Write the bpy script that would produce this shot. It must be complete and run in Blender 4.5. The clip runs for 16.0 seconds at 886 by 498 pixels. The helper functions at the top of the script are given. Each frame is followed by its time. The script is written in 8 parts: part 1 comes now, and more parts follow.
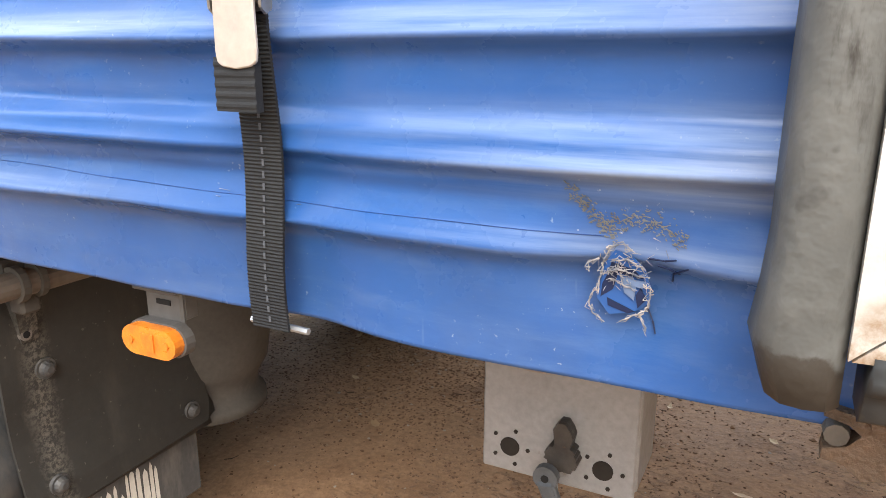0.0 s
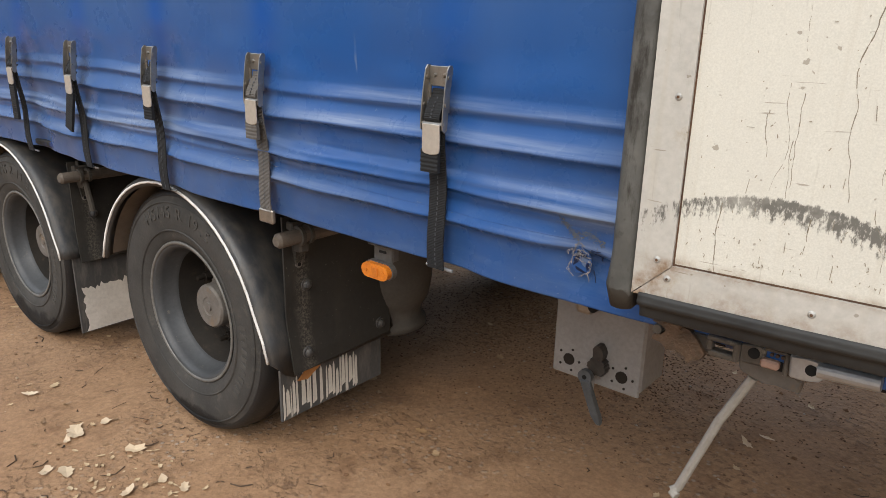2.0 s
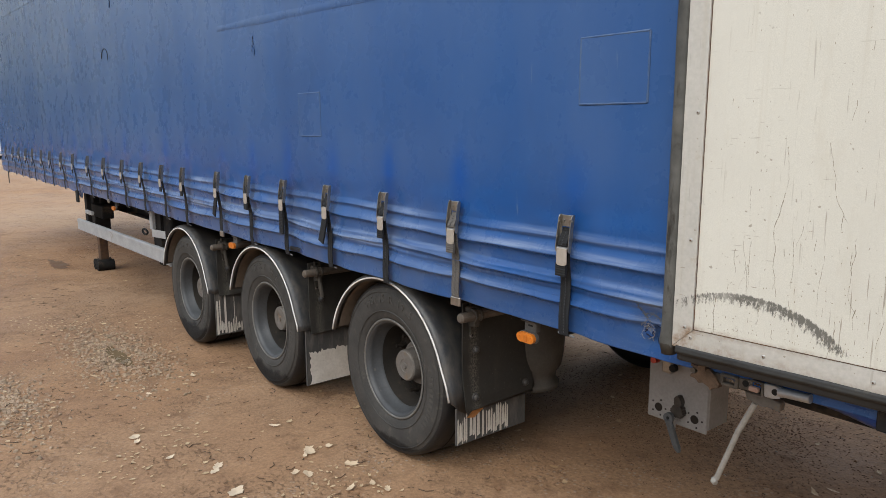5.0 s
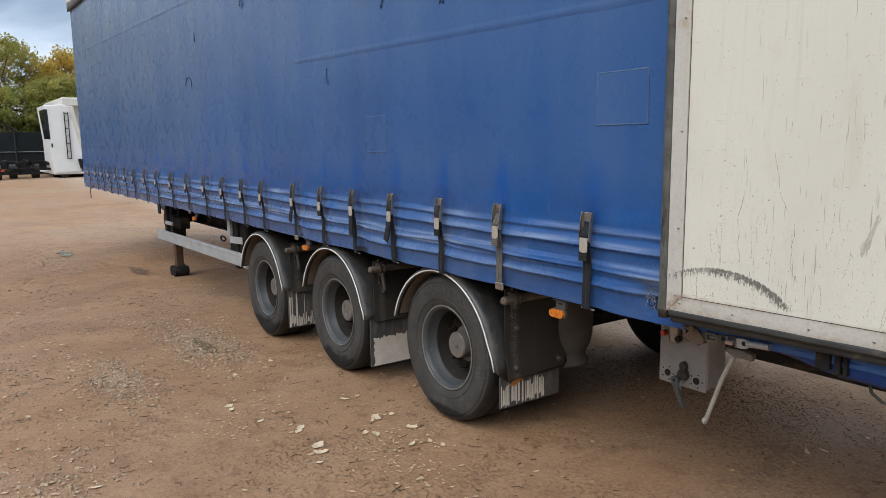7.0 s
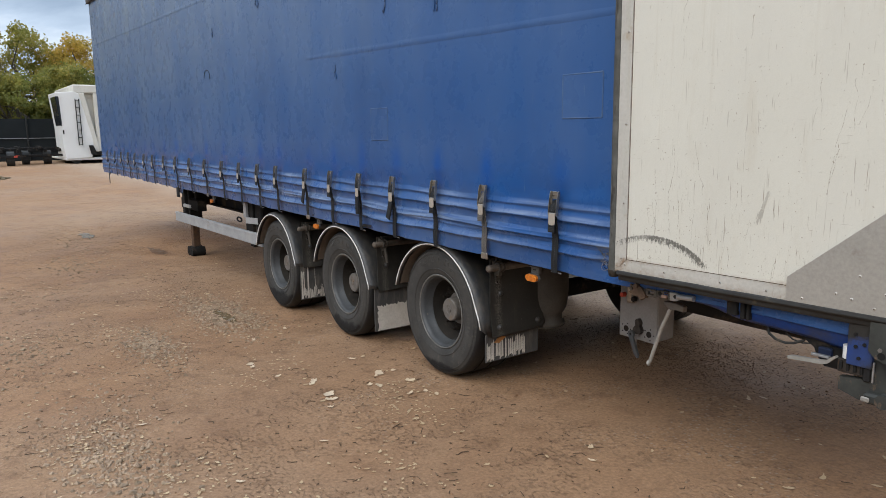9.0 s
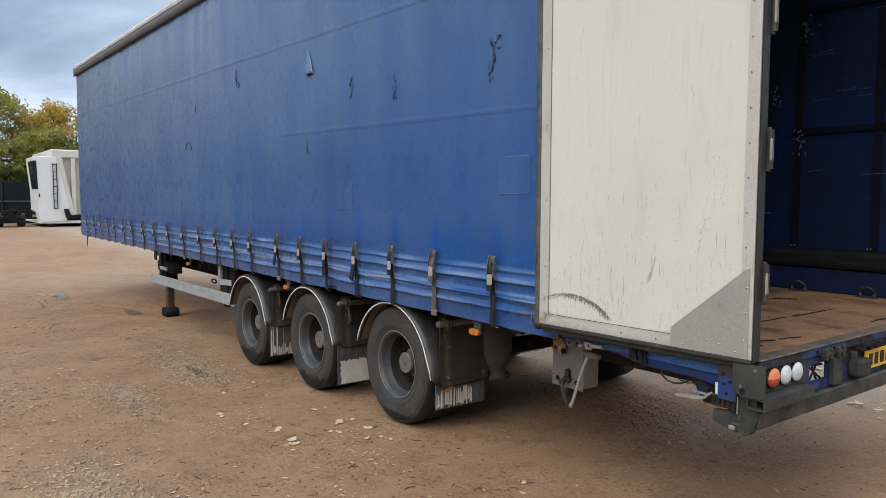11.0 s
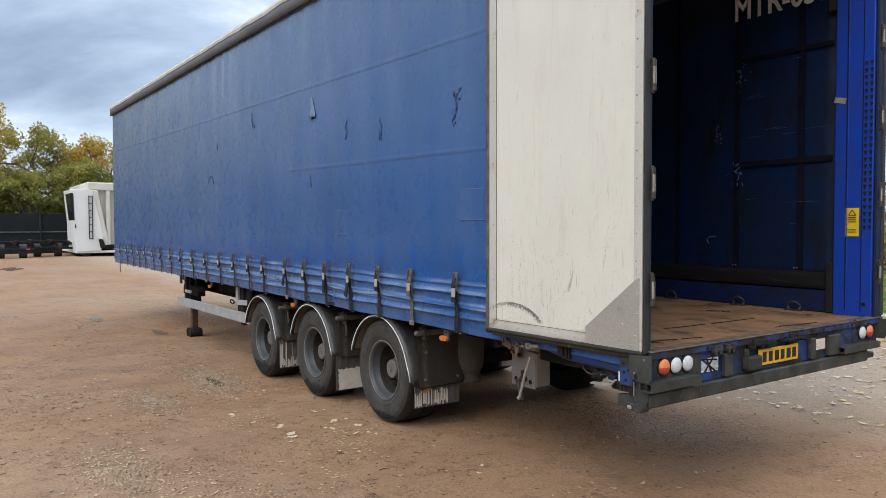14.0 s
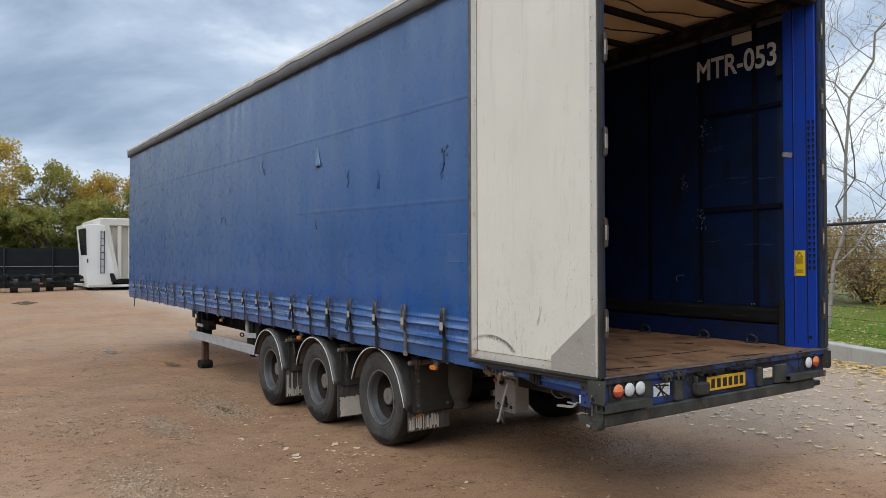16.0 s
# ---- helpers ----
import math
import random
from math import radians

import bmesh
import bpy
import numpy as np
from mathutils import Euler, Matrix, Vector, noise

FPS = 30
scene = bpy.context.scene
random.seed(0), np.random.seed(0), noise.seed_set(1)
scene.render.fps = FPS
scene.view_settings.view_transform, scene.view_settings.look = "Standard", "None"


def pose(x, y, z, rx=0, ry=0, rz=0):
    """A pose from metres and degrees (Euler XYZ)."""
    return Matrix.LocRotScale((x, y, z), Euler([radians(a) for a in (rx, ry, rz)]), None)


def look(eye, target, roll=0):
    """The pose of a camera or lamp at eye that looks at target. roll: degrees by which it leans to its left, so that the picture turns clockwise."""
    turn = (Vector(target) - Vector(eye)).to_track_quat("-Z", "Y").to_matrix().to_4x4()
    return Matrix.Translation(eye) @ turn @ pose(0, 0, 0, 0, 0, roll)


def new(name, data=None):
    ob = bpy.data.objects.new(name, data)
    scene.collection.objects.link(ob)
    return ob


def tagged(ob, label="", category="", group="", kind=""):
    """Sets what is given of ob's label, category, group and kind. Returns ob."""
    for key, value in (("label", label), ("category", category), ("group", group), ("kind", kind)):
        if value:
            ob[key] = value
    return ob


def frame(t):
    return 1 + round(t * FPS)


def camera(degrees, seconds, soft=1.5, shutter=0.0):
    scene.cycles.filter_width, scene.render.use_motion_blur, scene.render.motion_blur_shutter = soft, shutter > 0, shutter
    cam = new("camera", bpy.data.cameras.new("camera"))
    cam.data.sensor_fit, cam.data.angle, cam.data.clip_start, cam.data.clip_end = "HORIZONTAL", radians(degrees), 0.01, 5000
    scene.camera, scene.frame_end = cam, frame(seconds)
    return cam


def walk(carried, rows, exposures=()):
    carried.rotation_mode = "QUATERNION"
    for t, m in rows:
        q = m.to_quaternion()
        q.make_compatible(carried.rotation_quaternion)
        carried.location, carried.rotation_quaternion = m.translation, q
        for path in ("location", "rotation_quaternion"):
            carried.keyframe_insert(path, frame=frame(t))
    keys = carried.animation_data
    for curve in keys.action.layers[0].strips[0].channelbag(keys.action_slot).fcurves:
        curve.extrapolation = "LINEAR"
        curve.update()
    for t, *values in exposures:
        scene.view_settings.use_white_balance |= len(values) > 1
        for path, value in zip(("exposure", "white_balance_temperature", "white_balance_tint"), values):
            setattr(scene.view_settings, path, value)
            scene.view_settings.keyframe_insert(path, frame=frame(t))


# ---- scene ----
cam = camera(63.5, 16.0, soft=0.65)
PATH = [
    (0, (-1.124, -0.515, 1.131), (-1.983, 1.215, 0.611), 0.1),
    (0.5, (-1.046, -0.669, 1.188), (-1.928, 1.04, 0.638), 1.2),
    (1, (-0.932, -0.848, 1.257), (-1.883, 0.819, 0.694), 1.8),
    (1.5, (-0.797, -0.971, 1.321), (-1.89, 0.597, 0.732), 1.9),
    (2, (-0.659, -1.078, 1.359), (-1.873, 0.394, 0.759), 1.2),
    (2.5, (-0.552, -1.179, 1.416), (-1.88, 0.2, 0.837), 0.3),
    (3, (-0.475, -1.296, 1.448), (-1.88, 0.048, 0.982), -0.4),
    (5.5, (0.105, -1.894, 1.576), (-1.45, -0.679, 1.254), -0.2),
    (6, (0.217, -2.003, 1.576), (-1.366, -0.817, 1.28), -0.6),
    (6.5, (0.335, -2.097, 1.584), (-1.264, -0.931, 1.29), -0.6),
    (7, (0.475, -2.186, 1.573), (-1.137, -1.039, 1.278), -0.7),
    (7.5, (0.598, -2.288, 1.572), (-1.02, -1.152, 1.27), -0.7),
    (8, (0.726, -2.391, 1.577), (-0.898, -1.266, 1.268), -0.7),
    (8.5, (0.829, -2.429, 1.596), (-0.796, -1.308, 1.275), -0.8),
    (9, (0.986, -2.461, 1.592), (-0.631, -1.332, 1.26), -0.7),
    (9.5, (1.127, -2.513, 1.607), (-0.45, -1.329, 1.27), -0.5),
    (10, (1.249, -2.589, 1.614), (-0.316, -1.36, 1.407), -0.2),
    (12.5, (1.883, -2.744, 1.583), (0.258, -1.584, 1.474), -0.0),
    (13, (2.025, -2.799, 1.571), (0.393, -1.646, 1.489), -0.1),
    (13.5, (2.161, -2.799, 1.588), (0.524, -1.651, 1.525), -0.1),
    (14, (2.308, -2.809, 1.589), (0.667, -1.668, 1.527), -0.1),
    (14.5, (2.455, -2.857, 1.596), (0.812, -1.719, 1.521), -0.1),
    (15, (2.582, -2.915, 1.606), (0.937, -1.778, 1.554), -0.0),
    (15.5, (2.751, -3.001, 1.628), (1.102, -1.869, 1.619), -0.1),
    (16, (2.873, -3.039, 1.642), (1.22, -1.913, 1.674), -0.1),
]
walk(cam, [(t, look(eye, target, roll)) for t, eye, target, roll in PATH],
     exposures=[(0.0, 2.03, 6900, 12), (0.5, 1.44, 6900, 12), (1.0, 1.16, 6950, 12), (1.5, 0.95, 6950, 12), (3.0, 0.76, 6850, 12), (5.5, 0.58, 6600, 10), (9.5, 0.46, 6450, 10), (12.5, 0.56, 6450, 10), (14.5, 0.56, 6450, 10), (16.0, 0.29, 6450, 10)])

# ---- light and sky ----
world = bpy.data.worlds.new("world")
scene.world = world
world.use_nodes = True
wn, wl = world.node_tree.nodes, world.node_tree.links
wn.clear()
SUN_ELEV, SUN_AZ = 40.0, 157.0
sky = wn.new("ShaderNodeTexSky")
sky.sky_type, sky.sun_disc = "NISHITA", False
sky.sun_elevation, sky.sun_rotation = radians(SUN_ELEV), radians(SUN_AZ)
coord = wn.new("ShaderNodeTexCoord")
stretch = wn.new("ShaderNodeMapping")
stretch.inputs["Scale"].default_value = (1.0, 1.0, 2.6)
cloud = wn.new("ShaderNodeTexNoise")
cloud.inputs["Scale"].default_value, cloud.inputs["Detail"].default_value, cloud.inputs["Roughness"].default_value = 1.9, 8.0, 0.56
cloud.inputs["Distortion"].default_value = 0.35
ramp = wn.new("ShaderNodeValToRGB")
for at, c in ((0.34, (0.15, 0.205, 0.30, 1)), (0.46, (0.26, 0.335, 0.45, 1)), (0.57, (0.43, 0.52, 0.65, 1)), (0.69, (0.84, 0.89, 0.95, 1))):
    e = ramp.color_ramp.elements.new(at)
    e.color = c
ramp.color_ramp.elements.remove(ramp.color_ramp.elements[0])
ramp.color_ramp.elements.remove(ramp.color_ramp.elements[-1])
dim = wn.new("ShaderNodeVectorMath")
dim.operation = "SCALE"
dim.inputs["Scale"].default_value = 0.10
blend = wn.new("ShaderNodeMix")
blend.data_type = "RGBA"
blend.inputs["Factor"].default_value = 0.86
back = wn.new("ShaderNodeBackground")
back.inputs["Strength"].default_value = 1.2
wout = wn.new("ShaderNodeOutputWorld")
wl.new(coord.outputs["Generated"], stretch.inputs["Vector"])
wl.new(stretch.outputs["Vector"], cloud.inputs["Vector"])
# the cloud thins towards one side of the sky
thin = wn.new("ShaderNodeSeparateXYZ")
thinner = wn.new("ShaderNodeMapRange")
for sock, v in (("From Min", 0.05), ("From Max", 0.9), ("To Min", 0.0), ("To Max", 0.13)):
    thinner.inputs[sock].default_value = v
cover = wn.new("ShaderNodeMath")
cover.operation = "ADD"
wl.new(coord.outputs["Generated"], thin.inputs["Vector"])
wl.new(thin.outputs["Y"], thinner.inputs["Value"])
wl.new(cloud.outputs["Fac"], cover.inputs[0])
wl.new(thinner.outputs["Result"], cover.inputs[1])
wl.new(cover.outputs["Value"], ramp.inputs["Fac"])
wl.new(sky.outputs["Color"], dim.inputs[0])
wl.new(dim.outputs["Vector"], blend.inputs["A"])
wl.new(ramp.outputs["Color"], blend.inputs["B"])
height = wn.new("ShaderNodeSeparateXYZ")
lift = wn.new("ShaderNodeMapRange")
for sock, v in (("From Min", 0.32), ("From Max", 0.90), ("To Min", 0.86), ("To Max", 2.6)):
    lift.inputs[sock].default_value = v
glow = wn.new("ShaderNodeVectorMath")
glow.operation = "SCALE"
wl.new(coord.outputs["Generated"], height.inputs["Vector"])
wl.new(height.outputs["Z"], lift.inputs["Value"])
wl.new(blend.outputs["Result"], glow.inputs[0])
wl.new(lift.outputs["Result"], glow.inputs["Scale"])
# the thick cloud overhead is whiter than the sky near the horizon
warm = wn.new("ShaderNodeMix")
warm.data_type = "RGBA"
warm.inputs["A"].default_value, warm.inputs["B"].default_value = (1.0, 1.0, 1.0, 1), (1.07, 1.0, 0.90, 1)
upper = wn.new("ShaderNodeMapRange")
upper.inputs["From Min"].default_value, upper.inputs["From Max"].default_value = 0.30, 0.70
tint = wn.new("ShaderNodeVectorMath")
tint.operation = "MULTIPLY"
wl.new(height.outputs["Z"], upper.inputs["Value"])
wl.new(upper.outputs["Result"], warm.inputs["Factor"])
wl.new(glow.outputs["Vector"], tint.inputs[0])
wl.new(warm.outputs["Result"], tint.inputs[1])
wl.new(tint.outputs["Vector"], back.inputs["Color"])
wl.new(back.outputs["Background"], wout.inputs["Surface"])

lamp = bpy.data.lights.new("sun", "SUN")
lamp.energy, lamp.angle, lamp.color = 1.5, radians(50), (1.0, 0.95, 0.87)
sun = new("sun", lamp)
az, el = radians(SUN_AZ), radians(SUN_ELEV)
sun_from = Vector((math.sin(az) * math.cos(el), math.cos(az) * math.cos(el), math.sin(el)))
sun.matrix_world = look(sun_from * 60, (0, 0, 0))


# ---- materials ----
def wire(name):
    m = bpy.data.materials.new(name)
    m.use_nodes = True
    nt = m.node_tree
    return m, nt.nodes, nt.links, nt.nodes["Principled BSDF"]


def noise_node(n, l, vec, scale, detail=4.0, rough=0.55):
    t = n.new("ShaderNodeTexNoise")
    t.inputs["Scale"].default_value, t.inputs["Detail"].default_value, t.inputs["Roughness"].default_value = scale, detail, rough
    l.new(vec, t.inputs["Vector"])
    return t.outputs["Fac"]


def remap(n, l, value, a, b, c=0.0, d=1.0):
    r = n.new("ShaderNodeMapRange")
    r.inputs["From Min"].default_value, r.inputs["From Max"].default_value = a, b
    r.inputs["To Min"].default_value, r.inputs["To Max"].default_value = c, d
    l.new(value, r.inputs["Value"])
    return r.outputs["Result"]


def mixed(n, l, fac, a, b, how="MIX"):
    x = n.new("ShaderNodeMix")
    x.data_type, x.blend_type = "RGBA", how
    for sock, v in (("Factor", fac), ("A", a), ("B", b)):
        if isinstance(v, (int, float)):
            x.inputs[sock].default_value = v
        elif isinstance(v, tuple):
            x.inputs[sock].default_value = (*v, 1) if len(v) == 3 else v
        else:
            l.new(v, x.inputs[sock])
    return x.outputs["Result"]


def maths(n, l, how, a, b):
    x = n.new("ShaderNodeMath")
    x.operation = how
    x.use_clamp = True
    for i, v in enumerate((a, b)):
        if isinstance(v, (int, float)):
            x.inputs[i].default_value = v
        else:
            l.new(v, x.inputs[i])
    return x.outputs["Value"]


def surface(name, base, alt=None, scale=3.0, rough=0.5, rough_to=None, metal=0.0, bump=0.15, grain=90.0, depth=0.002,
            dirt=None, dirt_from=0.52, dirt_to=0.72, dirt_scale=1.5, streak=1.0, per_piece=0.0, gloss=0.3, marks=None):
    """A weathered surface: tone at a coarse scale, grain at a fine one, dirt that may run in streaks."""
    m, n, l, bsdf = wire(name)
    tc = n.new("ShaderNodeTexCoord")
    vec = tc.outputs["Object"]
    coarse = noise_node(n, l, vec, scale, 5.0)
    fine = noise_node(n, l, vec, grain, 3.0, 0.6)
    alt = alt or tuple(c * 0.75 for c in base)
    col = mixed(n, l, remap(n, l, coarse, 0.3, 0.7), base, alt)
    col = mixed(n, l, 0.35, col, mixed(n, l, remap(n, l, fine, 0.25, 0.75), (0.45, 0.45, 0.45), (1, 1, 1)), "MULTIPLY")
    r_in = remap(n, l, coarse, 0.3, 0.7, rough, rough if rough_to is None else rough_to)
    if dirt:
        mp = n.new("ShaderNodeMapping")
        mp.inputs["Scale"].default_value = (1, 1, 1 / streak)
        l.new(vec, mp.inputs["Vector"])
        spots = noise_node(n, l, mp.outputs["Vector"], dirt_scale * (streak ** 0.5), 7.0, 0.68)
        fac = remap(n, l, spots, dirt_from, dirt_to)
        col = mixed(n, l, fac, col, dirt)
        r_in = maths(n, l, "ADD", r_in, maths(n, l, "MULTIPLY", fac, 0.25))
    if marks:
        col = marks(n, l, vec, col)
    if per_piece:
        oi = n.new("ShaderNodeObjectInfo")
        col = mixed(n, l, 1.0, col, mixed(n, l, oi.outputs["Random"], (1 - per_piece,) * 3, (1, 1, 1)), "MULTIPLY")
    l.new(col, bsdf.inputs["Base Color"])
    l.new(r_in, bsdf.inputs["Roughness"])
    bsdf.inputs["Metallic"].default_value = metal
    bsdf.inputs["Specular IOR Level"].default_value = gloss
    bp = n.new("ShaderNodeBump")
    bp.inputs["Strength"].default_value, bp.inputs["Distance"].default_value = bump, depth
    l.new(fine, bp.inputs["Height"])
    l.new(bp.outputs["Normal"], bsdf.inputs["Normal"])
    return m


MUD = (0.22, 0.155, 0.10)


def curtain_material():
    m, n, l, bsdf = wire("blue_tarpaulin")
    tc = n.new("ShaderNodeTexCoord")
    vec = tc.outputs["Object"]
    at = n.new("ShaderNodeAttribute")
    at.attribute_name = "wear"
    sep = n.new("ShaderNodeSeparateColor")
    l.new(at.outputs["Color"], sep.inputs["Color"])
    broad = noise_node(n, l, vec, 0.9, 5.0)
    mid = noise_node(n, l, vec, 6.0, 6.0, 0.65)
    weave = noise_node(n, l, vec, 260.0, 2.0)
    mp = n.new("ShaderNodeMapping")
    mp.inputs["Scale"].default_value = (3.6, 3.6, 0.7)
    l.new(vec, mp.inputs["Vector"])
    runs = noise_node(n, l, mp.outputs["Vector"], 1.0, 7.0, 0.66)
    col = mixed(n, l, remap(n, l, broad, 0.3, 0.7), (0.0040, 0.056, 0.215), (0.007, 0.068, 0.238))
    # weathered chalky film, thinner where rain runs down
    film = maths(n, l, "MULTIPLY", remap(n, l, runs, 0.32, 0.68, 0.55, 1.0), sep.outputs["Red"])
    col = mixed(n, l, film, col, (0.150, 0.205, 0.290))
    # rubbed, clean blue above the buckles
    col = mixed(n, l, maths(n, l, "MULTIPLY", sep.outputs["Green"], remap(n, l, mid, 0.30, 0.55, 0.6, 1.0)), col, (0.002, 0.062, 0.270))
    # streaky bloom along the lower folds
    mp6 = n.new("ShaderNodeMapping")
    mp6.inputs["Scale"].default_value = (7, 7, 42)
    l.new(vec, mp6.inputs["Vector"])
    streaks = maths(n, l, "MULTIPLY", remap(n, l, noise_node(n, l, mp6.outputs["Vector"], 1.0, 9.0, 0.75), 0.50, 0.74, 0.0, 0.20), remap(n, l, sep.outputs["Blue"], 0.15, 0.6))
    col = mixed(n, l, streaks, col, (0.150, 0.225, 0.330))
    # road dirt in the lower folds
    dirt = maths(n, l, "MULTIPLY", remap(n, l, mid, 0.42, 0.72), sep.outputs["Blue"])
    col = mixed(n, l, maths(n, l, "MULTIPLY", dirt, 0.30), col, (0.050, 0.058, 0.082))
    # scuffed, blotchy bloom and small pale flecks low down
    mp3 = n.new("ShaderNodeMapping")
    mp3.inputs["Scale"].default_value = (5, 5, 16)
    l.new(vec, mp3.inputs["Vector"])
    bloom = maths(n, l, "MULTIPLY", remap(n, l, noise_node(n, l, mp3.outputs["Vector"], 1.0, 8.0, 0.72), 0.47, 0.70, 0.0, 0.18), sep.outputs["Blue"])
    col = mixed(n, l, bloom, col, (0.125, 0.190, 0.310))
    fleck = maths(n, l, "MULTIPLY", remap(n, l, noise_node(n, l, vec, 170.0, 3.0, 0.6), 0.67, 0.73), remap(n, l, mid, 0.48, 0.62))
    col = mixed(n, l, maths(n, l, "MULTIPLY", fleck, remap(n, l, sep.outputs["Blue"], 0.1, 0.5)), col, (0.26, 0.28, 0.31))
    # dull smudges and fine pale scratches over the whole sheet
    mp4 = n.new("ShaderNodeMapping")
    mp4.inputs["Scale"].default_value = (1.6, 1.6, 0.9)
    l.new(vec, mp4.inputs["Vector"])
    smudge = remap(n, l, noise_node(n, l, mp4.outputs["Vector"], 1.0, 8.0, 0.70), 0.50, 0.70, 0.0, 0.30)
    col = mixed(n, l, smudge, col, (0.030, 0.058, 0.135))
    mp5 = n.new("ShaderNodeMapping")
    mp5.inputs["Scale"].default_value, mp5.inputs["Rotation"].default_value = (90, 90, 5), (0, 0.12, 0)
    l.new(vec, mp5.inputs["Vector"])
    nick = maths(n, l, "MULTIPLY", remap(n, l, noise_node(n, l, mp5.outputs["Vector"], 1.0, 2.0, 0.5), 0.70, 0.74), remap(n, l, mid, 0.50, 0.62))
    col = mixed(n, l, maths(n, l, "MULTIPLY", nick, 0.35), col, (0.17, 0.22, 0.30))
    # rubbed pale along the ridges of the folds, with the sky's highlight painted in
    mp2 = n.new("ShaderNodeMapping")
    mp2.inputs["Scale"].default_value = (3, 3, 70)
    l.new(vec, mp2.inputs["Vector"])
    rub_sheen = maths(n, l, "MULTIPLY", remap(n, l, noise_node(n, l, mp2.outputs["Vector"], 1.0, 5.0, 0.6), 0.34, 0.68), at.outputs["Alpha"])
    col = mixed(n, l, rub_sheen, col, (0.26, 0.32, 0.42))
    l.new(col, bsdf.inputs["Base Color"])
    l.new(remap(n, l, mid, 0.3, 0.7, 0.22, 0.36), bsdf.inputs["Roughness"])
    bsdf.inputs["Specular IOR Level"].default_value = 0.27
    bp = n.new("ShaderNodeBump")
    bp.inputs["Strength"].default_value, bp.inputs["Distance"].default_value = 0.05, 0.001
    l.new(weave, bp.inputs["Height"])
    b2 = n.new("ShaderNodeBump")
    b2.inputs["Strength"].default_value, b2.inputs["Distance"].default_value = 0.09, 0.012
    l.new(mid, b2.inputs["Height"])
    l.new(bp.outputs["Normal"], b2.inputs["Normal"])
    l.new(b2.outputs["Normal"], bsdf.inputs["Normal"])
    return m


def ground_material():
    m, n, l, bsdf = wire("packed_earth")
    tc = n.new("ShaderNodeTexCoord")
    vec = tc.outputs["Object"]
    big = noise_node(n, l, vec, 0.16, 5.0)
    patch = noise_node(n, l, vec, 0.9, 7.0, 0.62)
    mid = noise_node(n, l, vec, 7.0, 6.0, 0.65)
    fine = noise_node(n, l, vec, 55.0, 5.0, 0.7)
    col = mixed(n, l, remap(n, l, patch, 0.32, 0.68), (0.250, 0.124, 0.056), (0.365, 0.215, 0.115))
    col = mixed(n, l, remap(n, l, big, 0.36, 0.62, 0.0, 0.65), col, (0.345, 0.243, 0.162))
    col = mixed(n, l, remap(n, l, mid, 0.50, 0.68, 0.0, 0.50), col, (0.160, 0.085, 0.046))
    col = mixed(n, l, 0.50, col, mixed(n, l, remap(n, l, fine, 0.32, 0.66), (0.42, 0.38, 0.35), (1.22, 1.22, 1.22)), "MULTIPLY")
    # crumbs of darker, wetter earth trodden up in places
    mp = n.new("ShaderNodeMapping")
    mp.inputs["Scale"].default_value = (1.2, 1.9, 1.0)
    mp.inputs["Rotation"].default_value = (0, 0, 0.5)
    l.new(vec, mp.inputs["Vector"])
    cr = n.new("ShaderNodeTexNoise")
    cr.inputs["Scale"].default_value, cr.inputs["Detail"].default_value, cr.inputs["Roughness"].default_value, cr.inputs["Distortion"].default_value = 30.0, 5.0, 0.65, 0.25
    l.new(mp.outputs["Vector"], cr.inputs["Vector"])
    trod = noise_node(n, l, vec, 1.7, 4.0, 0.6)
    crumb = maths(n, l, "MULTIPLY", remap(n, l, cr.outputs["Fac"], 0.53, 0.62), remap(n, l, trod, 0.42, 0.58))
    col = mixed(n, l, maths(n, l, "MULTIPLY", crumb, 0.56), col, (0.095, 0.053, 0.031))
    vo = n.new("ShaderNodeTexVoronoi")
    vo.inputs["Scale"].default_value = 34.0
    l.new(vec, vo.inputs["Vector"])
    grit = maths(n, l, "MULTIPLY", remap(n, l, vo.outputs["Distance"], 0.30, 0.16), remap(n, l, patch, 0.50, 0.66))
    col = mixed(n, l, maths(n, l, "MULTIPLY", grit, 0.7), col, (0.36, 0.31, 0.26))
    # paler, stonier surface on the far side of the yard
    sp = n.new("ShaderNodeSeparateXYZ")
    l.new(vec, sp.inputs["Vector"])
    edge = n.new("ShaderNodeMath")
    edge.operation = "MULTIPLY_ADD"
    l.new(patch, edge.inputs[0])
    edge.inputs[1].default_value = 2.0
    l.new(sp.outputs["Y"], edge.inputs[2])
    stony = mixed(n, l, remap(n, l, fine, 0.3, 0.7), (0.28, 0.212, 0.154), (0.44, 0.352, 0.268))
    col = mixed(n, l, remap(n, l, edge.outputs["Value"], 3.2, 4.8, 0.0, 0.75), col, stony)
    l.new(col, bsdf.inputs["Base Color"])
    l.new(remap(n, l, patch, 0.3, 0.7, 0.50, 0.85), bsdf.inputs["Roughness"])
    bsdf.inputs["Specular IOR Level"].default_value = 0.20
    h = maths(n, l, "ADD", maths(n, l, "MULTIPLY", mid, 0.50), maths(n, l, "MULTIPLY", fine, 0.12))
    h = maths(n, l, "ADD", h, maths(n, l, "MULTIPLY", crumb, 0.22))
    h = maths(n, l, "ADD", h, maths(n, l, "MULTIPLY", grit, 0.25))
    bp = n.new("ShaderNodeBump")
    bp.inputs["Strength"].default_value, bp.inputs["Distance"].default_value = 0.65, 0.028
    l.new(h, bp.inputs["Height"])
    l.new(bp.outputs["Normal"], bsdf.inputs["Normal"])
    return m


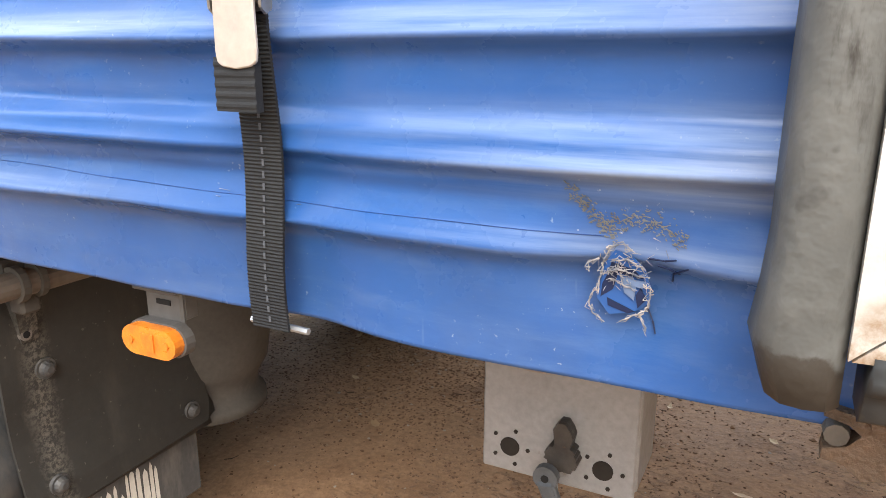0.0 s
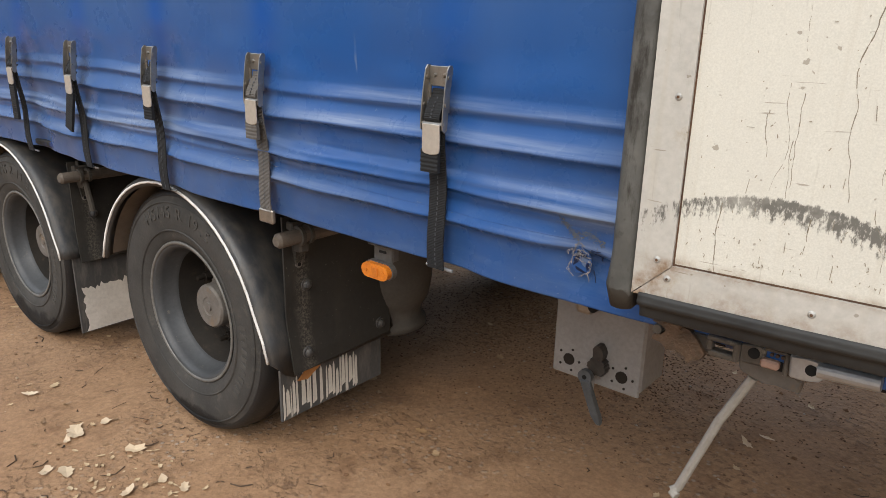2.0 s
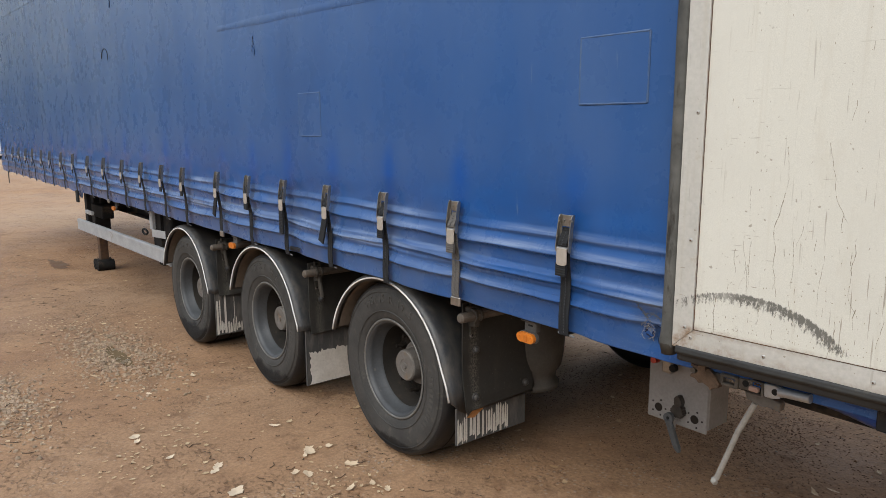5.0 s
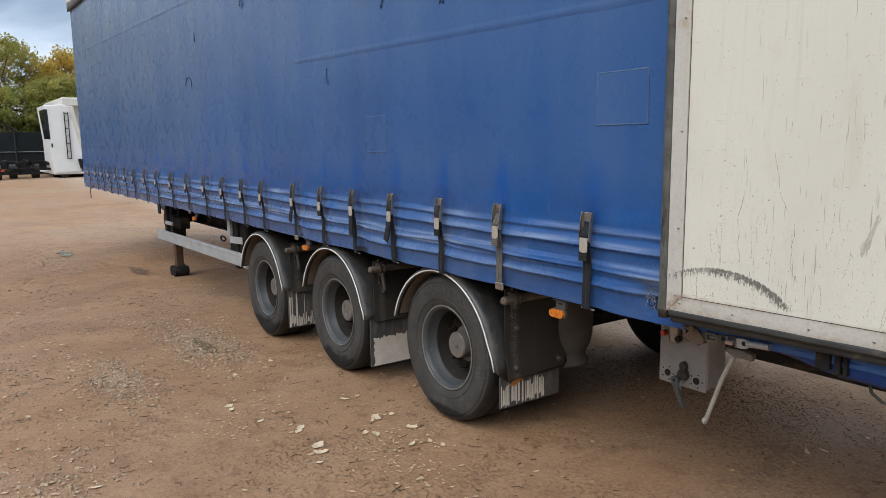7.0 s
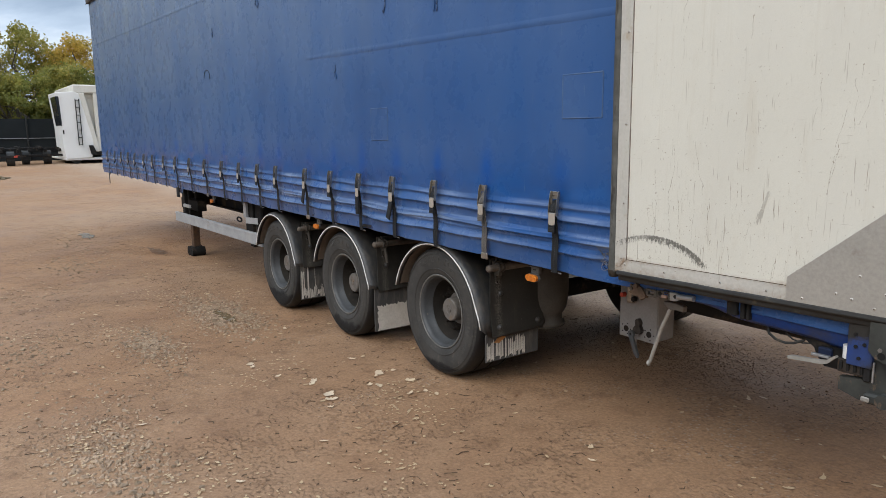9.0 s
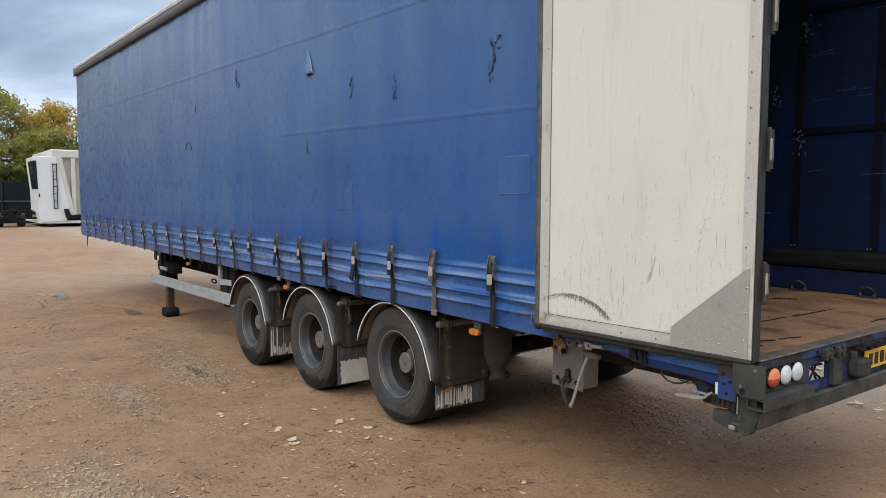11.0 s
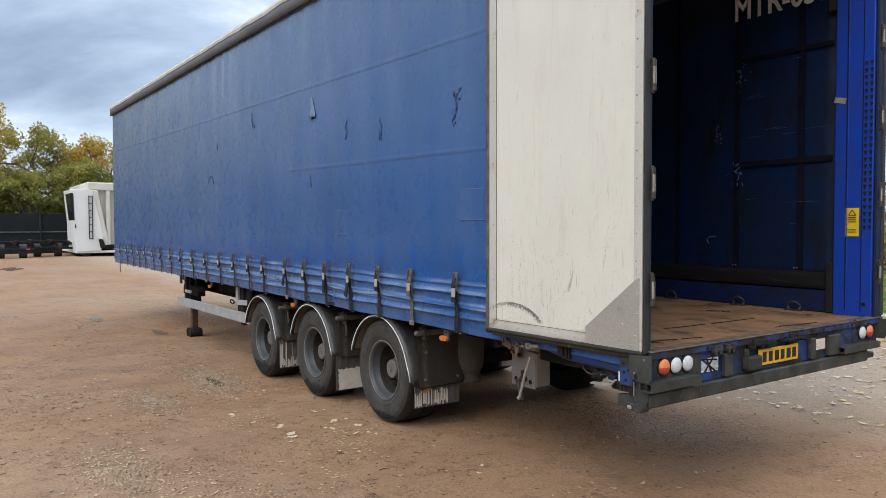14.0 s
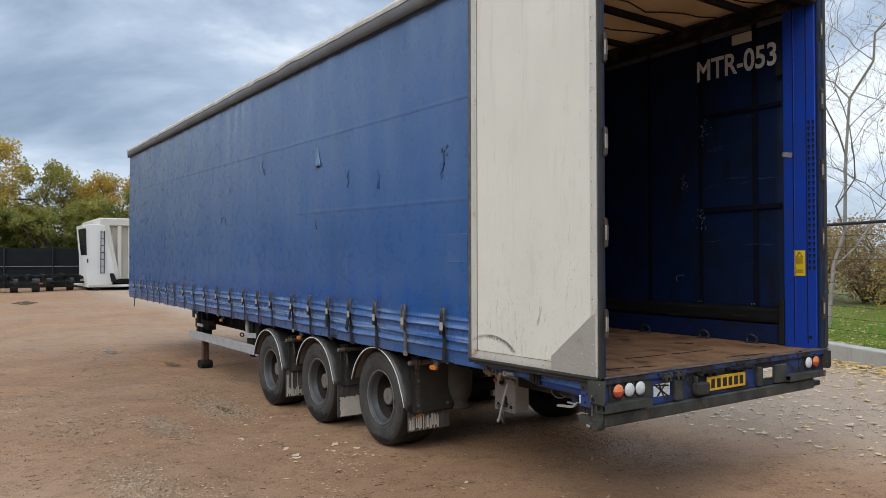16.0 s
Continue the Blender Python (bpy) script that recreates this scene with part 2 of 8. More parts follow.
def leafy(name, a, b, c, translucent=0.5):
    """Foliage in several tones, one for each leaf."""
    m, n, l, bsdf = wire(name)
    geo = n.new("ShaderNodeNewGeometry")
    tc = n.new("ShaderNodeTexCoord")
    tone = n.new("ShaderNodeValToRGB")
    tone.color_ramp.elements[0].color, tone.color_ramp.elements[1].color = (*a, 1), (*c, 1)
    e = tone.color_ramp.elements.new(0.5)
    e.color = (*b, 1)
    big = noise_node(n, l, tc.outputs["Object"], 0.45, 3.0)
    f = maths(n, l, "ADD", maths(n, l, "MULTIPLY", geo.outputs["Random Per Island"], 0.5), remap(n, l, big, 0.35, 0.65, 0.0, 0.5))
    l.new(f, tone.inputs["Fac"])
    l.new(tone.outputs["Color"], bsdf.inputs["Base Color"])
    bsdf.inputs["Roughness"].default_value = 0.6
    tr = n.new("ShaderNodeBsdfTranslucent")
    l.new(tone.outputs["Color"], tr.inputs["Color"])
    ms = n.new("ShaderNodeMixShader")
    ms.inputs["Fac"].default_value = translucent
    l.new(bsdf.outputs["BSDF"], ms.inputs[1])
    l.new(tr.outputs["BSDF"], ms.inputs[2])
    l.new(ms.outputs["Shader"], n["Material Output"].inputs["Surface"])
    return m


def roof_tarp():
    m, n, l, bsdf = wire("cream_roof_tarp")
    tc = n.new("ShaderNodeTexCoord")
    f = noise_node(n, l, tc.outputs["Object"], 1.7, 6.0)
    col = mixed(n, l, remap(n, l, f, 0.3, 0.7), (0.42, 0.29, 0.175), (0.54, 0.40, 0.26))
    l.new(col, bsdf.inputs["Base Color"])
    bsdf.inputs["Roughness"].default_value = 0.6
    tr = n.new("ShaderNodeBsdfTranslucent")
    l.new(col, tr.inputs["Color"])
    ms = n.new("ShaderNodeMixShader")
    ms.inputs["Fac"].default_value = 0.35
    l.new(bsdf.outputs["BSDF"], ms.inputs[1])
    l.new(tr.outputs["BSDF"], ms.inputs[2])
    l.new(ms.outputs["Shader"], n["Material Output"].inputs["Surface"])
    return m


def seal_marks(n, l, vec, col):
    """Brown wet stain creeping up the foot of the seal, and rubbed spots."""
    sp = n.new("ShaderNodeSeparateXYZ")
    l.new(vec, sp.inputs["Vector"])
    edge = noise_node(n, l, vec, 38.0, 5.0, 0.6)
    x = n.new("ShaderNodeMath")
    x.operation = "MULTIPLY_ADD"
    l.new(edge, x.inputs[0])
    x.inputs[1].default_value = 0.07
    l.new(sp.outputs["Z"], x.inputs[2])
    wet = remap(n, l, x.outputs["Value"], 1.012, 1.006)
    col = mixed(n, l, maths(n, l, "MULTIPLY", wet, 0.85), col, (0.030, 0.024, 0.018))
    spots = remap(n, l, noise_node(n, l, vec, 30.0, 4.0, 0.6), 0.62, 0.70)
    return mixed(n, l, maths(n, l, "MULTIPLY", spots, 0.5), col, (0.035, 0.032, 0.028))


def bolt_line_dust(n, l, vec, col):
    """Dried spatter down the line of bolts on a splash plate."""
    sp = n.new("ShaderNodeSeparateXYZ")
    l.new(vec, sp.inputs["Vector"])
    across = maths(n, l, "ADD", sp.outputs["Y"], maths(n, l, "MULTIPLY", noise_node(n, l, vec, 14.0, 3.0), 0.030))
    line = maths(n, l, "MULTIPLY", remap(n, l, across, 0.142, 0.168), remap(n, l, across, 0.206, 0.180))
    speck = remap(n, l, noise_node(n, l, vec, 150.0, 3.0, 0.7), 0.42, 0.60)
    col = mixed(n, l, maths(n, l, "MULTIPLY", maths(n, l, "MULTIPLY", line, speck), 0.75), col, (0.120, 0.108, 0.090))
    spots = remap(n, l, noise_node(n, l, vec, 90.0, 2.0, 0.5), 0.70, 0.76)
    return mixed(n, l, maths(n, l, "MULTIPLY", spots, 0.5), col, (0.12, 0.11, 0.095))


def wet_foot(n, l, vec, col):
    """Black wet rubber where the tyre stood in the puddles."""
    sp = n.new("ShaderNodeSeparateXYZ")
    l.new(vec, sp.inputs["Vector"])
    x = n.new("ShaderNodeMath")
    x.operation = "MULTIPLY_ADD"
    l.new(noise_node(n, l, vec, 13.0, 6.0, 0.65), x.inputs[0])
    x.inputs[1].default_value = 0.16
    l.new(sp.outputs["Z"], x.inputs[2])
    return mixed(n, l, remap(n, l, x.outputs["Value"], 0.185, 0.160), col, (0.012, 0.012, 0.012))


def door_marks(n, l, vec, col):
    """Rust in the mitre, an arc rubbed by a tyre, fine scratches and dried drips."""
    def scaled(scale, rot=0.0):
        mp = n.new("ShaderNodeMapping")
        mp.inputs["Scale"].default_value = scale
        mp.inputs["Rotation"].default_value = (0, rot, 0)
        l.new(vec, mp.inputs["Vector"])
        return mp.outputs["Vector"]

    def sums(how, a, b=0.0):
        x = n.new("ShaderNodeMath")
        x.operation = how
        for i, v in enumerate((a, b)):
            if isinstance(v, (int, float)):
                x.inputs[i].default_value = v
            else:
                l.new(v, x.inputs[i])
        return x.outputs["Value"]
    sp = n.new("ShaderNodeSeparateXYZ")
    l.new(vec, sp.inputs["Vector"])
    X, Z = sp.outputs["X"], sp.outputs["Z"]
    wander = noise_node(n, l, vec, 9.0, 5.0, 0.6)
    # scratches: thin upright ones, flat ones, and specks
    patchy = noise_node(n, l, vec, 2.6, 4.0, 0.6)
    up = noise_node(n, l, scaled((170, 170, 7), 0.05), 1.0, 2.0, 0.5)
    f1 = maths(n, l, "MULTIPLY", remap(n, l, up, 0.665, 0.70), remap(n, l, patchy, 0.44, 0.60))
    side = noise_node(n, l, scaled((16, 16, 220), 0.12), 1.0, 2.0, 0.5)
    f2 = maths(n, l, "MULTIPLY", remap(n, l, side, 0.72, 0.75), remap(n, l, patchy, 0.58, 0.44))
    specks = remap(n, l, noise_node(n, l, vec, 75.0, 2.0, 0.5), 0.715, 0.75)
    runs = noise_node(n, l, scaled((26, 26, 0.9), 0.03), 1.0, 4.0, 0.6)
    col = mixed(n, l, maths(n, l, "MULTIPLY", remap(n, l, runs, 0.58, 0.72), 0.30), col, (0.36, 0.30, 0.21))
    f = maths(n, l, "MULTIPLY", maths(n, l, "ADD", maths(n, l, "ADD", f1, f2), specks), remap(n, l, Z, 1.45, 2.2, 1.0, 0.10))
    blot = noise_node(n, l, scaled((3.2, 3.2, 1.6)), 1.0, 6.0, 0.62)
    col = mixed(n, l, remap(n, l, blot, 0.46, 0.70, 0.0, 0.42), col, (0.52, 0.505, 0.455))
    col = mixed(n, l, maths(n, l, "MULTIPLY", f, 0.62), col, (0.20, 0.165, 0.12))
    # arc
    a = sums("MULTIPLY", sums("ADD", X, 0.905), 1 / 0.290)
    b = sums("MULTIPLY", sums("ADD", Z, -0.950), 1 / 0.200)
    r = sums("SQRT", sums("ADD", sums("MULTIPLY", a, a), sums("MULTIPLY", b, b)))
    outer = remap(n, l, r, 1.01, 0.97)
    inner = remap(n, l, r, 0.78, 0.94)
    grainy = noise_node(n, l, scaled((150, 150, 60), 0.5), 1.0, 5.0, 0.7)
    band = maths(n, l, "MULTIPLY", outer, inner)
    band = maths(n, l, "MULTIPLY", band, remap(n, l, Z, 1.030, 1.060))
    band = maths(n, l, "MULTIPLY", band, remap(n, l, X, -1.09, -0.93, 0.45, 1.0))
    rubbed = remap(n, l, sums("ADD", grainy, sums("MULTIPLY", band, 0.30)), 0.63, 0.75)
    rubbed = maths(n, l, "MULTIPLY", rubbed, remap(n, l, band, 0.05, 0.4))
    rubbed = maths(n, l, "MULTIPLY", rubbed, remap(n, l, wander, 0.30, 0.50, 0.45, 1.0))
    col = mixed(n, l, maths(n, l, "MULTIPLY", rubbed, 0.92), col, (0.10, 0.096, 0.085))
    # rust along the mitre and the lower joint
    away = sums("ABSOLUTE", sums("SUBTRACT", sums("ADD", X, 1.0875), sums("MULTIPLY", sums("ADD", Z, -0.975), 0.99)))
    low = remap(n, l, Z, 1.050, 1.018)
    rust = maths(n, l, "MULTIPLY", remap(n, l, sums("ADD", away, sums("MULTIPLY", wander, 0.030)), 0.048, 0.015), low)
    joint = remap(n, l, sums("ADD", sums("ABSOLUTE", sums("ADD", Z, -1.031)), sums("MULTIPLY", wander, 0.03)), 0.026, 0.010)
    foot = remap(n, l, sums("ADD", sums("ABSOLUTE", sums("ADD", Z, -0.978)), sums("MULTIPLY", wander, 0.05)), 0.052, 0.018)
    rust = maths(n, l, "ADD", rust, maths(n, l, "MULTIPLY", maths(n, l, "ADD", joint, foot), 0.70))
    rust = maths(n, l, "MULTIPLY", rust, remap(n, l, noise_node(n, l, vec, 55.0, 6.0, 0.7), 0.40, 0.62, 0.25, 1.0))
    return mixed(n, l, maths(n, l, "MULTIPLY", rust, 0.88), col, (0.19, 0.105, 0.045))


M_CURTAIN = curtain_material()
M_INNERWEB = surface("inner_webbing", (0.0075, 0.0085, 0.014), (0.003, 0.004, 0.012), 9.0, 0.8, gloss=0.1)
M_PAD = surface("scuffed_black_pad", (0.007, 0.007, 0.008), (0.012, 0.012, 0.013), 5.0, 0.4, 0.6, gloss=0.3, dirt=(0.055, 0.056, 0.054), dirt_from=0.57, dirt_to=0.70, dirt_scale=6, streak=0.15)
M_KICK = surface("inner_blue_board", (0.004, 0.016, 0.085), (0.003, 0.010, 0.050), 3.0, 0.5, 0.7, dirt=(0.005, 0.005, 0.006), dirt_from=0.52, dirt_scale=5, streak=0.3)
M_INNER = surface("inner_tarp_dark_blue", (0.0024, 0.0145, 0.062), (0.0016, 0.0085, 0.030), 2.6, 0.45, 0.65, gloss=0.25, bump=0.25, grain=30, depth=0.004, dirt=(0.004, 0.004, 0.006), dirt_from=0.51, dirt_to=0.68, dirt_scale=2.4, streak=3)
M_BAND = surface("grey_roof_valance", (0.125, 0.128, 0.138), (0.095, 0.097, 0.104), 2.0, 0.55, 0.7, dirt=(0.14, 0.14, 0.13), dirt_scale=3, streak=3)
M_ROOF = roof_tarp()
M_HEM = surface("pale_roof_hem", (0.60, 0.585, 0.55), (0.46, 0.45, 0.42), 5.0, 0.6, 0.8, bump=0.4, grain=12, depth=0.01)
M_WEB = surface("black_webbing", (0.010, 0.011, 0.013), (0.020, 0.021, 0.022), 14.0, 0.75, 0.9, bump=0.6, grain=300, depth=0.001, dirt=(0.06, 0.057, 0.05), dirt_from=0.66, dirt_scale=9)
M_WEB_GREY = surface("faded_webbing", (0.085, 0.08, 0.075), (0.13, 0.12, 0.11), 14.0, 0.8, 0.9, bump=0.6, grain=300, depth=0.001)
M_THREAD = surface("dull_thread", (0.075, 0.08, 0.09), rough=0.8)
M_BUCKLE = surface("dull_zinc", (0.42, 0.395, 0.36), (0.27, 0.25, 0.22), 18.0, 0.26, 0.42, metal=0.85, bump=0.1, dirt=(0.14, 0.09, 0.05), dirt_from=0.60, dirt_to=0.75, dirt_scale=28)
M_LEVER = surface("beige_lever_plate", (0.50, 0.455, 0.40), (0.44, 0.39, 0.33), 14.0, 0.36, 0.5, metal=0.35, bump=0.05)
M_RAIL = surface("pale_galvanised_rail", (0.41, 0.42, 0.43), (0.34, 0.35, 0.36), 7.0, 0.5, 0.65, metal=0.25, dirt=(0.27, 0.24, 0.20), dirt_from=0.6, dirt_scale=6)
M_GALV = surface("galvanised_steel", (0.46, 0.47, 0.48), (0.36, 0.37, 0.38), 9.0, 0.38, 0.55, metal=0.8, dirt=(0.20, 0.17, 0.14), dirt_scale=6)
M_RUBBER = surface("grey_rubber_seal", (0.095, 0.097, 0.092), (0.17, 0.17, 0.16), 7.0, 0.55, 0.8, bump=0.2, dirt=(0.05, 0.045, 0.04), dirt_scale=14)
M_SEAL = surface("weathered_seal", (0.052, 0.053, 0.049), (0.125, 0.123, 0.112), 11.0, 0.45, 0.75, bump=0.6, grain=45, depth=0.004, dirt=(0.030, 0.027, 0.023), dirt_from=0.56, dirt_to=0.66, dirt_scale=10, streak=4, marks=seal_marks)
M_RUBBER_DARK = surface("black_rubber", (0.022, 0.022, 0.022), (0.04, 0.04, 0.038), 9.0, 0.5, 0.7, dirt=(0.12, 0.10, 0.07), dirt_scale=9, dirt_from=0.6)
M_DOOR = surface("cream_door_panel", (0.665, 0.652, 0.58), (0.605, 0.59, 0.52), 1.3, 0.38, 0.52, bump=0.05, grain=420, dirt=(0.47, 0.43, 0.35), dirt_from=0.58, dirt_to=0.86, dirt_scale=3.2, streak=4, marks=door_marks)
M_FRAME = surface("oxidised_aluminium", (0.53, 0.515, 0.475), (0.46, 0.445, 0.405), 2.0, 0.5, 0.6, metal=0.12, bump=0.05, dirt=(0.33, 0.26, 0.17), dirt_from=0.60, dirt_scale=6, marks=door_marks)
M_PLATE = surface("brushed_aluminium_plate", (0.47, 0.455, 0.42), (0.40, 0.385, 0.35), 5.0, 0.40, 0.52, metal=0.5, bump=0.05, dirt=(0.30, 0.27, 0.23), dirt_from=0.62, dirt_scale=5)
M_SCRATCH = surface("dark_scratch", (0.24, 0.20, 0.15), (0.36, 0.32, 0.25), 30.0, 0.8)
M_TYRE = surface("tread_rubber", (0.010, 0.010, 0.011), (0.018, 0.018, 0.018), 9.0, 0.38, 0.6, bump=0.4, grain=120, gloss=0.3, dirt=(0.045, 0.040, 0.034), dirt_from=0.60, dirt_to=0.72, dirt_scale=22)
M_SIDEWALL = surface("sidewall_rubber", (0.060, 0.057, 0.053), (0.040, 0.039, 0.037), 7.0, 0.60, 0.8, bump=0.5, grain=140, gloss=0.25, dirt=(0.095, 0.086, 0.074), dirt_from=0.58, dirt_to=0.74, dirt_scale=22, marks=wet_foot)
M_TYRELETTER = surface("raised_rubber", (0.060, 0.058, 0.054), (0.085, 0.08, 0.073), 20.0, 0.8, gloss=0.15)
M_RIM = surface("dull_grey_rim", (0.075, 0.079, 0.083), (0.050, 0.052, 0.054), 6.0, 0.42, 0.6, metal=0.15, dirt=(0.125, 0.118, 0.105), dirt_from=0.63, dirt_to=0.72, dirt_scale=34, gloss=0.3)
M_RIM_EDGE = surface("pale_rim_edge", (0.22, 0.215, 0.20), (0.13, 0.125, 0.115), 20.0, 0.5, 0.6, metal=0.4)
# brake dust and dirt, with the deep rim's shade put into both colours
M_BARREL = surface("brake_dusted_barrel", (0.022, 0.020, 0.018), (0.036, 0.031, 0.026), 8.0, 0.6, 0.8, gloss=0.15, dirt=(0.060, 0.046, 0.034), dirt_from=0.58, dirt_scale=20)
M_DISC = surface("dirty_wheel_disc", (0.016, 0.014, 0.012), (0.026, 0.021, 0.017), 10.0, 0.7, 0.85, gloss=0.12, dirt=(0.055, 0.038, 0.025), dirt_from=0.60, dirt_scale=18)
M_HUB = surface("dusty_hub", (0.19, 0.175, 0.16), (0.14, 0.125, 0.11), 14.0, 0.6, 0.75, metal=0.3, dirt=MUD, dirt_from=0.58, dirt_scale=12)
M_PLASTIC = surface("black_mudguard_plastic", (0.024, 0.027, 0.031), (0.037, 0.038, 0.040), 4.0, 0.34, 0.52, bump=0.15, grain=70, dirt=(0.090, 0.080, 0.067), dirt_from=0.42, dirt_to=0.74, dirt_scale=13, streak=3, gloss=0.5)
M_SPLASH = surface("dull_splash_plate", (0.022, 0.0205, 0.0185), (0.033, 0.031, 0.027), 5.0, 0.55, 0.75, bump=0.25, grain=60, gloss=0.3, dirt=(0.052, 0.046, 0.038), dirt_from=0.52, dirt_to=0.78, dirt_scale=7, streak=3, marks=bolt_line_dust)
M_DUSTYSTEEL = surface("dusty_brown_steel", (0.165, 0.138, 0.115), (0.105, 0.088, 0.073), 16.0, 0.65, 0.8, metal=0.2, bump=0.3, grain=90)
M_LIP = surface("pale_mudguard_edge", (0.84, 0.83, 0.80), (0.70, 0.68, 0.65), 12.0, 0.5)
M_FLAP = surface("muddy_mudflap", (0.055, 0.055, 0.055), (0.085, 0.08, 0.075), 6.0, 0.7, 0.85, dirt=(0.16, 0.145, 0.125), dirt_from=0.5, dirt_to=0.75, dirt_scale=8, streak=4)
M_LINER = surface("muddy_liner", (0.20, 0.155, 0.115), (0.13, 0.10, 0.075), 5.0, 0.85, 0.95, bump=0.4, grain=60)
M_SPRING = surface("dusty_air_spring", (0.085, 0.077, 0.067), (0.056, 0.050, 0.043), 5.0, 0.7, 0.85, gloss=0.12)
M_NAVY = surface("grimy_navy_paint", (0.006, 0.020, 0.075), (0.008, 0.014, 0.035), 8.0, 0.5, 0.7, dirt=(0.03, 0.03, 0.03), dirt_scale=14)
M_RUSTSTAIN = surface("orange_rust", (0.52, 0.23, 0.07), (0.38, 0.17, 0.06), 25.0, 0.85)
M_MUD = surface("dried_mud", (0.64, 0.60, 0.54), (0.52, 0.48, 0.42), 9.0, 0.9, bump=0.5, grain=80)
M_AMBER = surface("amber_lens", (0.66, 0.20, 0.02), (0.44, 0.12, 0.015), 70.0, 0.25, 0.4, gloss=0.5, bump=0.3, grain=160)
M_REDLENS = surface("red_lens", (0.56, 0.085, 0.05), (0.46, 0.06, 0.04), 30.0, 0.4)
M_ORANGELENS = surface("orange_lens", (0.80, 0.27, 0.10), (0.70, 0.21, 0.08), 30.0, 0.4)
M_WHITELENS = surface("white_lens", (0.70, 0.71, 0.71), (0.58, 0.585, 0.58), 30.0, 0.42)
M_PLATEYEL = surface("yellow_plate", (0.80, 0.47, 0.03), (0.74, 0.42, 0.03), 9.0, 0.4)
M_LATCH = surface("grimy_latch_steel", (0.15, 0.138, 0.122), (0.075, 0.066, 0.056), 22.0, 0.4, 0.6, metal=0.5, bump=0.5, grain=120, dirt=(0.24, 0.22, 0.19), dirt_from=0.58, dirt_to=0.68, dirt_scale=40)
M_CRUST = surface("corroded_iron", (0.15, 0.095, 0.06), (0.075, 0.052, 0.036), 30.0, 0.55, 0.75, metal=0.2, bump=1.0, grain=150, depth=0.004, dirt=(0.05, 0.04, 0.03), dirt_scale=25)
M_TERRA = surface("faded_block", (0.36, 0.23, 0.18), (0.27, 0.17, 0.13), 20.0, 0.7)
M_STAY = surface("weathered_stay", (0.36, 0.345, 0.31), (0.27, 0.255, 0.23), 14.0, 0.55, 0.7, metal=0.2)
M_HANDLE = surface("cast_handle", (0.11, 0.12, 0.13), (0.07, 0.075, 0.08), 20.0, 0.4, 0.55, metal=0.4)
M_GREASY = surface("greasy_steel", (0.095, 0.085, 0.076), (0.035, 0.031, 0.028), 20.0, 0.4, 0.6, metal=0.5, bump=0.5, grain=120, dirt=(0.16, 0.10, 0.06), dirt_from=0.6, dirt_scale=20)
M_STICKER = surface("yellow_sticker", (0.82, 0.58, 0.02), rough=0.45)
M_INK = surface("black_print", (0.02, 0.02, 0.02), rough=0.6)
M_TARP = surface("dark_blue_tarp", (0.008, 0.045, 0.20), (0.006, 0.032, 0.15), 4.0, 0.3, 0.45, bump=0.1, dirt=(0.04, 0.042, 0.05), dirt_from=0.55, dirt_scale=5)
M_CHASSIS = surface("sooty_chassis", (0.012, 0.012, 0.013), (0.024, 0.023, 0.022), 3.0, 0.6, 0.8, gloss=0.1, dirt=(0.10, 0.075, 0.05), dirt_from=0.55, dirt_scale=4)
M_BLUE = surface("blue_paint", (0.009, 0.050, 0.37), (0.011, 0.041, 0.29), 3.0, 0.35, 0.5, bump=0.06, dirt=(0.03, 0.035, 0.06), dirt_from=0.58, dirt_to=0.8, dirt_scale=5, streak=2)
M_BLUEWORN = surface("worn_blue_bumper", (0.014, 0.048, 0.22), (0.030, 0.045, 0.095), 6.0, 0.45, 0.65, bump=0.3, grain=40, depth=0.004, dirt=(0.026, 0.024, 0.021), dirt_from=0.455, dirt_to=0.54, dirt_scale=5)
M_BUMPER = surface("worn_grey_bumper", (0.070, 0.075, 0.068), (0.030, 0.031, 0.029), 7.0, 0.45, 0.7, metal=0.2, bump=0.4, grain=50, dirt=(0.15, 0.10, 0.065), dirt_from=0.58, dirt_to=0.66, dirt_scale=14, streak=2)
M_TREAD = surface("scuffed_tread", (0.21, 0.15, 0.11), (0.10, 0.075, 0.06), 12.0, 0.5, 0.7, metal=0.3, bump=0.4, grain=40, dirt=(0.03, 0.05, 0.14), dirt_from=0.60, dirt_to=0.7, dirt_scale=6)
M_SEAM = surface("inner_seam", (0.004, 0.012, 0.05), (0.006, 0.012, 0.04), 9.0, 0.6)
M_FLOOR = surface("worn_plywood_floor", (0.36, 0.195, 0.100), (0.19, 0.098, 0.052), 2.6, 0.5, 0.72, bump=0.4, grain=50, dirt=(0.075, 0.045, 0.028), dirt_from=0.50, dirt_to=0.66, dirt_scale=4)
M_RUST = surface("rusty_iron", (0.14, 0.075, 0.04), (0.07, 0.05, 0.04), 15.0, 0.8, 0.9, metal=0.2)
M_BRACKET = surface("dull_bracket_steel", (0.12, 0.118, 0.115), (0.09, 0.085, 0.08), 12.0, 0.5, 0.65, metal=0.3)
M_GREYPLATE = surface("grey_steel_plate", (0.30, 0.295, 0.29), (0.25, 0.24, 0.235), 8.0, 0.45, 0.6, metal=0.3, dirt=(0.16, 0.13, 0.10), dirt_from=0.62, dirt_scale=9)
M_BLACK = surface("black_gap", (0.008, 0.008, 0.008), rough=0.8)
M_SMEAR = surface("grey_smear", (0.50, 0.48, 0.42), (0.42, 0.40, 0.35), 20.0, 0.7)
M_DRIP = surface("dried_brown_drip", (0.30, 0.26, 0.20), (0.22, 0.19, 0.14), 20.0, 0.7)
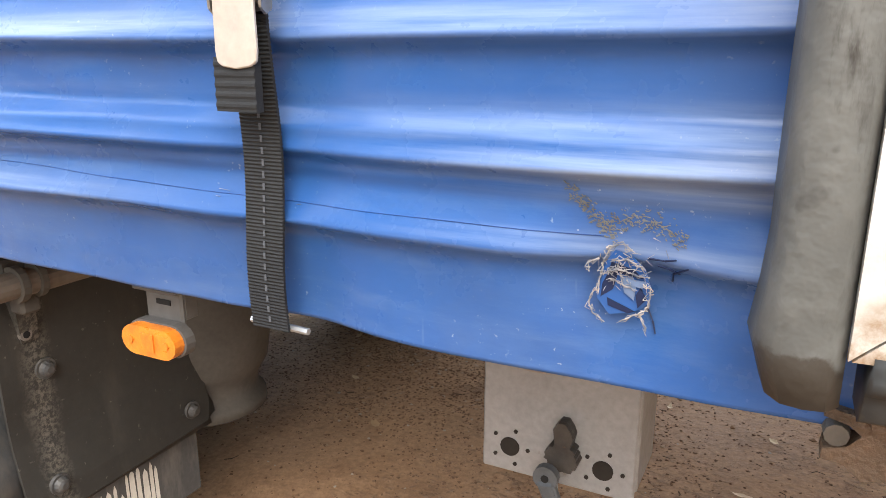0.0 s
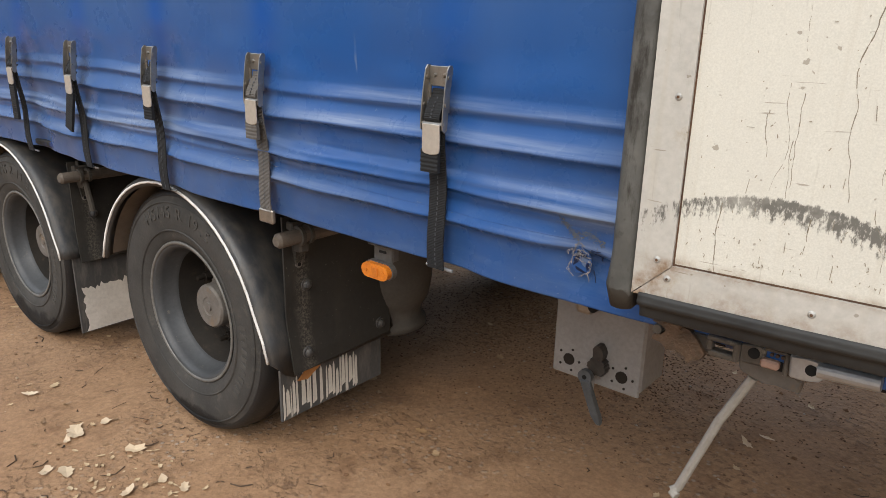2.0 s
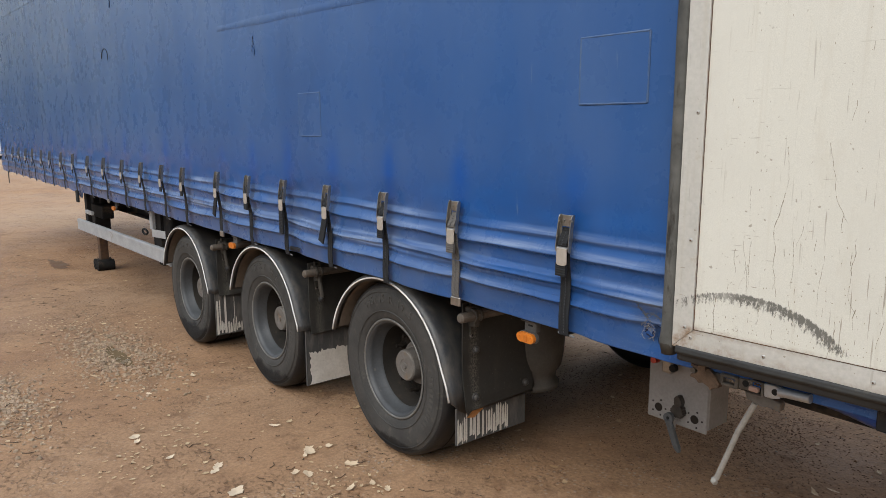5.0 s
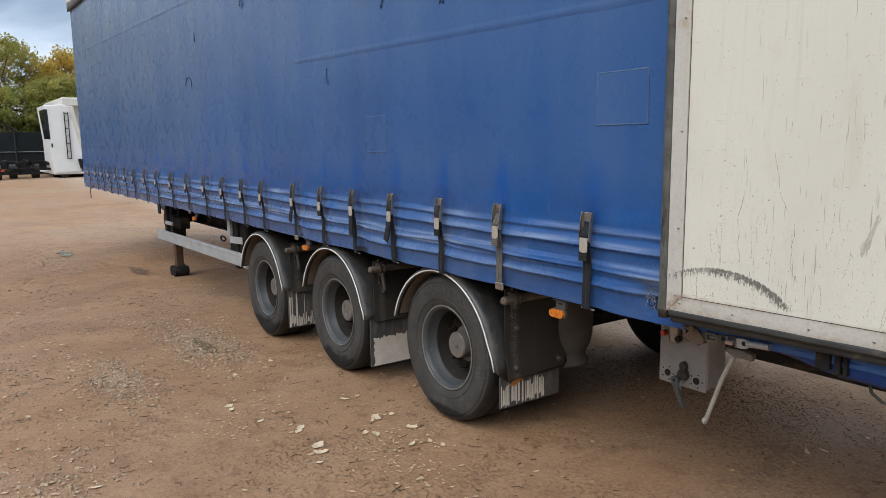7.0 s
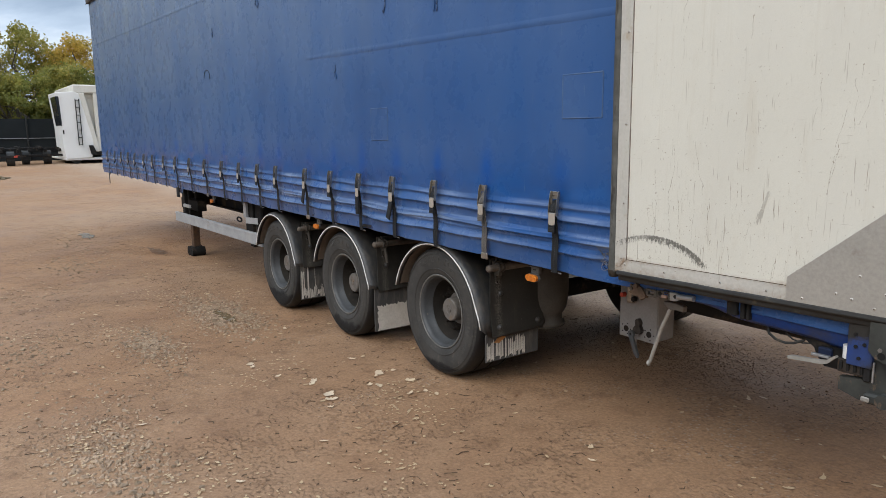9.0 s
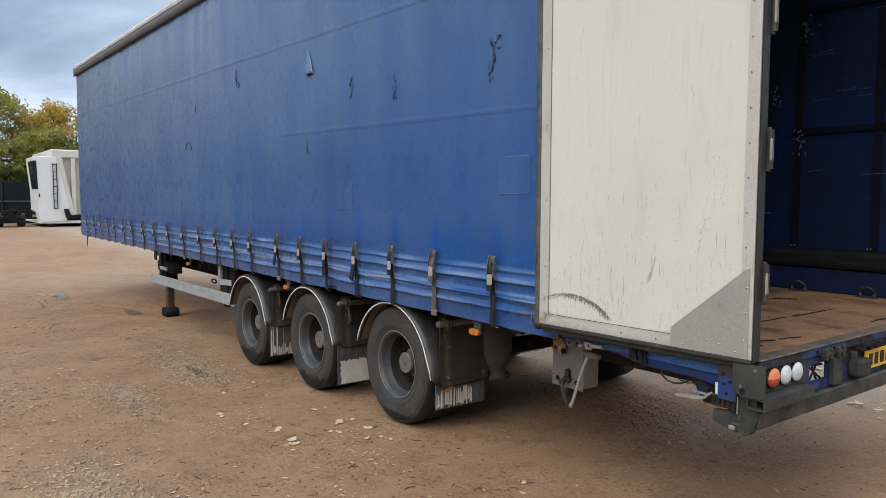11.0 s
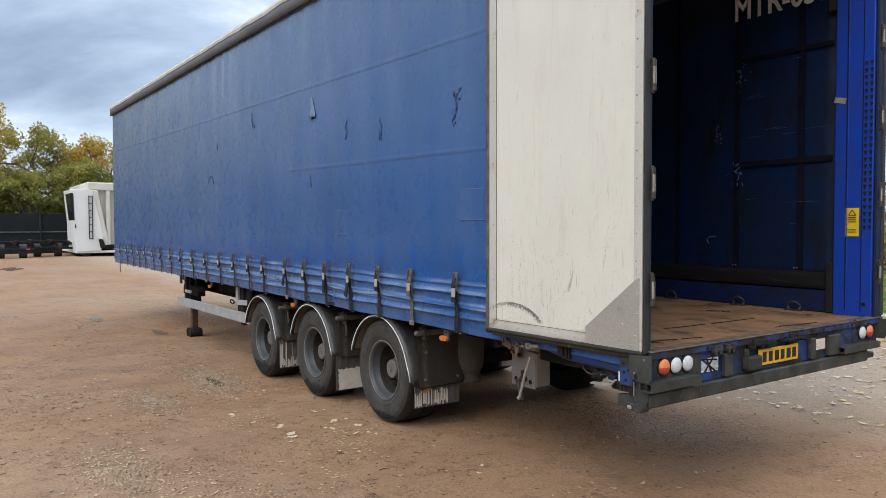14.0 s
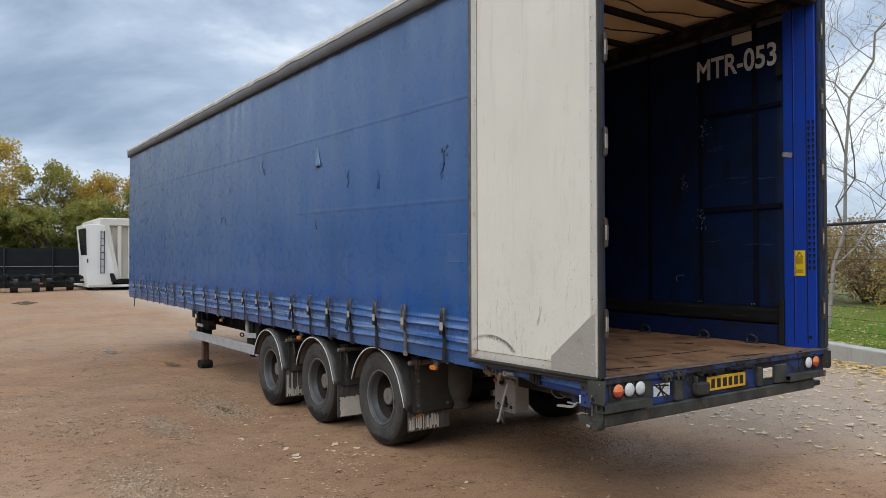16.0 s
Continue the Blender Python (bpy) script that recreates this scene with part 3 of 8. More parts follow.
M_FIBRE = surface("torn_fibre", (0.38, 0.345, 0.315), (0.09, 0.11, 0.15), 120.0, 0.8)
M_PATCH = surface("glued_blue_patch", (0.016, 0.066, 0.205), (0.024, 0.078, 0.215), 9.0, 0.26, 0.40, bump=0.05, gloss=0.5)
M_GLUELINE = surface("patch_glue_edge", (0.090, 0.140, 0.235), (0.030, 0.080, 0.210), 16.0, 0.4)
M_GLUE = surface("pale_glue_line", (0.125, 0.175, 0.275), (0.055, 0.105, 0.235), 14.0, 0.5)
M_LETTER = surface("white_lettering", (0.74, 0.74, 0.72), (0.60, 0.60, 0.58), 20.0, 0.5)
M_GROUND = ground_material()
M_DAMP = surface("damp_earth", (0.105, 0.058, 0.032), (0.17, 0.095, 0.052), 6.0, 0.5, 0.8, bump=0.5, grain=40, depth=0.01)
M_WATER = surface("muddy_water", (0.19, 0.13, 0.065), (0.13, 0.095, 0.055), 5.0, 0.12, 0.35, bump=0.04)
M_CLOD = surface("trodden_clod", (0.30, 0.165, 0.085), (0.17, 0.095, 0.055), 5.0, 0.8, 0.95, bump=0.4, grain=60)
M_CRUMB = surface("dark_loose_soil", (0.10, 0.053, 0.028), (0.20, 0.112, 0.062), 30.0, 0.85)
M_GRIT = surface("pale_grit", (0.42, 0.37, 0.31), (0.30, 0.26, 0.21), 40.0, 0.85)
M_STONE = surface("gravel_stone", (0.47, 0.345, 0.235), (0.24, 0.165, 0.11), 14.0, 0.85, per_piece=0.0)
M_PALESTONE = surface("pale_gravel_stone", (0.40, 0.30, 0.20), (0.15, 0.10, 0.065), 11.0, 0.8)
M_TWIG = surface("dark_twig", (0.105, 0.066, 0.042), (0.065, 0.043, 0.028), 9.0, 0.9)
M_DRYLEAF = leafy("dry_leaves", (0.42, 0.29, 0.16), (0.52, 0.39, 0.24), (0.30, 0.17, 0.075), 0.1)
M_BROWNLEAF = leafy("brown_leaf_crumbs", (0.17, 0.10, 0.05), (0.25, 0.15, 0.075), (0.13, 0.075, 0.04), 0.1)
M_PALELEAF = leafy("pale_leaves", (0.56, 0.43, 0.29), (0.66, 0.53, 0.38), (0.48, 0.33, 0.18), 0.1)
M_YELLEAF = leafy("yellow_leaves", (0.72, 0.50, 0.12), (0.62, 0.44, 0.16), (0.46, 0.28, 0.09), 0.2)
M_BARK = surface("bark", (0.16, 0.14, 0.115), (0.09, 0.08, 0.065), 6.0, 0.9, bump=0.6, grain=40, depth=0.01)
M_PALEBARK = surface("grey_bark", (0.33, 0.31, 0.27), (0.22, 0.205, 0.175), 6.0, 0.9, bump=0.4, grain=40)
M_CROWN_GREEN = leafy("green_crown", (0.15, 0.18, 0.042), (0.29, 0.27, 0.062), (0.48, 0.36, 0.085), 0.55)
M_CROWN_GOLD = leafy("gold_crown", (0.26, 0.23, 0.05), (0.47, 0.34, 0.072), (0.64, 0.43, 0.09), 0.6)
M_CROWN_DARK = leafy("dark_hedge", (0.13, 0.17, 0.042), (0.25, 0.25, 0.06), (0.44, 0.36, 0.085), 0.55)
M_BUSH = leafy("autumn_bush", (0.20, 0.17, 0.075), (0.34, 0.25, 0.13), (0.42, 0.27, 0.14))
M_GRASS = leafy("grass_blades", (0.14, 0.26, 0.035), (0.21, 0.33, 0.055), (0.31, 0.34, 0.075))
M_HEDGE = surface("hedge_wall", (0.05, 0.07, 0.02), (0.12, 0.09, 0.03), 0.8, 0.95, bump=1.0, grain=4, depth=0.4, gloss=0.05)
M_SOIL = surface("turf_soil", (0.10, 0.13, 0.035), (0.16, 0.13, 0.05), 2.0, 0.9, bump=0.5, grain=30, depth=0.02)
M_KERB = surface("concrete_kerb", (0.44, 0.43, 0.40), (0.36, 0.35, 0.32), 3.0, 0.8, bump=0.3, dirt=(0.22, 0.19, 0.15), dirt_from=0.6, dirt_scale=4)
M_WHITE = surface("white_lorry_paint", (0.78, 0.78, 0.76), (0.72, 0.72, 0.70), 1.0, 0.4)
M_CREAM = surface("cream_rail_paint", (0.66, 0.64, 0.58), (0.58, 0.56, 0.50), 1.5, 0.5, dirt=(0.42, 0.38, 0.31), dirt_from=0.6, streak=4)
M_BEIGE = surface("beige_body_paint", (0.56, 0.53, 0.46), (0.50, 0.47, 0.40), 1.0, 0.5)
M_DARKGLASS = surface("dark_glass", (0.02, 0.024, 0.028), rough=0.12)
M_NET = surface("dark_windbreak_net", (0.008, 0.011, 0.013), (0.014, 0.018, 0.020), 0.7, 0.9)
M_FENCE = surface("fence_black_steel", (0.02, 0.022, 0.022), rough=0.6)


# ---- building blocks ----
def link(ob, parent):
    if parent is not None:
        ob.parent = parent
    return ob


def part(name, bm, material, parent=None, label="", smooth=False):
    me = bpy.data.meshes.new(name)
    bmesh.ops.recalc_face_normals(bm, faces=bm.faces)
    bm.to_mesh(me)
    bm.free()
    me.materials.append(material)
    if smooth:
        me.shade_smooth()
    ob = link(new(name, me), parent)
    return tagged(ob, label) if label else ob


def thing(name, label, category, group="", kind="", at=(0, 0, 0)):
    ob = new(name)
    ob.empty_display_size = 0.1
    ob.location = at
    return tagged(ob, label, category, group, kind)


def box(bm, x0, x1, y0, y1, z0, z1, bevel=0.0, seg=1, m=None):
    geo = bmesh.ops.create_cube(bm, size=1.0)
    vs = geo["verts"]
    t = Matrix.Translation(((x0 + x1) / 2, (y0 + y1) / 2, (z0 + z1) / 2)) @ Matrix.Diagonal((abs(x1 - x0), abs(y1 - y0), abs(z1 - z0), 1))
    bmesh.ops.transform(bm, matrix=t, verts=vs)
    if m is not None:
        bmesh.ops.transform(bm, matrix=m, verts=vs)
    if bevel:
        es = list({e for v in vs for e in v.link_edges})
        bmesh.ops.bevel(bm, geom=es, offset=bevel, segments=seg, affect="EDGES", profile=0.5)
    return bm


def slab(x0, x1, y0, y1, z0, z1, bevel=0.004, seg=1, m=None):
    return box(bmesh.new(), x0, x1, y0, y1, z0, z1, bevel, seg, m)


def rod(bm, a, b, r0, r1=None, seg=10, caps=True):
    a, b = Vector(a), Vector(b)
    r1 = r0 if r1 is None else r1
    q = (b - a).to_track_quat("Z", "Y").to_matrix()
    rings = []
    for p, r in ((a, r0), (b, r1)):
        rings.append([bm.verts.new(p + q @ Vector((r * math.cos(k * math.tau / seg), r * math.sin(k * math.tau / seg), 0))) for k in range(seg)])
    for k in range(seg):
        bm.faces.new((rings[0][k], rings[0][(k + 1) % seg], rings[1][(k + 1) % seg], rings[1][k]))
    if caps:
        bm.faces.new(rings[0][::-1])
        bm.faces.new(rings[1])
    return bm


def tube(points, r, seg=8):
    bm = bmesh.new()
    for a, b in zip(points, points[1:]):
        rod(bm, a, b, r, seg=seg)
    return bm


def lathe_y(profile, cx, cz, seg=48, closed=False):
    """Turns a profile of (y, radius) round an axis along y."""
    bm = bmesh.new()
    rings = []
    for y, r in profile:
        if r < 1e-5:
            rings.append([bm.verts.new((cx, y, cz))])
        else:
            rings.append([bm.verts.new((cx + r * math.cos(k * math.tau / seg), y, cz + r * math.sin(k * math.tau / seg))) for k in range(seg)])
    pairs = list(zip(rings, rings[1:]))
    if closed:
        pairs.append((rings[-1], rings[0]))
    for p, q in pairs:
        for k in range(seg):
            a, b, c, d = p[k % len(p)], p[(k + 1) % len(p)], q[(k + 1) % len(q)], q[k % len(q)]
            vs = list(dict.fromkeys((a, b, c, d)))
            if len(vs) > 2:
                bm.faces.new(vs)
    return bm


def prism_y(outline, y0, y1):
    """A solid from an outline in x and z, between two y."""
    bm = bmesh.new()
    a = [bm.verts.new((x, y0, z)) for x, z in outline]
    b = [bm.verts.new((x, y1, z)) for x, z in outline]
    n = len(a)
    for k in range(n):
        bm.faces.new((a[k], a[(k + 1) % n], b[(k + 1) % n], b[k]))
    bm.faces.new(a[::-1])
    bm.faces.new(b)
    return bm


def moved(bm, m):
    bmesh.ops.transform(bm, matrix=m, verts=bm.verts)
    return bm


def lettering(text, size, depth, bold=0.0):
    cu = bpy.data.curves.new("lettering", "FONT")
    cu.body, cu.size, cu.extrude, cu.align_x = text, size, depth, "CENTER"
    cu.offset = bold
    tmp = bpy.data.objects.new("lettering", cu)
    scene.collection.objects.link(tmp)
    me = bpy.data.meshes.new_from_object(tmp.evaluated_get(bpy.context.evaluated_depsgraph_get()))
    bpy.data.objects.remove(tmp)
    bm = bmesh.new()
    bm.from_mesh(me)
    bpy.data.meshes.remove(me)
    return bm


def ease(t):
    t = max(0.0, min(1.0, t))
    return t * t * (3 - 2 * t)


def wob(x, y, z=0.0):
    return noise.noise(Vector((x, y, z)))


def ground_z(x, y):
    """The yard falls gently towards the trailer's front and levels out beyond it."""
    if x < -9.5:
        z = -0.119 + 0.119 * ease((-9.5 - x) / 28.0)
    elif x > 4:
        z = 0.171
    elif x > -2.2:
        z = 0.085 + 0.0215 * x
    elif x > -5.3:
        z = 0.0377 + 0.030 * (x + 2.2)
    else:
        z = -0.0553 + 0.01517 * (x + 5.3)
    near = max(0.0, 1 - math.hypot(x + 3, y) / 40.0)
    z -= 0.024 * math.exp(-((x + 4.0) / 2.2) ** 2 - (y / 1.3) ** 4)
    trod = near ** 4 * (0.5 + wob(x * 0.8, y * 0.8, 9.0))
    return z + near * (0.016 * wob(x * 0.35, y * 0.35) + 0.007 * wob(x * 1.4, y * 1.4, 3.0)) + trod * (0.009 * wob(x * 4.0, y * 5.0, 5.0) + 0.006 * wob(x * 11.0, y * 13.0, 7.0))


# ---- ground ----
def graded(lo, hi, fine_lo, fine_hi, step, grow=1.16):
    vals = list(np.arange(fine_lo, fine_hi + step / 2, step))
    s, v = step, fine_lo
    while v > lo:
        s *= grow
        v -= s
        vals.insert(0, max(v, lo))
    s, v = step, fine_hi
    while v < hi:
        s *= grow
        v += s
        vals.append(min(v, hi))
    return [float(q) for q in vals]


def sheet(name, xs, ys, height):
    verts = [(x, y, height(x, y)) for y in ys for x in xs]
    w = len(xs)
    faces = [(j * w + i, j * w + i + 1, (j + 1) * w + i + 1, (j + 1) * w + i) for j in range(len(ys) - 1) for i in range(w - 1)]
    me = bpy.data.meshes.new(name)
    me.from_pydata(verts, [], faces)
    me.shade_smooth()
    return me


ground_mesh = sheet("ground", graded(-900, 900, -6.2, 0.9, 0.03, 1.08), graded(-900, 900, -2.6, 1.6, 0.03, 1.08), ground_z)
ground_mesh.materials.append(M_GROUND)
ground = tagged(new("ground", ground_mesh), "brown packed earth yard with damp patches and gravel", "ground", kind="structure")


def flat_patch(name, cx, cy, rx, ry, material, label, seed, lift=0.008):
    """A shallow puddle or damp patch with a ragged, wandering edge."""
    bm = bmesh.new()
    n = 90
    z = ground_z(cx, cy) + lift
    rings = [[bm.verts.new((cx, cy, z))]]
    for f in (0.5, 1.0):
        ring = []
        for k in range(n):
            a = k * math.tau / n
            u, v = math.cos(a), math.sin(a)
            r = 0.62 + 0.42 * abs(wob(u * 1.6 + seed, v * 1.6)) + 0.30 * wob(u * 4.5, v * 4.5, seed) + 0.16 * wob(u * 12.0, v * 12.0, seed + 3.0)
            ring.append(bm.verts.new((cx + rx * r * f * u, cy + ry * r * f * v, z)))
        rings.append(ring)
    for k in range(n):
        bm.faces.new((rings[0][0], rings[1][k], rings[1][(k + 1) % n]))
        bm.faces.new((rings[1][k], rings[2][k], rings[2][(k + 1) % n], rings[1][(k + 1) % n]))
    return tagged(part(name, bm, material, None), label, "puddle", kind="structure")


flat_patch("puddle", -5.30, -0.47, 0.42, 0.070, M_WATER, "small muddy puddle among gravel on the earth", 3)
flat_patch("puddle", -2.6, 4.0, 1.2, 1.0, M_WATER, "wide shallow puddle on the earth beyond the trailer", 11, 0.012)
flat_patch("puddle", -9.75, 0.0, 0.42, 0.13, M_DAMP, "dark damp patch of trodden earth", 5, 0.006)
flat_patch("puddle", -12.2, -0.55, 0.55, 0.13, M_WATER, "shallow pale puddle on the earth", 9)
flat_patch("puddle", -30, -0.7, 1.6, 0.5, M_WATER, "distant dark puddle on the earth yard", 7)


# ---- the trailer ----
FRONT, WIDE = -13.40, 2.46
DECK = 0.965
STRAPS = [-1.540, -2.103, -2.581, -3.065, -3.528, -3.981, -4.439, -5.059, -5.506, -6.006, -6.534, -7.125, -7.718, -8.329, -8.891, -9.492, -9.989, -10.567, -11.024, -11.540, -12.041, -12.661]

trailer = thing("curtainside_trailer", "worn blue curtainside semi-trailer with open rear doors, on its landing legs", "trailer")


def roof_z(x):
    return 3.755 + (4.0 - 3.755) * (x / FRONT)


def hem_z(x):
    z = 0.884 + 0.006 * wob(x * 3.1, 0.3)
    if x < -8.3:
        z += 0.012 * wob(x * 6.0, 4.0)
    if -8.47 < x < -8.25:
        z -= 0.075 * (1 - abs((x + 8.36) / 0.11))
    return z


FOLDS = ((1.205, 0.011, 0.018), (1.146, 0.030, 0.030), (1.077, 0.008, 0.012), (1.053, 0.027, 0.024), (1.034, 0.005, 0.006), (0.983, 0.029, 0.026))


def curtain_y(x, z):
    """How far the curtain stands out, with the tucks that the straps pull into its lower edge."""
    near = min(abs(x - s) for s in STRAPS)
    y = 0.010 * wob(x * 0.55, z * 0.4, 1.0)
    top = ease((z - 2.6) / 1.1)
    y += top * (0.0030 + 0.0050 * wob(x * 0.9, 2.0 + 0.5 * z)) * math.sin(x * 13.0 + 7.5 * wob(x * 0.8, 0.3 * z, 2.0))
    low = ease((1.36 - z) / 0.12)
    if low > 0:
        fade = 1.0 if x > -8.5 else 0.75
        for k, (zc, a, w) in enumerate(FOLDS):
            zc = zc + 0.008 * wob(x * 1.1, k * 3.7) + 0.005 * wob(x * 4.0, k * 5.1)
            amp = a * fade * (0.70 + 0.75 * wob(x * 1.3, 9.0 + k))
            # slopes out evenly, then turns back under a crisp ridge
            y -= low * amp * (max(0.0, 1 - (z - zc) / (1.5 * w)) ** 1.15 if z > zc else math.exp(-(((zc - z) / 0.009) ** 1.5)))
        y += 0.010 * ease((1.0 - z) / 0.11)
        y += low * 0.012 * math.exp(-(near / 0.07) ** 2)
        y += low * 0.004 * wob(x * 9.0, z * 14.0, 6.0)
        y += low * 0.013 * wob(x * 2.1, z * 3.0, 8.0) * (2.0 if -8.9 < x < -8.0 or -3.6 < x < -3.1 else 1.0)
    # glued seams
    for zs in (2.085 + 0.0205 * (-x - 1.2), 2.83 + 0.0235 * (-x - 1.2)):
        y -= (0.0005 + 0.0009 * wob(x * 1.6, zs)) * math.exp(-((z - zs) / 0.022) ** 2)
    # the knocked-in, torn corner
    hit = math.exp(-(((x + 1.225) / 0.06) ** 2 + ((z - 0.965) / 0.05) ** 2))
    return y + 0.022 * hit


def chalk_at(x, z):
    """How thick the chalky weathering lies on the tarpaulin."""
    chalk = 0.11 * ease((0.985 - z) / 0.03) * (0.6 + 0.8 * wob(x * 5.0, z * 6.0, 21.0)) + 0.055 + 0.10 * ease((-x - 1.45) / 0.7) * ease((1.30 - z) / 0.1) + (0.15 + 0.08 * ease((-x - 2.0) / 3.0)) * ease((z - 1.28) / 0.22) + 0.05 * ease((1.24 - z) / 0.08) * (0.7 + 0.8 * wob(x * 3.0, z * 11.0, 31.0)) + 0.42 * ease((z - 1.6) / 1.9) + 0.26 * ease((-x - 1.5) / 8.0) * ease((z - 1.1) / 0.3) + 0.10 * wob(x * 0.7, z * 0.9, 5.0) + 0.07 * wob(x * 2.3, z * 1.9, 15.0)
    return max(0.0, min(1.0, chalk))


def weathered(ob, extra=0.0):
    """Gives a seam or patch the weathering of the sheet that it lies on."""
    me = ob.data
    att = me.color_attributes.new("wear", "FLOAT_COLOR", "POINT")
    att.data.foreach_set("color", [c for v in me.vertices for c in (min(1.0, chalk_at(v.co.x, v.co.z) + extra), 0.0, 0.05, 0.0)])
    return ob


def build_curtain():
    xs = [float(v) for v in np.arange(FRONT + 0.02, -3.9, 0.042)] + [float(v) for v in np.arange(-3.9, -0.09, 0.016)]
    us = [0.0] + [float(v) for v in np.linspace(0.0035, 0.50, 170)] + [float(v) for v in np.linspace(0.53, 2.9, 62)]
    verts, cols = [], []
    for u in us:
        for x in xs:
            lo = hem_z(x)
            hi = roof_z(x) - 0.13
            z = lo + u * (hi - lo) / 2.9 if u > 0.5 else lo + u
            if u > 0.5:
                z = lo + 0.5 + (u - 0.5) / 2.4 * (hi - lo - 0.5)
            verts.append((x, curtain_y(x, z), z))
            chalk = chalk_at(x, z)
            clean = 0.0
            for k, s in enumerate(STRAPS):
                d = abs(x - s)
                if d < 0.25 and z > 1.2:
                    r = math.exp(-(d / (0.046 + 0.022 * wob(s, 3.0, z * 6.0))) ** 2) * math.exp(-((z - 1.37) / (0.120 + 0.06 * wob(s, 7.0))) ** 2)
                    clean = max(clean, r * (0.95 if k % 3 else 0.75))
            grime = ease((1.30 - z) / 0.2) * (0.55 + 0.7 * wob(x * 1.7, z * 2.0, 11.0)) + 0.25 * ease((0.93 - z) / 0.06) + 0.05
            # a brown stain run down between the first two straps
            grime += 1.1 * math.exp(-((x + 1.83 + 0.5 * (z - 1.0)) / 0.055) ** 2) * ease((1.22 - z) / 0.12)
            # rubbing plus a painted sheen on the slope above each ridge
            rub_sheen = sum(math.exp(-((z - zc - 0.010) / 0.014) ** 2) for zc, _, _ in FOLDS) * max(0.0, 0.35 + 0.8 * wob(x * 2.2, z * 9.0, 13.0)) if z < 1.3 else 0.0
            cols.append((max(0.0, min(1.0, chalk)), max(0.0, min(1.0, clean)), max(0.0, min(1.0, grime)), min(0.7, rub_sheen)))
    w = len(xs)
    faces = [(j * w + i, j * w + i + 1, (j + 1) * w + i + 1, (j + 1) * w + i) for j in range(len(us) - 1) for i in range(w - 1)]
    me = bpy.data.meshes.new("curtain")
    me.from_pydata(verts, [], faces)
    att = me.color_attributes.new("wear", "FLOAT_COLOR", "POINT")
    att.data.foreach_set("color", [c for col in cols for c in col])
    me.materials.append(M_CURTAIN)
    me.shade_smooth()
    ob = link(new("curtain", me), trailer)
    mod = ob.modifiers.new("thickness", "SOLIDIFY")
    mod.thickness, mod.offset = 0.004, -1
    return tagged(ob, "weathered blue tarpaulin curtain with tucked lower edge")


curtain = build_curtain()

# grey valance under the roof edge, the roof sheet and its bows
bm = bmesh.new()
n = 60
rows = []
for i in range(n + 1):
    x = FRONT - 0.06 + (0.02 - FRONT) * i / n
    t = roof_z(min(x, 0))
    bulge = 0.012 * wob(x * 1.5, 7.7)
    rows.append([bm.verts.new(p) for p in ((x, -0.026, t - 0.165 + bulge * 0.3), (x, -0.031, t - 0.09), (x, -0.031, t - 0.022 + bulge), (x, 0.03, t - 0.018 + bulge), (x, 0.03, t - 0.15), (x, 0.008, t - 0.16 + bulge * 0.3))])
for a, b in zip(rows, rows[1:]):
    for k in range(6):
        bm.faces.new((a[k], a[(k + 1) % 6], b[(k + 1) % 6], b[k]))
bm2 = bmesh.new()
prev = None
for i in range(161):
    x = FRONT - 0.06 + (0.02 - FRONT) * i / 160
    t = roof_z(min(x, 0)) - 0.014 + 0.012 * wob(x * 1.5, 7.7) + 0.008 * wob(x * 5.0, 1.0)
    h = 0.030 + 0.012 * wob(x * 3.0, 4.0)
    ring = [bm2.verts.new(p) for p in ((x, -0.036, t - h), (x, -0.042, t), (x, -0.030, t + h), (x, 0.06, t + h), (x, 0.06, t - h * 0.4))]
    if prev:
        for k in range(5):
            bm2.faces.new((prev[k], prev[(k + 1) % 5], ring[(k + 1) % 5], ring[k]))
    prev = ring
part("roof_hem", bm2, M_HEM, trailer, "pale grey wrinkled roof edge")
part("valance_cord", tube([(FRONT - 0.06, -0.030, roof_z(FRONT) - 0.165), (0.0, -0.030, roof_z(0) - 0.165)], 0.006, 6), M_CHASSIS, trailer)
part("valance", bm, M_BAND, trailer, "grey tarpaulin strip along the roof edge", True)

bm = bmesh.new()
grid = []
for i in range(73):
    x = FRONT + (-0.02 - FRONT) * i / 72
    sag = 0.035 * abs(math.sin(x * math.pi / 0.62))
    grid.append([bm.verts.new((x, 0.0 + WIDE * j / 12, roof_z(x) - 0.02 - sag * math.sin(math.pi * j / 12))) for j in range(13)])
for a, b in zip(grid, grid[1:]):
    for k in range(12):
        bm.faces.new((a[k], a[k + 1], b[k + 1], b[k]))
roof = part("roof", bm, M_ROOF, trailer, "cream translucent roof tarpaulin", True)
roof.modifiers.new("thickness", "SOLIDIFY").thickness = 0.004
for i in range(21):
    x = -0.55 - 0.62 * i
    part("roof_bow", slab(x - 0.025, x + 0.025, 0.08, WIDE - 0.08, roof_z(x) - 0.115, roof_z(x) - 0.065, 0.005), M_CHASSIS, trailer)
for x, dip in ((-0.42, 0.10), (-0.86, 0.13), (-1.42, 0.11)):
    part("roof_cord", tube([(x + 0.05 * wob(k * 0.7, x), 0.12 + (WIDE - 0.24) * k / 10, roof_z(x) - 0.05 - dip * math.sin(math.pi * k / 10) * (0.8 + 0.4 * wob(k * 0.9, 3.0, x))) for k in range(11)], 0.006), M_CHASSIS, trailer, "dark sagging cord under the roof")
bm = bmesh.new()
box(bm, FRONT, -0.06, WIDE - 0.12, WIDE - 0.04, 3.60, 3.70, 0.006)
box(bm, FRONT, -0.06, 0.04, 0.12, 3.60, 3.70, 0.006)
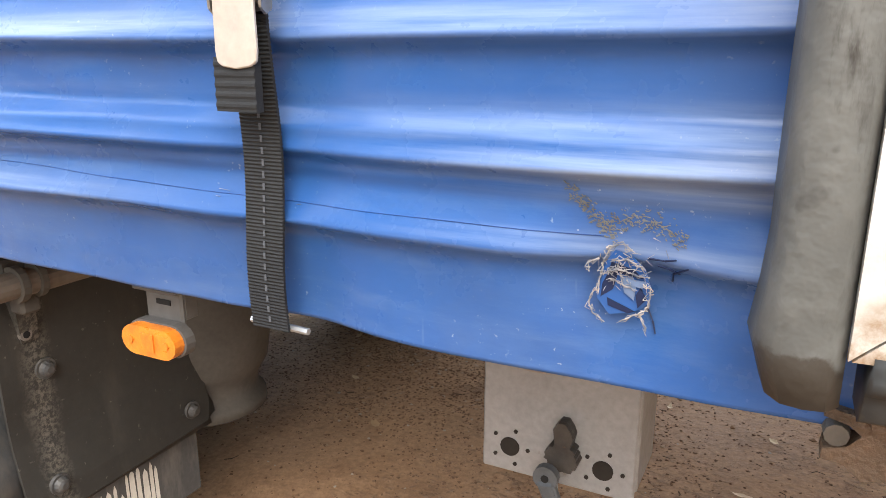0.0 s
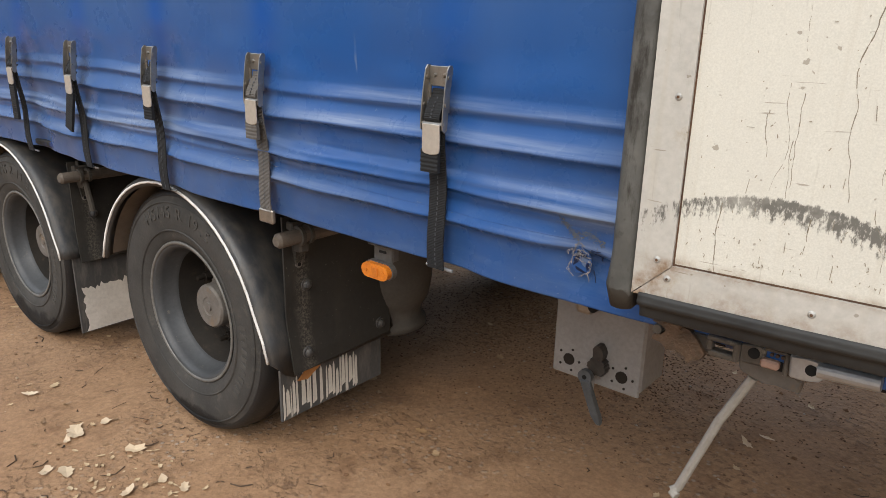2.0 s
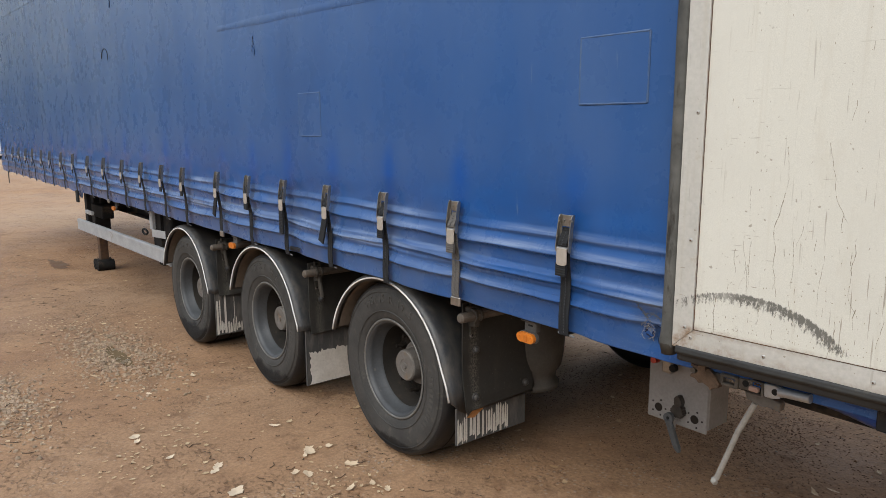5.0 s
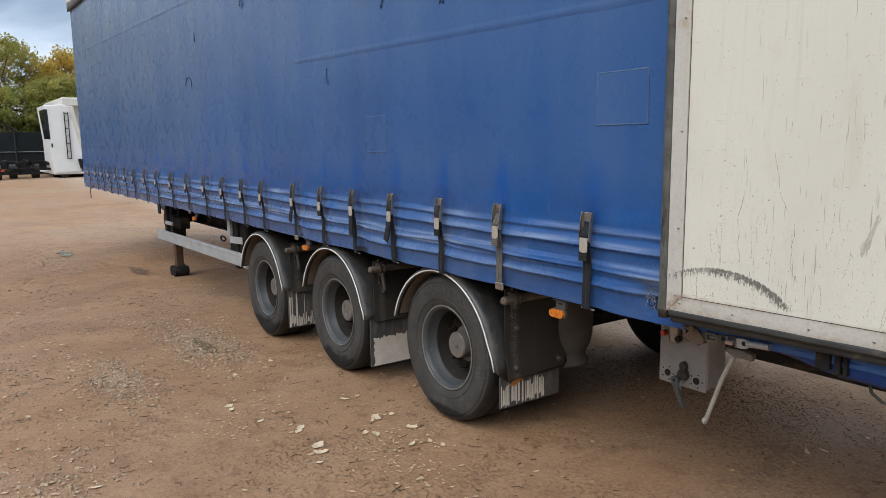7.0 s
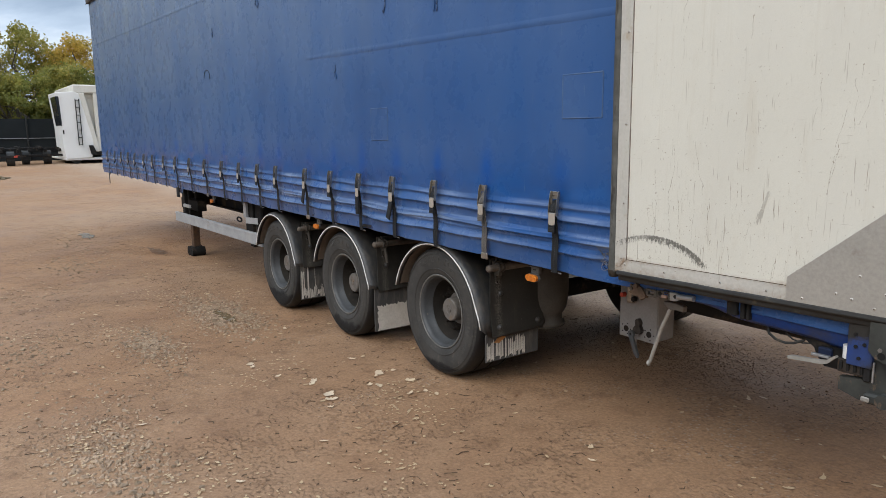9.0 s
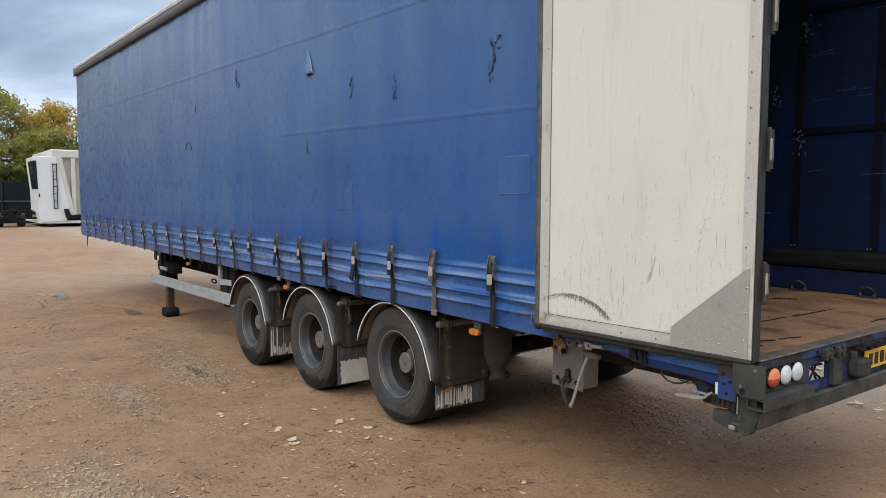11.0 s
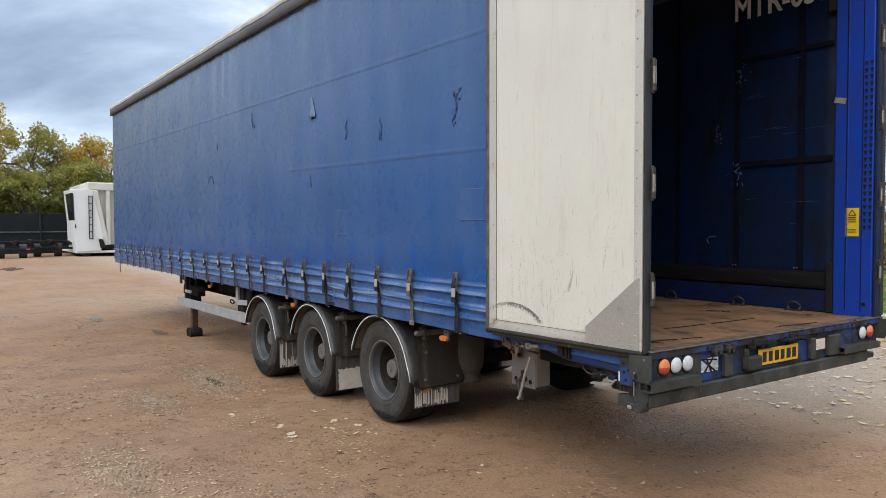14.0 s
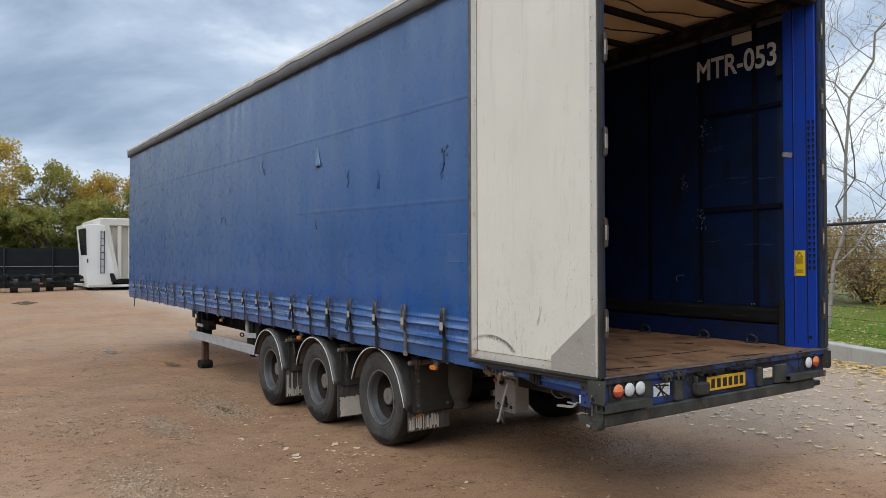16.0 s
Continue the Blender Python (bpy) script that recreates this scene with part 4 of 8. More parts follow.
part("top_rail", bm, M_CHASSIS, trailer)

# far side and front wall
part("inner_valance", slab(FRONT + 0.1, -0.06, WIDE - 0.046, WIDE - 0.034, 3.56, 3.86, 0.003), M_BAND, trailer, "dusty dark grey inner valance under the roof")
bm = bmesh.new()
grid = []
for i in range(91):
    x = FRONT + 0.05 + (-0.30 - FRONT) * i / 90
    grid.append([bm.verts.new((x, WIDE - 0.022 + 0.012 * wob(x * 2.0, j * 0.5), 0.96 + (3.74 - 0.96) * j / 24)) for j in range(25)])
for a, b in zip(grid, grid[1:]):
    for k in range(24):
        bm.faces.new((a[k], a[k + 1], b[k + 1], b[k]))
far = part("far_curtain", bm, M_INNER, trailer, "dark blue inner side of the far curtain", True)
far.modifiers.new("thickness", "SOLIDIFY").thickness = 0.006
for x, w in ((-0.552, 0.024), (-1.076, 0.022), (-1.64, 0.020), (-2.2, 0.020), (-2.84, 0.020), (-3.6, 0.020), (-4.4, 0.020), (-5.2, 0.020)):
    part("curtain_webbing", slab(x - w, x + w, WIDE - 0.046, WIDE - 0.040, 1.26, 3.62, 0), M_INNERWEB, trailer, "dark brown upright webbing")
for z, x0, w in ((2.08, -1.05, 0.020), (2.90, -1.05, 0.016)):
    part("curtain_seam", slab(x0, -0.32, WIDE - 0.050, WIDE - 0.046, z - w, z + w, 0), M_INNERWEB, trailer)
bm = bmesh.new()
prev = None
for i in range(60):
    x = FRONT + 0.1 + (-0.30 - FRONT - 0.1) * (1 - (1 - i / 59) ** 2.2)
    bulge = 0.010 * wob(x * 3.0, 2.0) + 0.006 * wob(x * 9.0, 5.0)
    ring = [bm.verts.new(p) for p in ((x, WIDE - 0.044, 1.128), (x, WIDE - 0.066 - bulge, 1.135), (x, WIDE - 0.074 + bulge, 1.175 + bulge), (x, WIDE - 0.062 - bulge, 1.21), (x, WIDE - 0.072 - bulge, 1.245), (x, WIDE - 0.044, 1.264))]
    if prev:
        for k in range(6):
            bm.faces.new((prev[k], prev[(k + 1) % 6], ring[(k + 1) % 6], ring[k]))
    else:
        bm.faces.new(ring)
    prev = ring
bm.faces.new(prev)
part("inner_rail", bm, M_PAD, trailer, "scuffed black padded lath along the inner side", True)
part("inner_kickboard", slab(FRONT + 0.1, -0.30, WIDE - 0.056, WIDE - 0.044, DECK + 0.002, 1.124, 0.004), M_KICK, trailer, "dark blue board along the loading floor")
part("curtain_stop", slab(-0.335, -0.285, WIDE - 0.10, WIDE - 0.04, DECK + 0.002, 1.33, 0.008), M_CHASSIS, trailer)
part("curtain_stop", slab(-0.345, -0.285, WIDE - 0.09, WIDE - 0.04, 3.11, 3.21, 0.006), M_CHASSIS, trailer)
for x in (-0.579, -1.086):
    bm = bmesh.new()
    for dx in (-0.012, 0.012):
        rod(bm, (x + dx, WIDE - 0.052, 1.278), (x + dx, WIDE - 0.046, 1.278), 0.006, 0.005, seg=8)
    part("rivet_pair", bm, M_GALV, trailer)
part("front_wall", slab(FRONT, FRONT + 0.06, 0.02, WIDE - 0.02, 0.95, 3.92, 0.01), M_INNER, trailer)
bm = bmesh.new()
rnd = random.Random(4)
for cx, cz, s in ((-1.04, 2.74, 1.0), (-1.07, 2.00, 1.1), (-1.25, 2.35, 0.5)):
    for k in range(22):
        x, z = cx + rnd.gauss(0, 0.035 * s), cz + rnd.gauss(0, 0.07 * s)
        w = rnd.uniform(0.0012, 0.0040)
        box(bm, -w, w, -0.001, 0.001, -w * rnd.uniform(0.6, 7.0), w, m=Matrix.Translation((x, WIDE - 0.052, z)) @ Matrix.Rotation(rnd.gauss(0, 0.6), 4, "Y"))
for k in range(12):
    x, z, ln = rnd.uniform(-0.98, -0.42), rnd.choice((2.28, 2.33, 2.62, 2.78, 2.84, 1.78, 1.62)) + rnd.gauss(0, 0.02), rnd.uniform(0.02, 0.13)
    box(bm, -ln, ln, -0.0008, 0.0008, -0.0007, 0.0007, m=Matrix.Translation((x, WIDE - 0.0495, z)) @ Matrix.Rotation(rnd.gauss(-0.05, 0.06), 4, "Y"))
arc = [(-1.28 + 0.05 * math.cos(a) * (1 + 0.8 * math.sin(a)), 1.455 + 0.05 * math.sin(a)) for a in [math.pi * (1.05 - 0.62 * k / 7) for k in range(8)]]
for p, q in zip(arc, arc[1:]):
    rod(bm, (p[0], WIDE - 0.047, p[1]), (q[0], WIDE - 0.047, q[1]), 0.003, seg=5)
tagged(part("scuff", bm, M_GLUE, trailer, "pale scuffs on the dark inner tarpaulin"), kind="stuff")
moving = lettering("MTR-053", 0.255, 0.001, 0.005)
moved(moving, Matrix.Translation((-0.725, WIDE - 0.055, 3.222)) @ Matrix.Rotation(radians(90), 4, "X") @ Matrix.Diagonal((0.79, 1, 1, 1)))
part("lettering", moving, M_LETTER, trailer, "white fleet lettering MTR-053")
part("paper_label", slab(-0.75, -0.57, WIDE - 0.056, WIDE - 0.051, 3.46, 3.545, 0), M_BEIGE, trailer)

# deck, side raves and chassis
part("deck", slab(FRONT + 0.06, -0.045, 0.05, WIDE - 0.05, DECK - 0.05, DECK, 0.004), M_FLOOR, trailer, "worn brown plywood loading floor with scars")
rnd = random.Random(8)
bm = bmesh.new()


def floor_scar(x, y, a, ln, w):
    for k in range(14):
        t0, t1 = k / 14, (k + 1) / 14
        ww = w * (0.35 + 0.9 * rnd.random()) * math.sin(math.pi * (0.06 + 0.88 * t0))
        off = 0.012 * wob(t0 * 5 + x * 9, y)
        if rnd.random() < 0.04:
            continue
        box(bm, -ln / 2 + ln * t0, -ln / 2 + ln * t1, off - ww, off + ww, 0, 0.003, m=Matrix.Translation((x, y, DECK + 0.0005)) @ Matrix.Rotation(a, 4, "Z"))


for k in range(2):
    floor_scar(-0.12 - 2.4 * rnd.random() ** 1.6, rnd.uniform(0.15, 2.25), rnd.gauss(0.05, 0.35), rnd.uniform(0.03, 0.20), rnd.uniform(0.0015, 0.005))
floor_scar(-0.465, 1.22, 1.53, 0.92, 0.009)
floor_scar(-0.85, 1.85, 0.70, 0.16, 0.022)
floor_scar(-0.20, 0.42, 1.35, 0.50, 0.010)
floor_scar(-0.12, 1.60, 1.5, 0.45, 0.010)
tagged(part("floor_scar", bm, M_BLACK, trailer), kind="stuff")
for x, y in ((-0.554, 2.355), (-1.005, 2.355), (-1.64, 2.355)):
    bm = bmesh.new()
    pts = [(x + 0.045 * math.cos(a), y - 0.02 * abs(math.sin(a)), DECK + 0.028 + 0.04 * math.sin(a)) for a in [k * math.tau / 14 for k in range(15)]]
    for p, q in zip(pts, pts[1:]):
        rod(bm, p, q, 0.009, seg=6)
    box(bm, x - 0.06, x + 0.06, y - 0.035, y + 0.02, DECK, DECK + 0.008)
    part("lashing_ring", bm, M_GREASY, trailer, "rusty lashing ring")
for y in (0.04, WIDE - 0.04):
    part("side_rave", slab(FRONT + 0.02, -0.2, y - 0.012, y + 0.022, DECK - 0.075, DECK - 0.052, 0.005), M_BLUEWORN, trailer, "blue steel side rave")
for y in (0.58, 1.86):
    bm = bmesh.new()
    box(bm, -9.0, -2.5, y - 0.06, y + 0.06, 0.60, 0.62)
    box(bm, -2.5, -0.34, y - 0.06, y + 0.06, 0.74, 0.76)
    box(bm, -9.0, -2.5, y - 0.008, y + 0.008, 0.62, 0.88)
    box(bm, -2.5, -0.34, y - 0.008, y + 0.008, 0.76, 0.88)
    box(bm, FRONT + 0.1, -0.12, y - 0.06, y + 0.06, 0.88, 0.905)
    part("chassis_beam", bm, M_CHASSIS, trailer)
for k in range(15):
    x = -0.6 - 0.6 * k
    part("cross_member", slab(x - 0.03, x + 0.03, 0.45, WIDE - 0.45, 0.83, 0.90, 0.004), M_CHASSIS, trailer)
part("sub_frame", slab(-6.6, -2.2, 0.66, 1.80, 0.70, 0.80, 0.01), M_CHASSIS, trailer)
for x in (-8.75, -9.1):
    part("cross_member", slab(x - 0.05, x + 0.05, 0.3, WIDE - 0.3, 0.62, 0.88, 0.006), M_CHASSIS, trailer)


# straps with over-centre buckles
def strap(x, k):
    y0 = -0.034
    grey = k in (1,)
    web = M_WEB_GREY if grey else M_WEB
    bm = bmesh.new()
    lean = -0.020 + 0.010 * wob(k * 2.3, 1.0)
    # woven ribs show on the straps passed closest
    zs = [float(v) for v in np.linspace(0.876, 1.215, 200 if k < 6 else 16)]
    prev = None
    for j, z in enumerate(zs):
        t = (z - 0.862) / 0.35
        yy = y0 + 0.028 * (1 - t) - 0.004 * math.sin(t * 9) - (0.0011 if j % 2 and k < 6 else 0.0)
        xx = x + lean * (1 - t)
        ring = [bm.verts.new(p) for p in ((xx - 0.0225, yy, z), (xx + 0.0200, yy, z), (xx + 0.0200, yy + 0.003, z), (xx - 0.0225, yy + 0.003, z))]
        if prev:
            for i in range(4):
                bm.faces.new((prev[i], prev[(i + 1) % 4], ring[(i + 1) % 4], ring[i]))
        else:
            bm.faces.new(ring)
        prev = ring
    bm.faces.new(prev)
    s = part("strap", bm, web, trailer, "faded grey strap" if grey else "black webbing strap")
    if k < 6:
        bm = bmesh.new()
        for j in range(30):
            z = 0.885 + j * 0.0108
            t = (z - 0.862) / 0.35
            yy = y0 + 0.028 * (1 - t) - 0.004 * math.sin(t * 9) - 0.0014
            xx = x + lean * (1 - t)
            box(bm, xx - 0.0012, xx + 0.0012, yy - 0.0006, yy, z, z + 0.006)
        tagged(part("stitching", bm, M_THREAD, s), kind="stuff")
    # folded tail
    bm = bmesh.new()
    long = 0.026 if k not in (3, 4, 6) else 0.115
    tilt = 0.0 if k not in (3, 6) else 0.35
    place = Matrix.Translation((x - 0.006, y0 - 0.012, 1.112)) @ Matrix.Rotation(tilt, 4, "Y")
    if k < 6:
        ribs = int((long + 0.02) / 0.0021)
        prev = None
        for j in range(ribs + 1):
            zz, out = -long + 0.0021 * j, -0.0042 - 0.0009 * (j // 2 % 2)
            ring = [bm.verts.new(place @ Vector(p)) for p in ((-0.0215, out, zz), (0.0215, out, zz), (0.0215, 0.004, zz), (-0.0215, 0.004, zz))]
            if prev:
                for q in range(4):
                    bm.faces.new((prev[q], prev[(q + 1) % 4], ring[(q + 1) % 4], ring[q]))
            else:
                bm.faces.new(ring)
            prev = ring
        bm.faces.new(prev)
    else:
        box(bm, -0.0215, 0.0215, -0.004, 0.004, -long, 0.02, 0.002, m=place)
    part("strap_tail", bm, web, s)
    # webbing coming through the window and round the pin
    bm = bmesh.new()
    prev = None
    path = [(1.243, -0.022), (1.232, -0.025), (1.222, -0.032), (1.212, -0.038), (1.202, -0.0435), (1.194, -0.0470), (1.187, -0.0475), (1.182, -0.0435), (1.181, -0.036), (1.185, -0.028), (1.192, -0.022)]
    ribs = []
    for (za, ya), (zb, yb) in zip(path, path[1:]):
        ribs += [(za + (zb - za) * q / 4, ya + (yb - ya) * q / 4 - (0.0008 if q % 2 else 0.0)) for q in range(4)]
    for z, y in ribs:
        ring = [bm.verts.new((x - 0.004 + sx, y, z)) for sx in (-0.0190, 0.0190)]
        if prev:
            bm.faces.new((prev[0], prev[1], ring[1], ring[0]))
        prev = ring
    roll = part("strap_roll", bm, web, s)
    roll.modifiers.new("thickness", "SOLIDIFY").thickness = 0.003
    if k < 6:
        bm = bmesh.new()
        for z, y in ribs[6:22:3]:
            box(bm, x - 0.0052, x - 0.0028, y - 0.0032, y - 0.0010, z - 0.0024, z + 0.0012)
        tagged(part("stitching", bm, M_THREAD, roll), kind="stuff")
    # buckle body: two deep cheeks, back plate with rivets, pins
    bm = bmesh.new()
    for sx in (-0.0305, 0.0225):
        o = [(1.168, -0.036), (1.205, -0.033), (1.250, -0.027), (1.280, -0.021), (1.286, -0.024), (1.286, -0.031), (1.278, -0.037), (1.245, -0.043), (1.205, -0.048), (1.180, -0.050), (1.168, -0.049), (1.163, -0.043)]
        a = [bm.verts.new((x + sx, y, z)) for z, y in o]
        b = [bm.verts.new((x + sx + 0.0028, y, z)) for z, y in o]
        for i in range(len(o)):
            bm.faces.new((a[i], a[(i + 1) % len(o)], b[(i + 1) % len(o)], b[i]))
        bm.faces.new(a)
        bm.faces.new(b)
        for z, y in ((1.264, -0.032), (1.214, -0.040)):
            rod(bm, (x + sx - 0.002, y, z), (x + sx + 0.0048, y, z), 0.0042, seg=8)
    box(bm, x - 0.0285, x + 0.0235, -0.038, -0.035, 1.166, 1.178)
    box(bm, x - 0.0285, x + 0.0235, -0.0265, -0.0225, 1.247, 1.284, 0.001)
    for sx in (-0.0278, 0.0165):
        box(bm, x + sx, x + sx + 0.006, -0.0300, -0.0265, 1.20, 1.25)
    rod(bm, (x - 0.031, -0.043, 1.178), (x + 0.026, -0.043, 1.178), 0.0050, seg=8)
    for dx in (-0.014, 0.009):
        rod(bm, (x + dx, -0.025, 1.267), (x + dx, -0.031, 1.267), 0.0048, 0.0030, seg=8)
    part("buckle", bm, M_BUCKLE, s)
    o = [(-0.0225, 1.179), (0.0195, 1.179), (0.0205, 1.134), (0.0190, 1.126), (0.0130, 1.1225), (-0.0020, 1.1205), (-0.0165, 1.1225), (-0.0215, 1.126), (-0.0230, 1.134)]
    bev = prism_y([(x + px, pz) for px, pz in o], -0.053, -0.049)
    bmesh.ops.bevel(bev, geom=list(bev.edges), offset=0.001, segments=1, affect="EDGES", profile=0.5)
    part("lever", bev, M_LEVER, s, "beige metal lever plate")
    # hook under the hem
    if k in (1, 6, 11):
        part("hook", slab(x + lean - 0.028, x + lean + 0.028, y0 + 0.018, y0 + 0.032, 0.868, 0.905, 0.004), M_BUCKLE, s)
    else:
        bm = tube([(x + lean - 0.033, y0 + 0.036, 0.878), (x + lean + 0.036, y0 + 0.036, 0.876)], 0.0035, 6)
        part("hook", bm, M_GALV, s)


for k, x in enumerate(STRAPS):
    strap(x, k)
# the loose strap end at the front corner
bm = slab(-12.71, -12.67, -0.03, -0.022, 0.72, 0.90, 0.003)
part("loose_strap", bm, M_WEB, trailer)
part("loose_hem", slab(-8.42, -8.33, -0.02, 0.0, 0.775, 0.90, 0.006), M_WEB, trailer, "black frayed curtain end at the deck step")


# tears, patches and scuffs on the curtain
def ragged(cx, cz, w, h, seed, y, material, name, label="", n=13):
    rnd = random.Random(seed)
    out = []
    for k in range(n):
        a = k * math.tau / n
        r = rnd.uniform(0.45, 1.0)
        out.append((cx + w * r * math.cos(a), cz + h * r * math.sin(a)))
    y0 = y + min(curtain_y(px, pz) for px, pz in out)
    return part(name, prism_y(out, y0 - 0.003, y0), material, trailer, label)


for cx, cz, w, h, sd in ((-5.41, 2.76, 0.045, 0.085, 1), (-2.58, 2.35, 0.028, 0.10, 2), (-3.17, 2.41, 0.04, 0.09, 3), (-1.585, 2.41, 0.035, 0.11, 4),
                         (-6.65, 2.60, 0.035, 0.05, 5), (-3.90, 2.02, 0.02, 0.05, 6), (-8.2, 2.52, 0.025, 0.02, 7), (-11.2, 1.55, 0.03, 0.03, 8), (-1.56, 2.47, 0.06, 0.05, 10), (-1.60, 2.30, 0.03, 0.05, 11)):
    rip = random.Random(60 + sd)
    for q in range(5):
        dx, dz = rip.uniform(-0.5, 0.5) * w, (q - 2) * 0.34 * h + rip.uniform(-0.1, 0.1) * h
        ragged(cx + dx, cz + dz, w * rip.uniform(0.18, 0.42), h * rip.uniform(0.14, 0.30), sd * 7 + q, -0.001, M_SEAM, "tear", "dark rip in the tarpaulin", 11)
        if w > 0.026:
            ragged(cx + dx + 0.2 * w, cz + dz + 0.1 * h, w * 0.10, h * rip.uniform(0.14, 0.26), sd * 11 + q, -0.003, M_GLUE, "torn_flap", "curled flap of torn tarpaulin", 9)
for cx, cz, w, h, sd in ((-5.36, 2.70, 0.035, 0.035, 22), (-1.60, 2.34, 0.03, 0.05, 23), (-2.60, 2.31, 0.02, 0.05, 24), (-6.67, 2.57, 0.02, 0.03, 25), (-3.89, 1.985, 0.018, 0.03, 26)):
    ragged(cx, cz, w, h, sd, -0.003, M_PATCH, "torn_flap", "curled flap of torn tarpaulin")
flap_y = curtain_y(-3.84, 2.68)
bm = bmesh.new()
rows = []
for i in range(9):
    t = i / 8
    half = 0.012 + 0.055 * t ** 0.8
    rows.append([bm.verts.new((-3.85 + 0.03 * t + half * (j - 1.5) / 1.5, flap_y - 0.004 - 0.020 * t * t * (0.6 + 0.4 * math.sin(j * 1.3)), 2.79 - 0.19 * t - 0.010 * (j % 2))) for j in range(4)])
for a, b in zip(rows, rows[1:]):
    for k in range(3):
        bm.faces.new((a[k], a[k + 1], b[k + 1], b[k]))
flap = weathered(part("torn_flap", bm, M_CURTAIN, trailer, "pale peeled flap of tarpaulin", True), 0.28)
flap.modifiers.new("thickness", "SOLIDIFY").thickness = 0.003
part("tear", prism_y([(-3.87, 2.605), (-3.80, 2.600), (-3.765, 2.612), (-3.80, 2.588), (-3.85, 2.584)], flap_y - 0.004, flap_y - 0.001), M_SEAM, trailer, "dark rip under the flap")
bm = bmesh.new()
pts = [(-6.93 + 0.10 * math.cos(a), -0.002 + curtain_y(-6.93, 2.2), 2.16 + 0.08 * math.sin(a)) for a in [math.pi * k / 12 for k in range(-1, 13)]]
for p, q in zip(pts, pts[1:]):
    rod(bm, p, q, 0.004, seg=5)
part("cut", bm, M_BLACK, trailer, "curved cut in the tarpaulin")


def seam_strip(x0, x1, zf, name):
    bm = bmesh.new()
    prev = None
    steps = int((x1 - x0) / 0.1)
    for i in range(steps + 1):
        x = x0 + (x1 - x0) * i / steps
        z = zf(x) + 0.003 * wob(x * 5, 1.0)
        h = 0.020 + 0.008 * wob(x * 2.0, 5.0)
        y = curtain_y(x, z) - 0.0012
        ring = [bm.verts.new(p) for p in ((x, y + 0.0012, z - h), (x, y + 0.0004, z - h * 0.9), (x, y + 0.0002 - 0.0012 * max(0.0, wob(x * 2.6, 8.0)), z + h * 0.4), (x, y + 0.0012, z + h))]
        if prev:
            for k in range(3):
                bm.faces.new((prev[k], prev[k + 1], ring[k + 1], ring[k]))
        prev = ring
    weathered(part(name, bm, M_CURTAIN, trailer, "welded seam strip", True), 0.05)


seam_strip(-13.2, -1.15, lambda x: 2.83 + 0.0235 * (-x - 1.2), "seam")
seam_strip(-4.4, -1.15, lambda x: 2.085 + 0.0205 * (-x - 1.2), "seam")


def glued_patch(cx, cz, w, h):
    """A square of tarpaulin glued on, following the curtain."""
    bm = bmesh.new()
    n = 8
    grid = [[bm.verts.new((cx - w + 2 * w * i / n, curtain_y(cx - w + 2 * w * i / n, cz - h + 2 * h * j / n) - 0.0022, cz - h + 2 * h * j / n)) for j in range(n + 1)] for i in range(n + 1)]
    for a, b in zip(grid, grid[1:]):
        for k in range(n):
            bm.faces.new((a[k], a[k + 1], b[k + 1], b[k]))
    p = weathered(part("patch", bm, M_CURTAIN, trailer, "square glued repair patch", True), 0.06)
    bm = bmesh.new()
    ring = [(cx - w + 2 * w * i / 8, cz - h) for i in range(8)] + [(cx + w, cz - h + 2 * h * i / 8) for i in range(8)] + [(cx + w - 2 * w * i / 8, cz + h) for i in range(8)] + [(cx - w, cz + h - 2 * h * i / 8) for i in range(8)]
    for k, (a, b) in enumerate(zip(ring, ring[1:] + ring[:1])):
        rod(bm, (a[0], curtain_y(*a) + 0.0008, a[1]), (b[0], curtain_y(*b) + 0.0008, b[1]), 0.0042 + 0.0010 * wob(k * 0.7, cx), seg=8)
    tagged(part("glue_edge", bm, M_GLUELINE, p), kind="stuff")


glued_patch(-3.275, 1.625, 0.11, 0.105)
glued_patch(-1.40, 1.733, 0.125, 0.10)

# stitched seam through the folds
bm = bmesh.new()
prev = None
for i in range(420):
    x = -1.13 - 0.0285 * i
    z = 1.004 + 0.012 * ease((-x - 1.5) / 0.5) - 0.008 * ease((x + 1.25) / 0.12) + 0.002 * wob(x * 5.0, 3.0)
    p = (x, curtain_y(x, z) - 0.0006, z)
    if prev:
        if wob(x * 6.0, 1.5) > -0.25:
            rod(bm, prev, p, 0.0003, seg=4, caps=False)
    prev = p
tagged(part("seam_thread", bm, M_TARP, trailer, "dark stitched seam line"), kind="stuff")

# tan rubbed threads along the same seam
bm = bmesh.new()
rnd = random.Random(44)
for i in range(1500):
    x = -1.13 - 0.008 * i
    if wob(x * 7.0, 4.5) < 0.02 or rnd.random() < 0.35:
        continue
    z = 1.005 + 0.012 * ease((-x - 1.5) / 0.5) - 0.008 * ease((x + 1.25) / 0.12) + rnd.gauss(0, 0.0018)
    q = x - rnd.uniform(0.003, 0.012)
    zq = z + rnd.gauss(0, 0.0012)
    rod(bm, (x, curtain_y(x, z) - 0.0018, z), (q, curtain_y(q, zq) - 0.0018, zq), rnd.uniform(0.0003, 0.0009), 0.0003, seg=3, caps=False)
tagged(part("rubbed_thread", bm, M_FIBRE, trailer, "tan rubbed threads along the stitched seam"), kind="stuff")

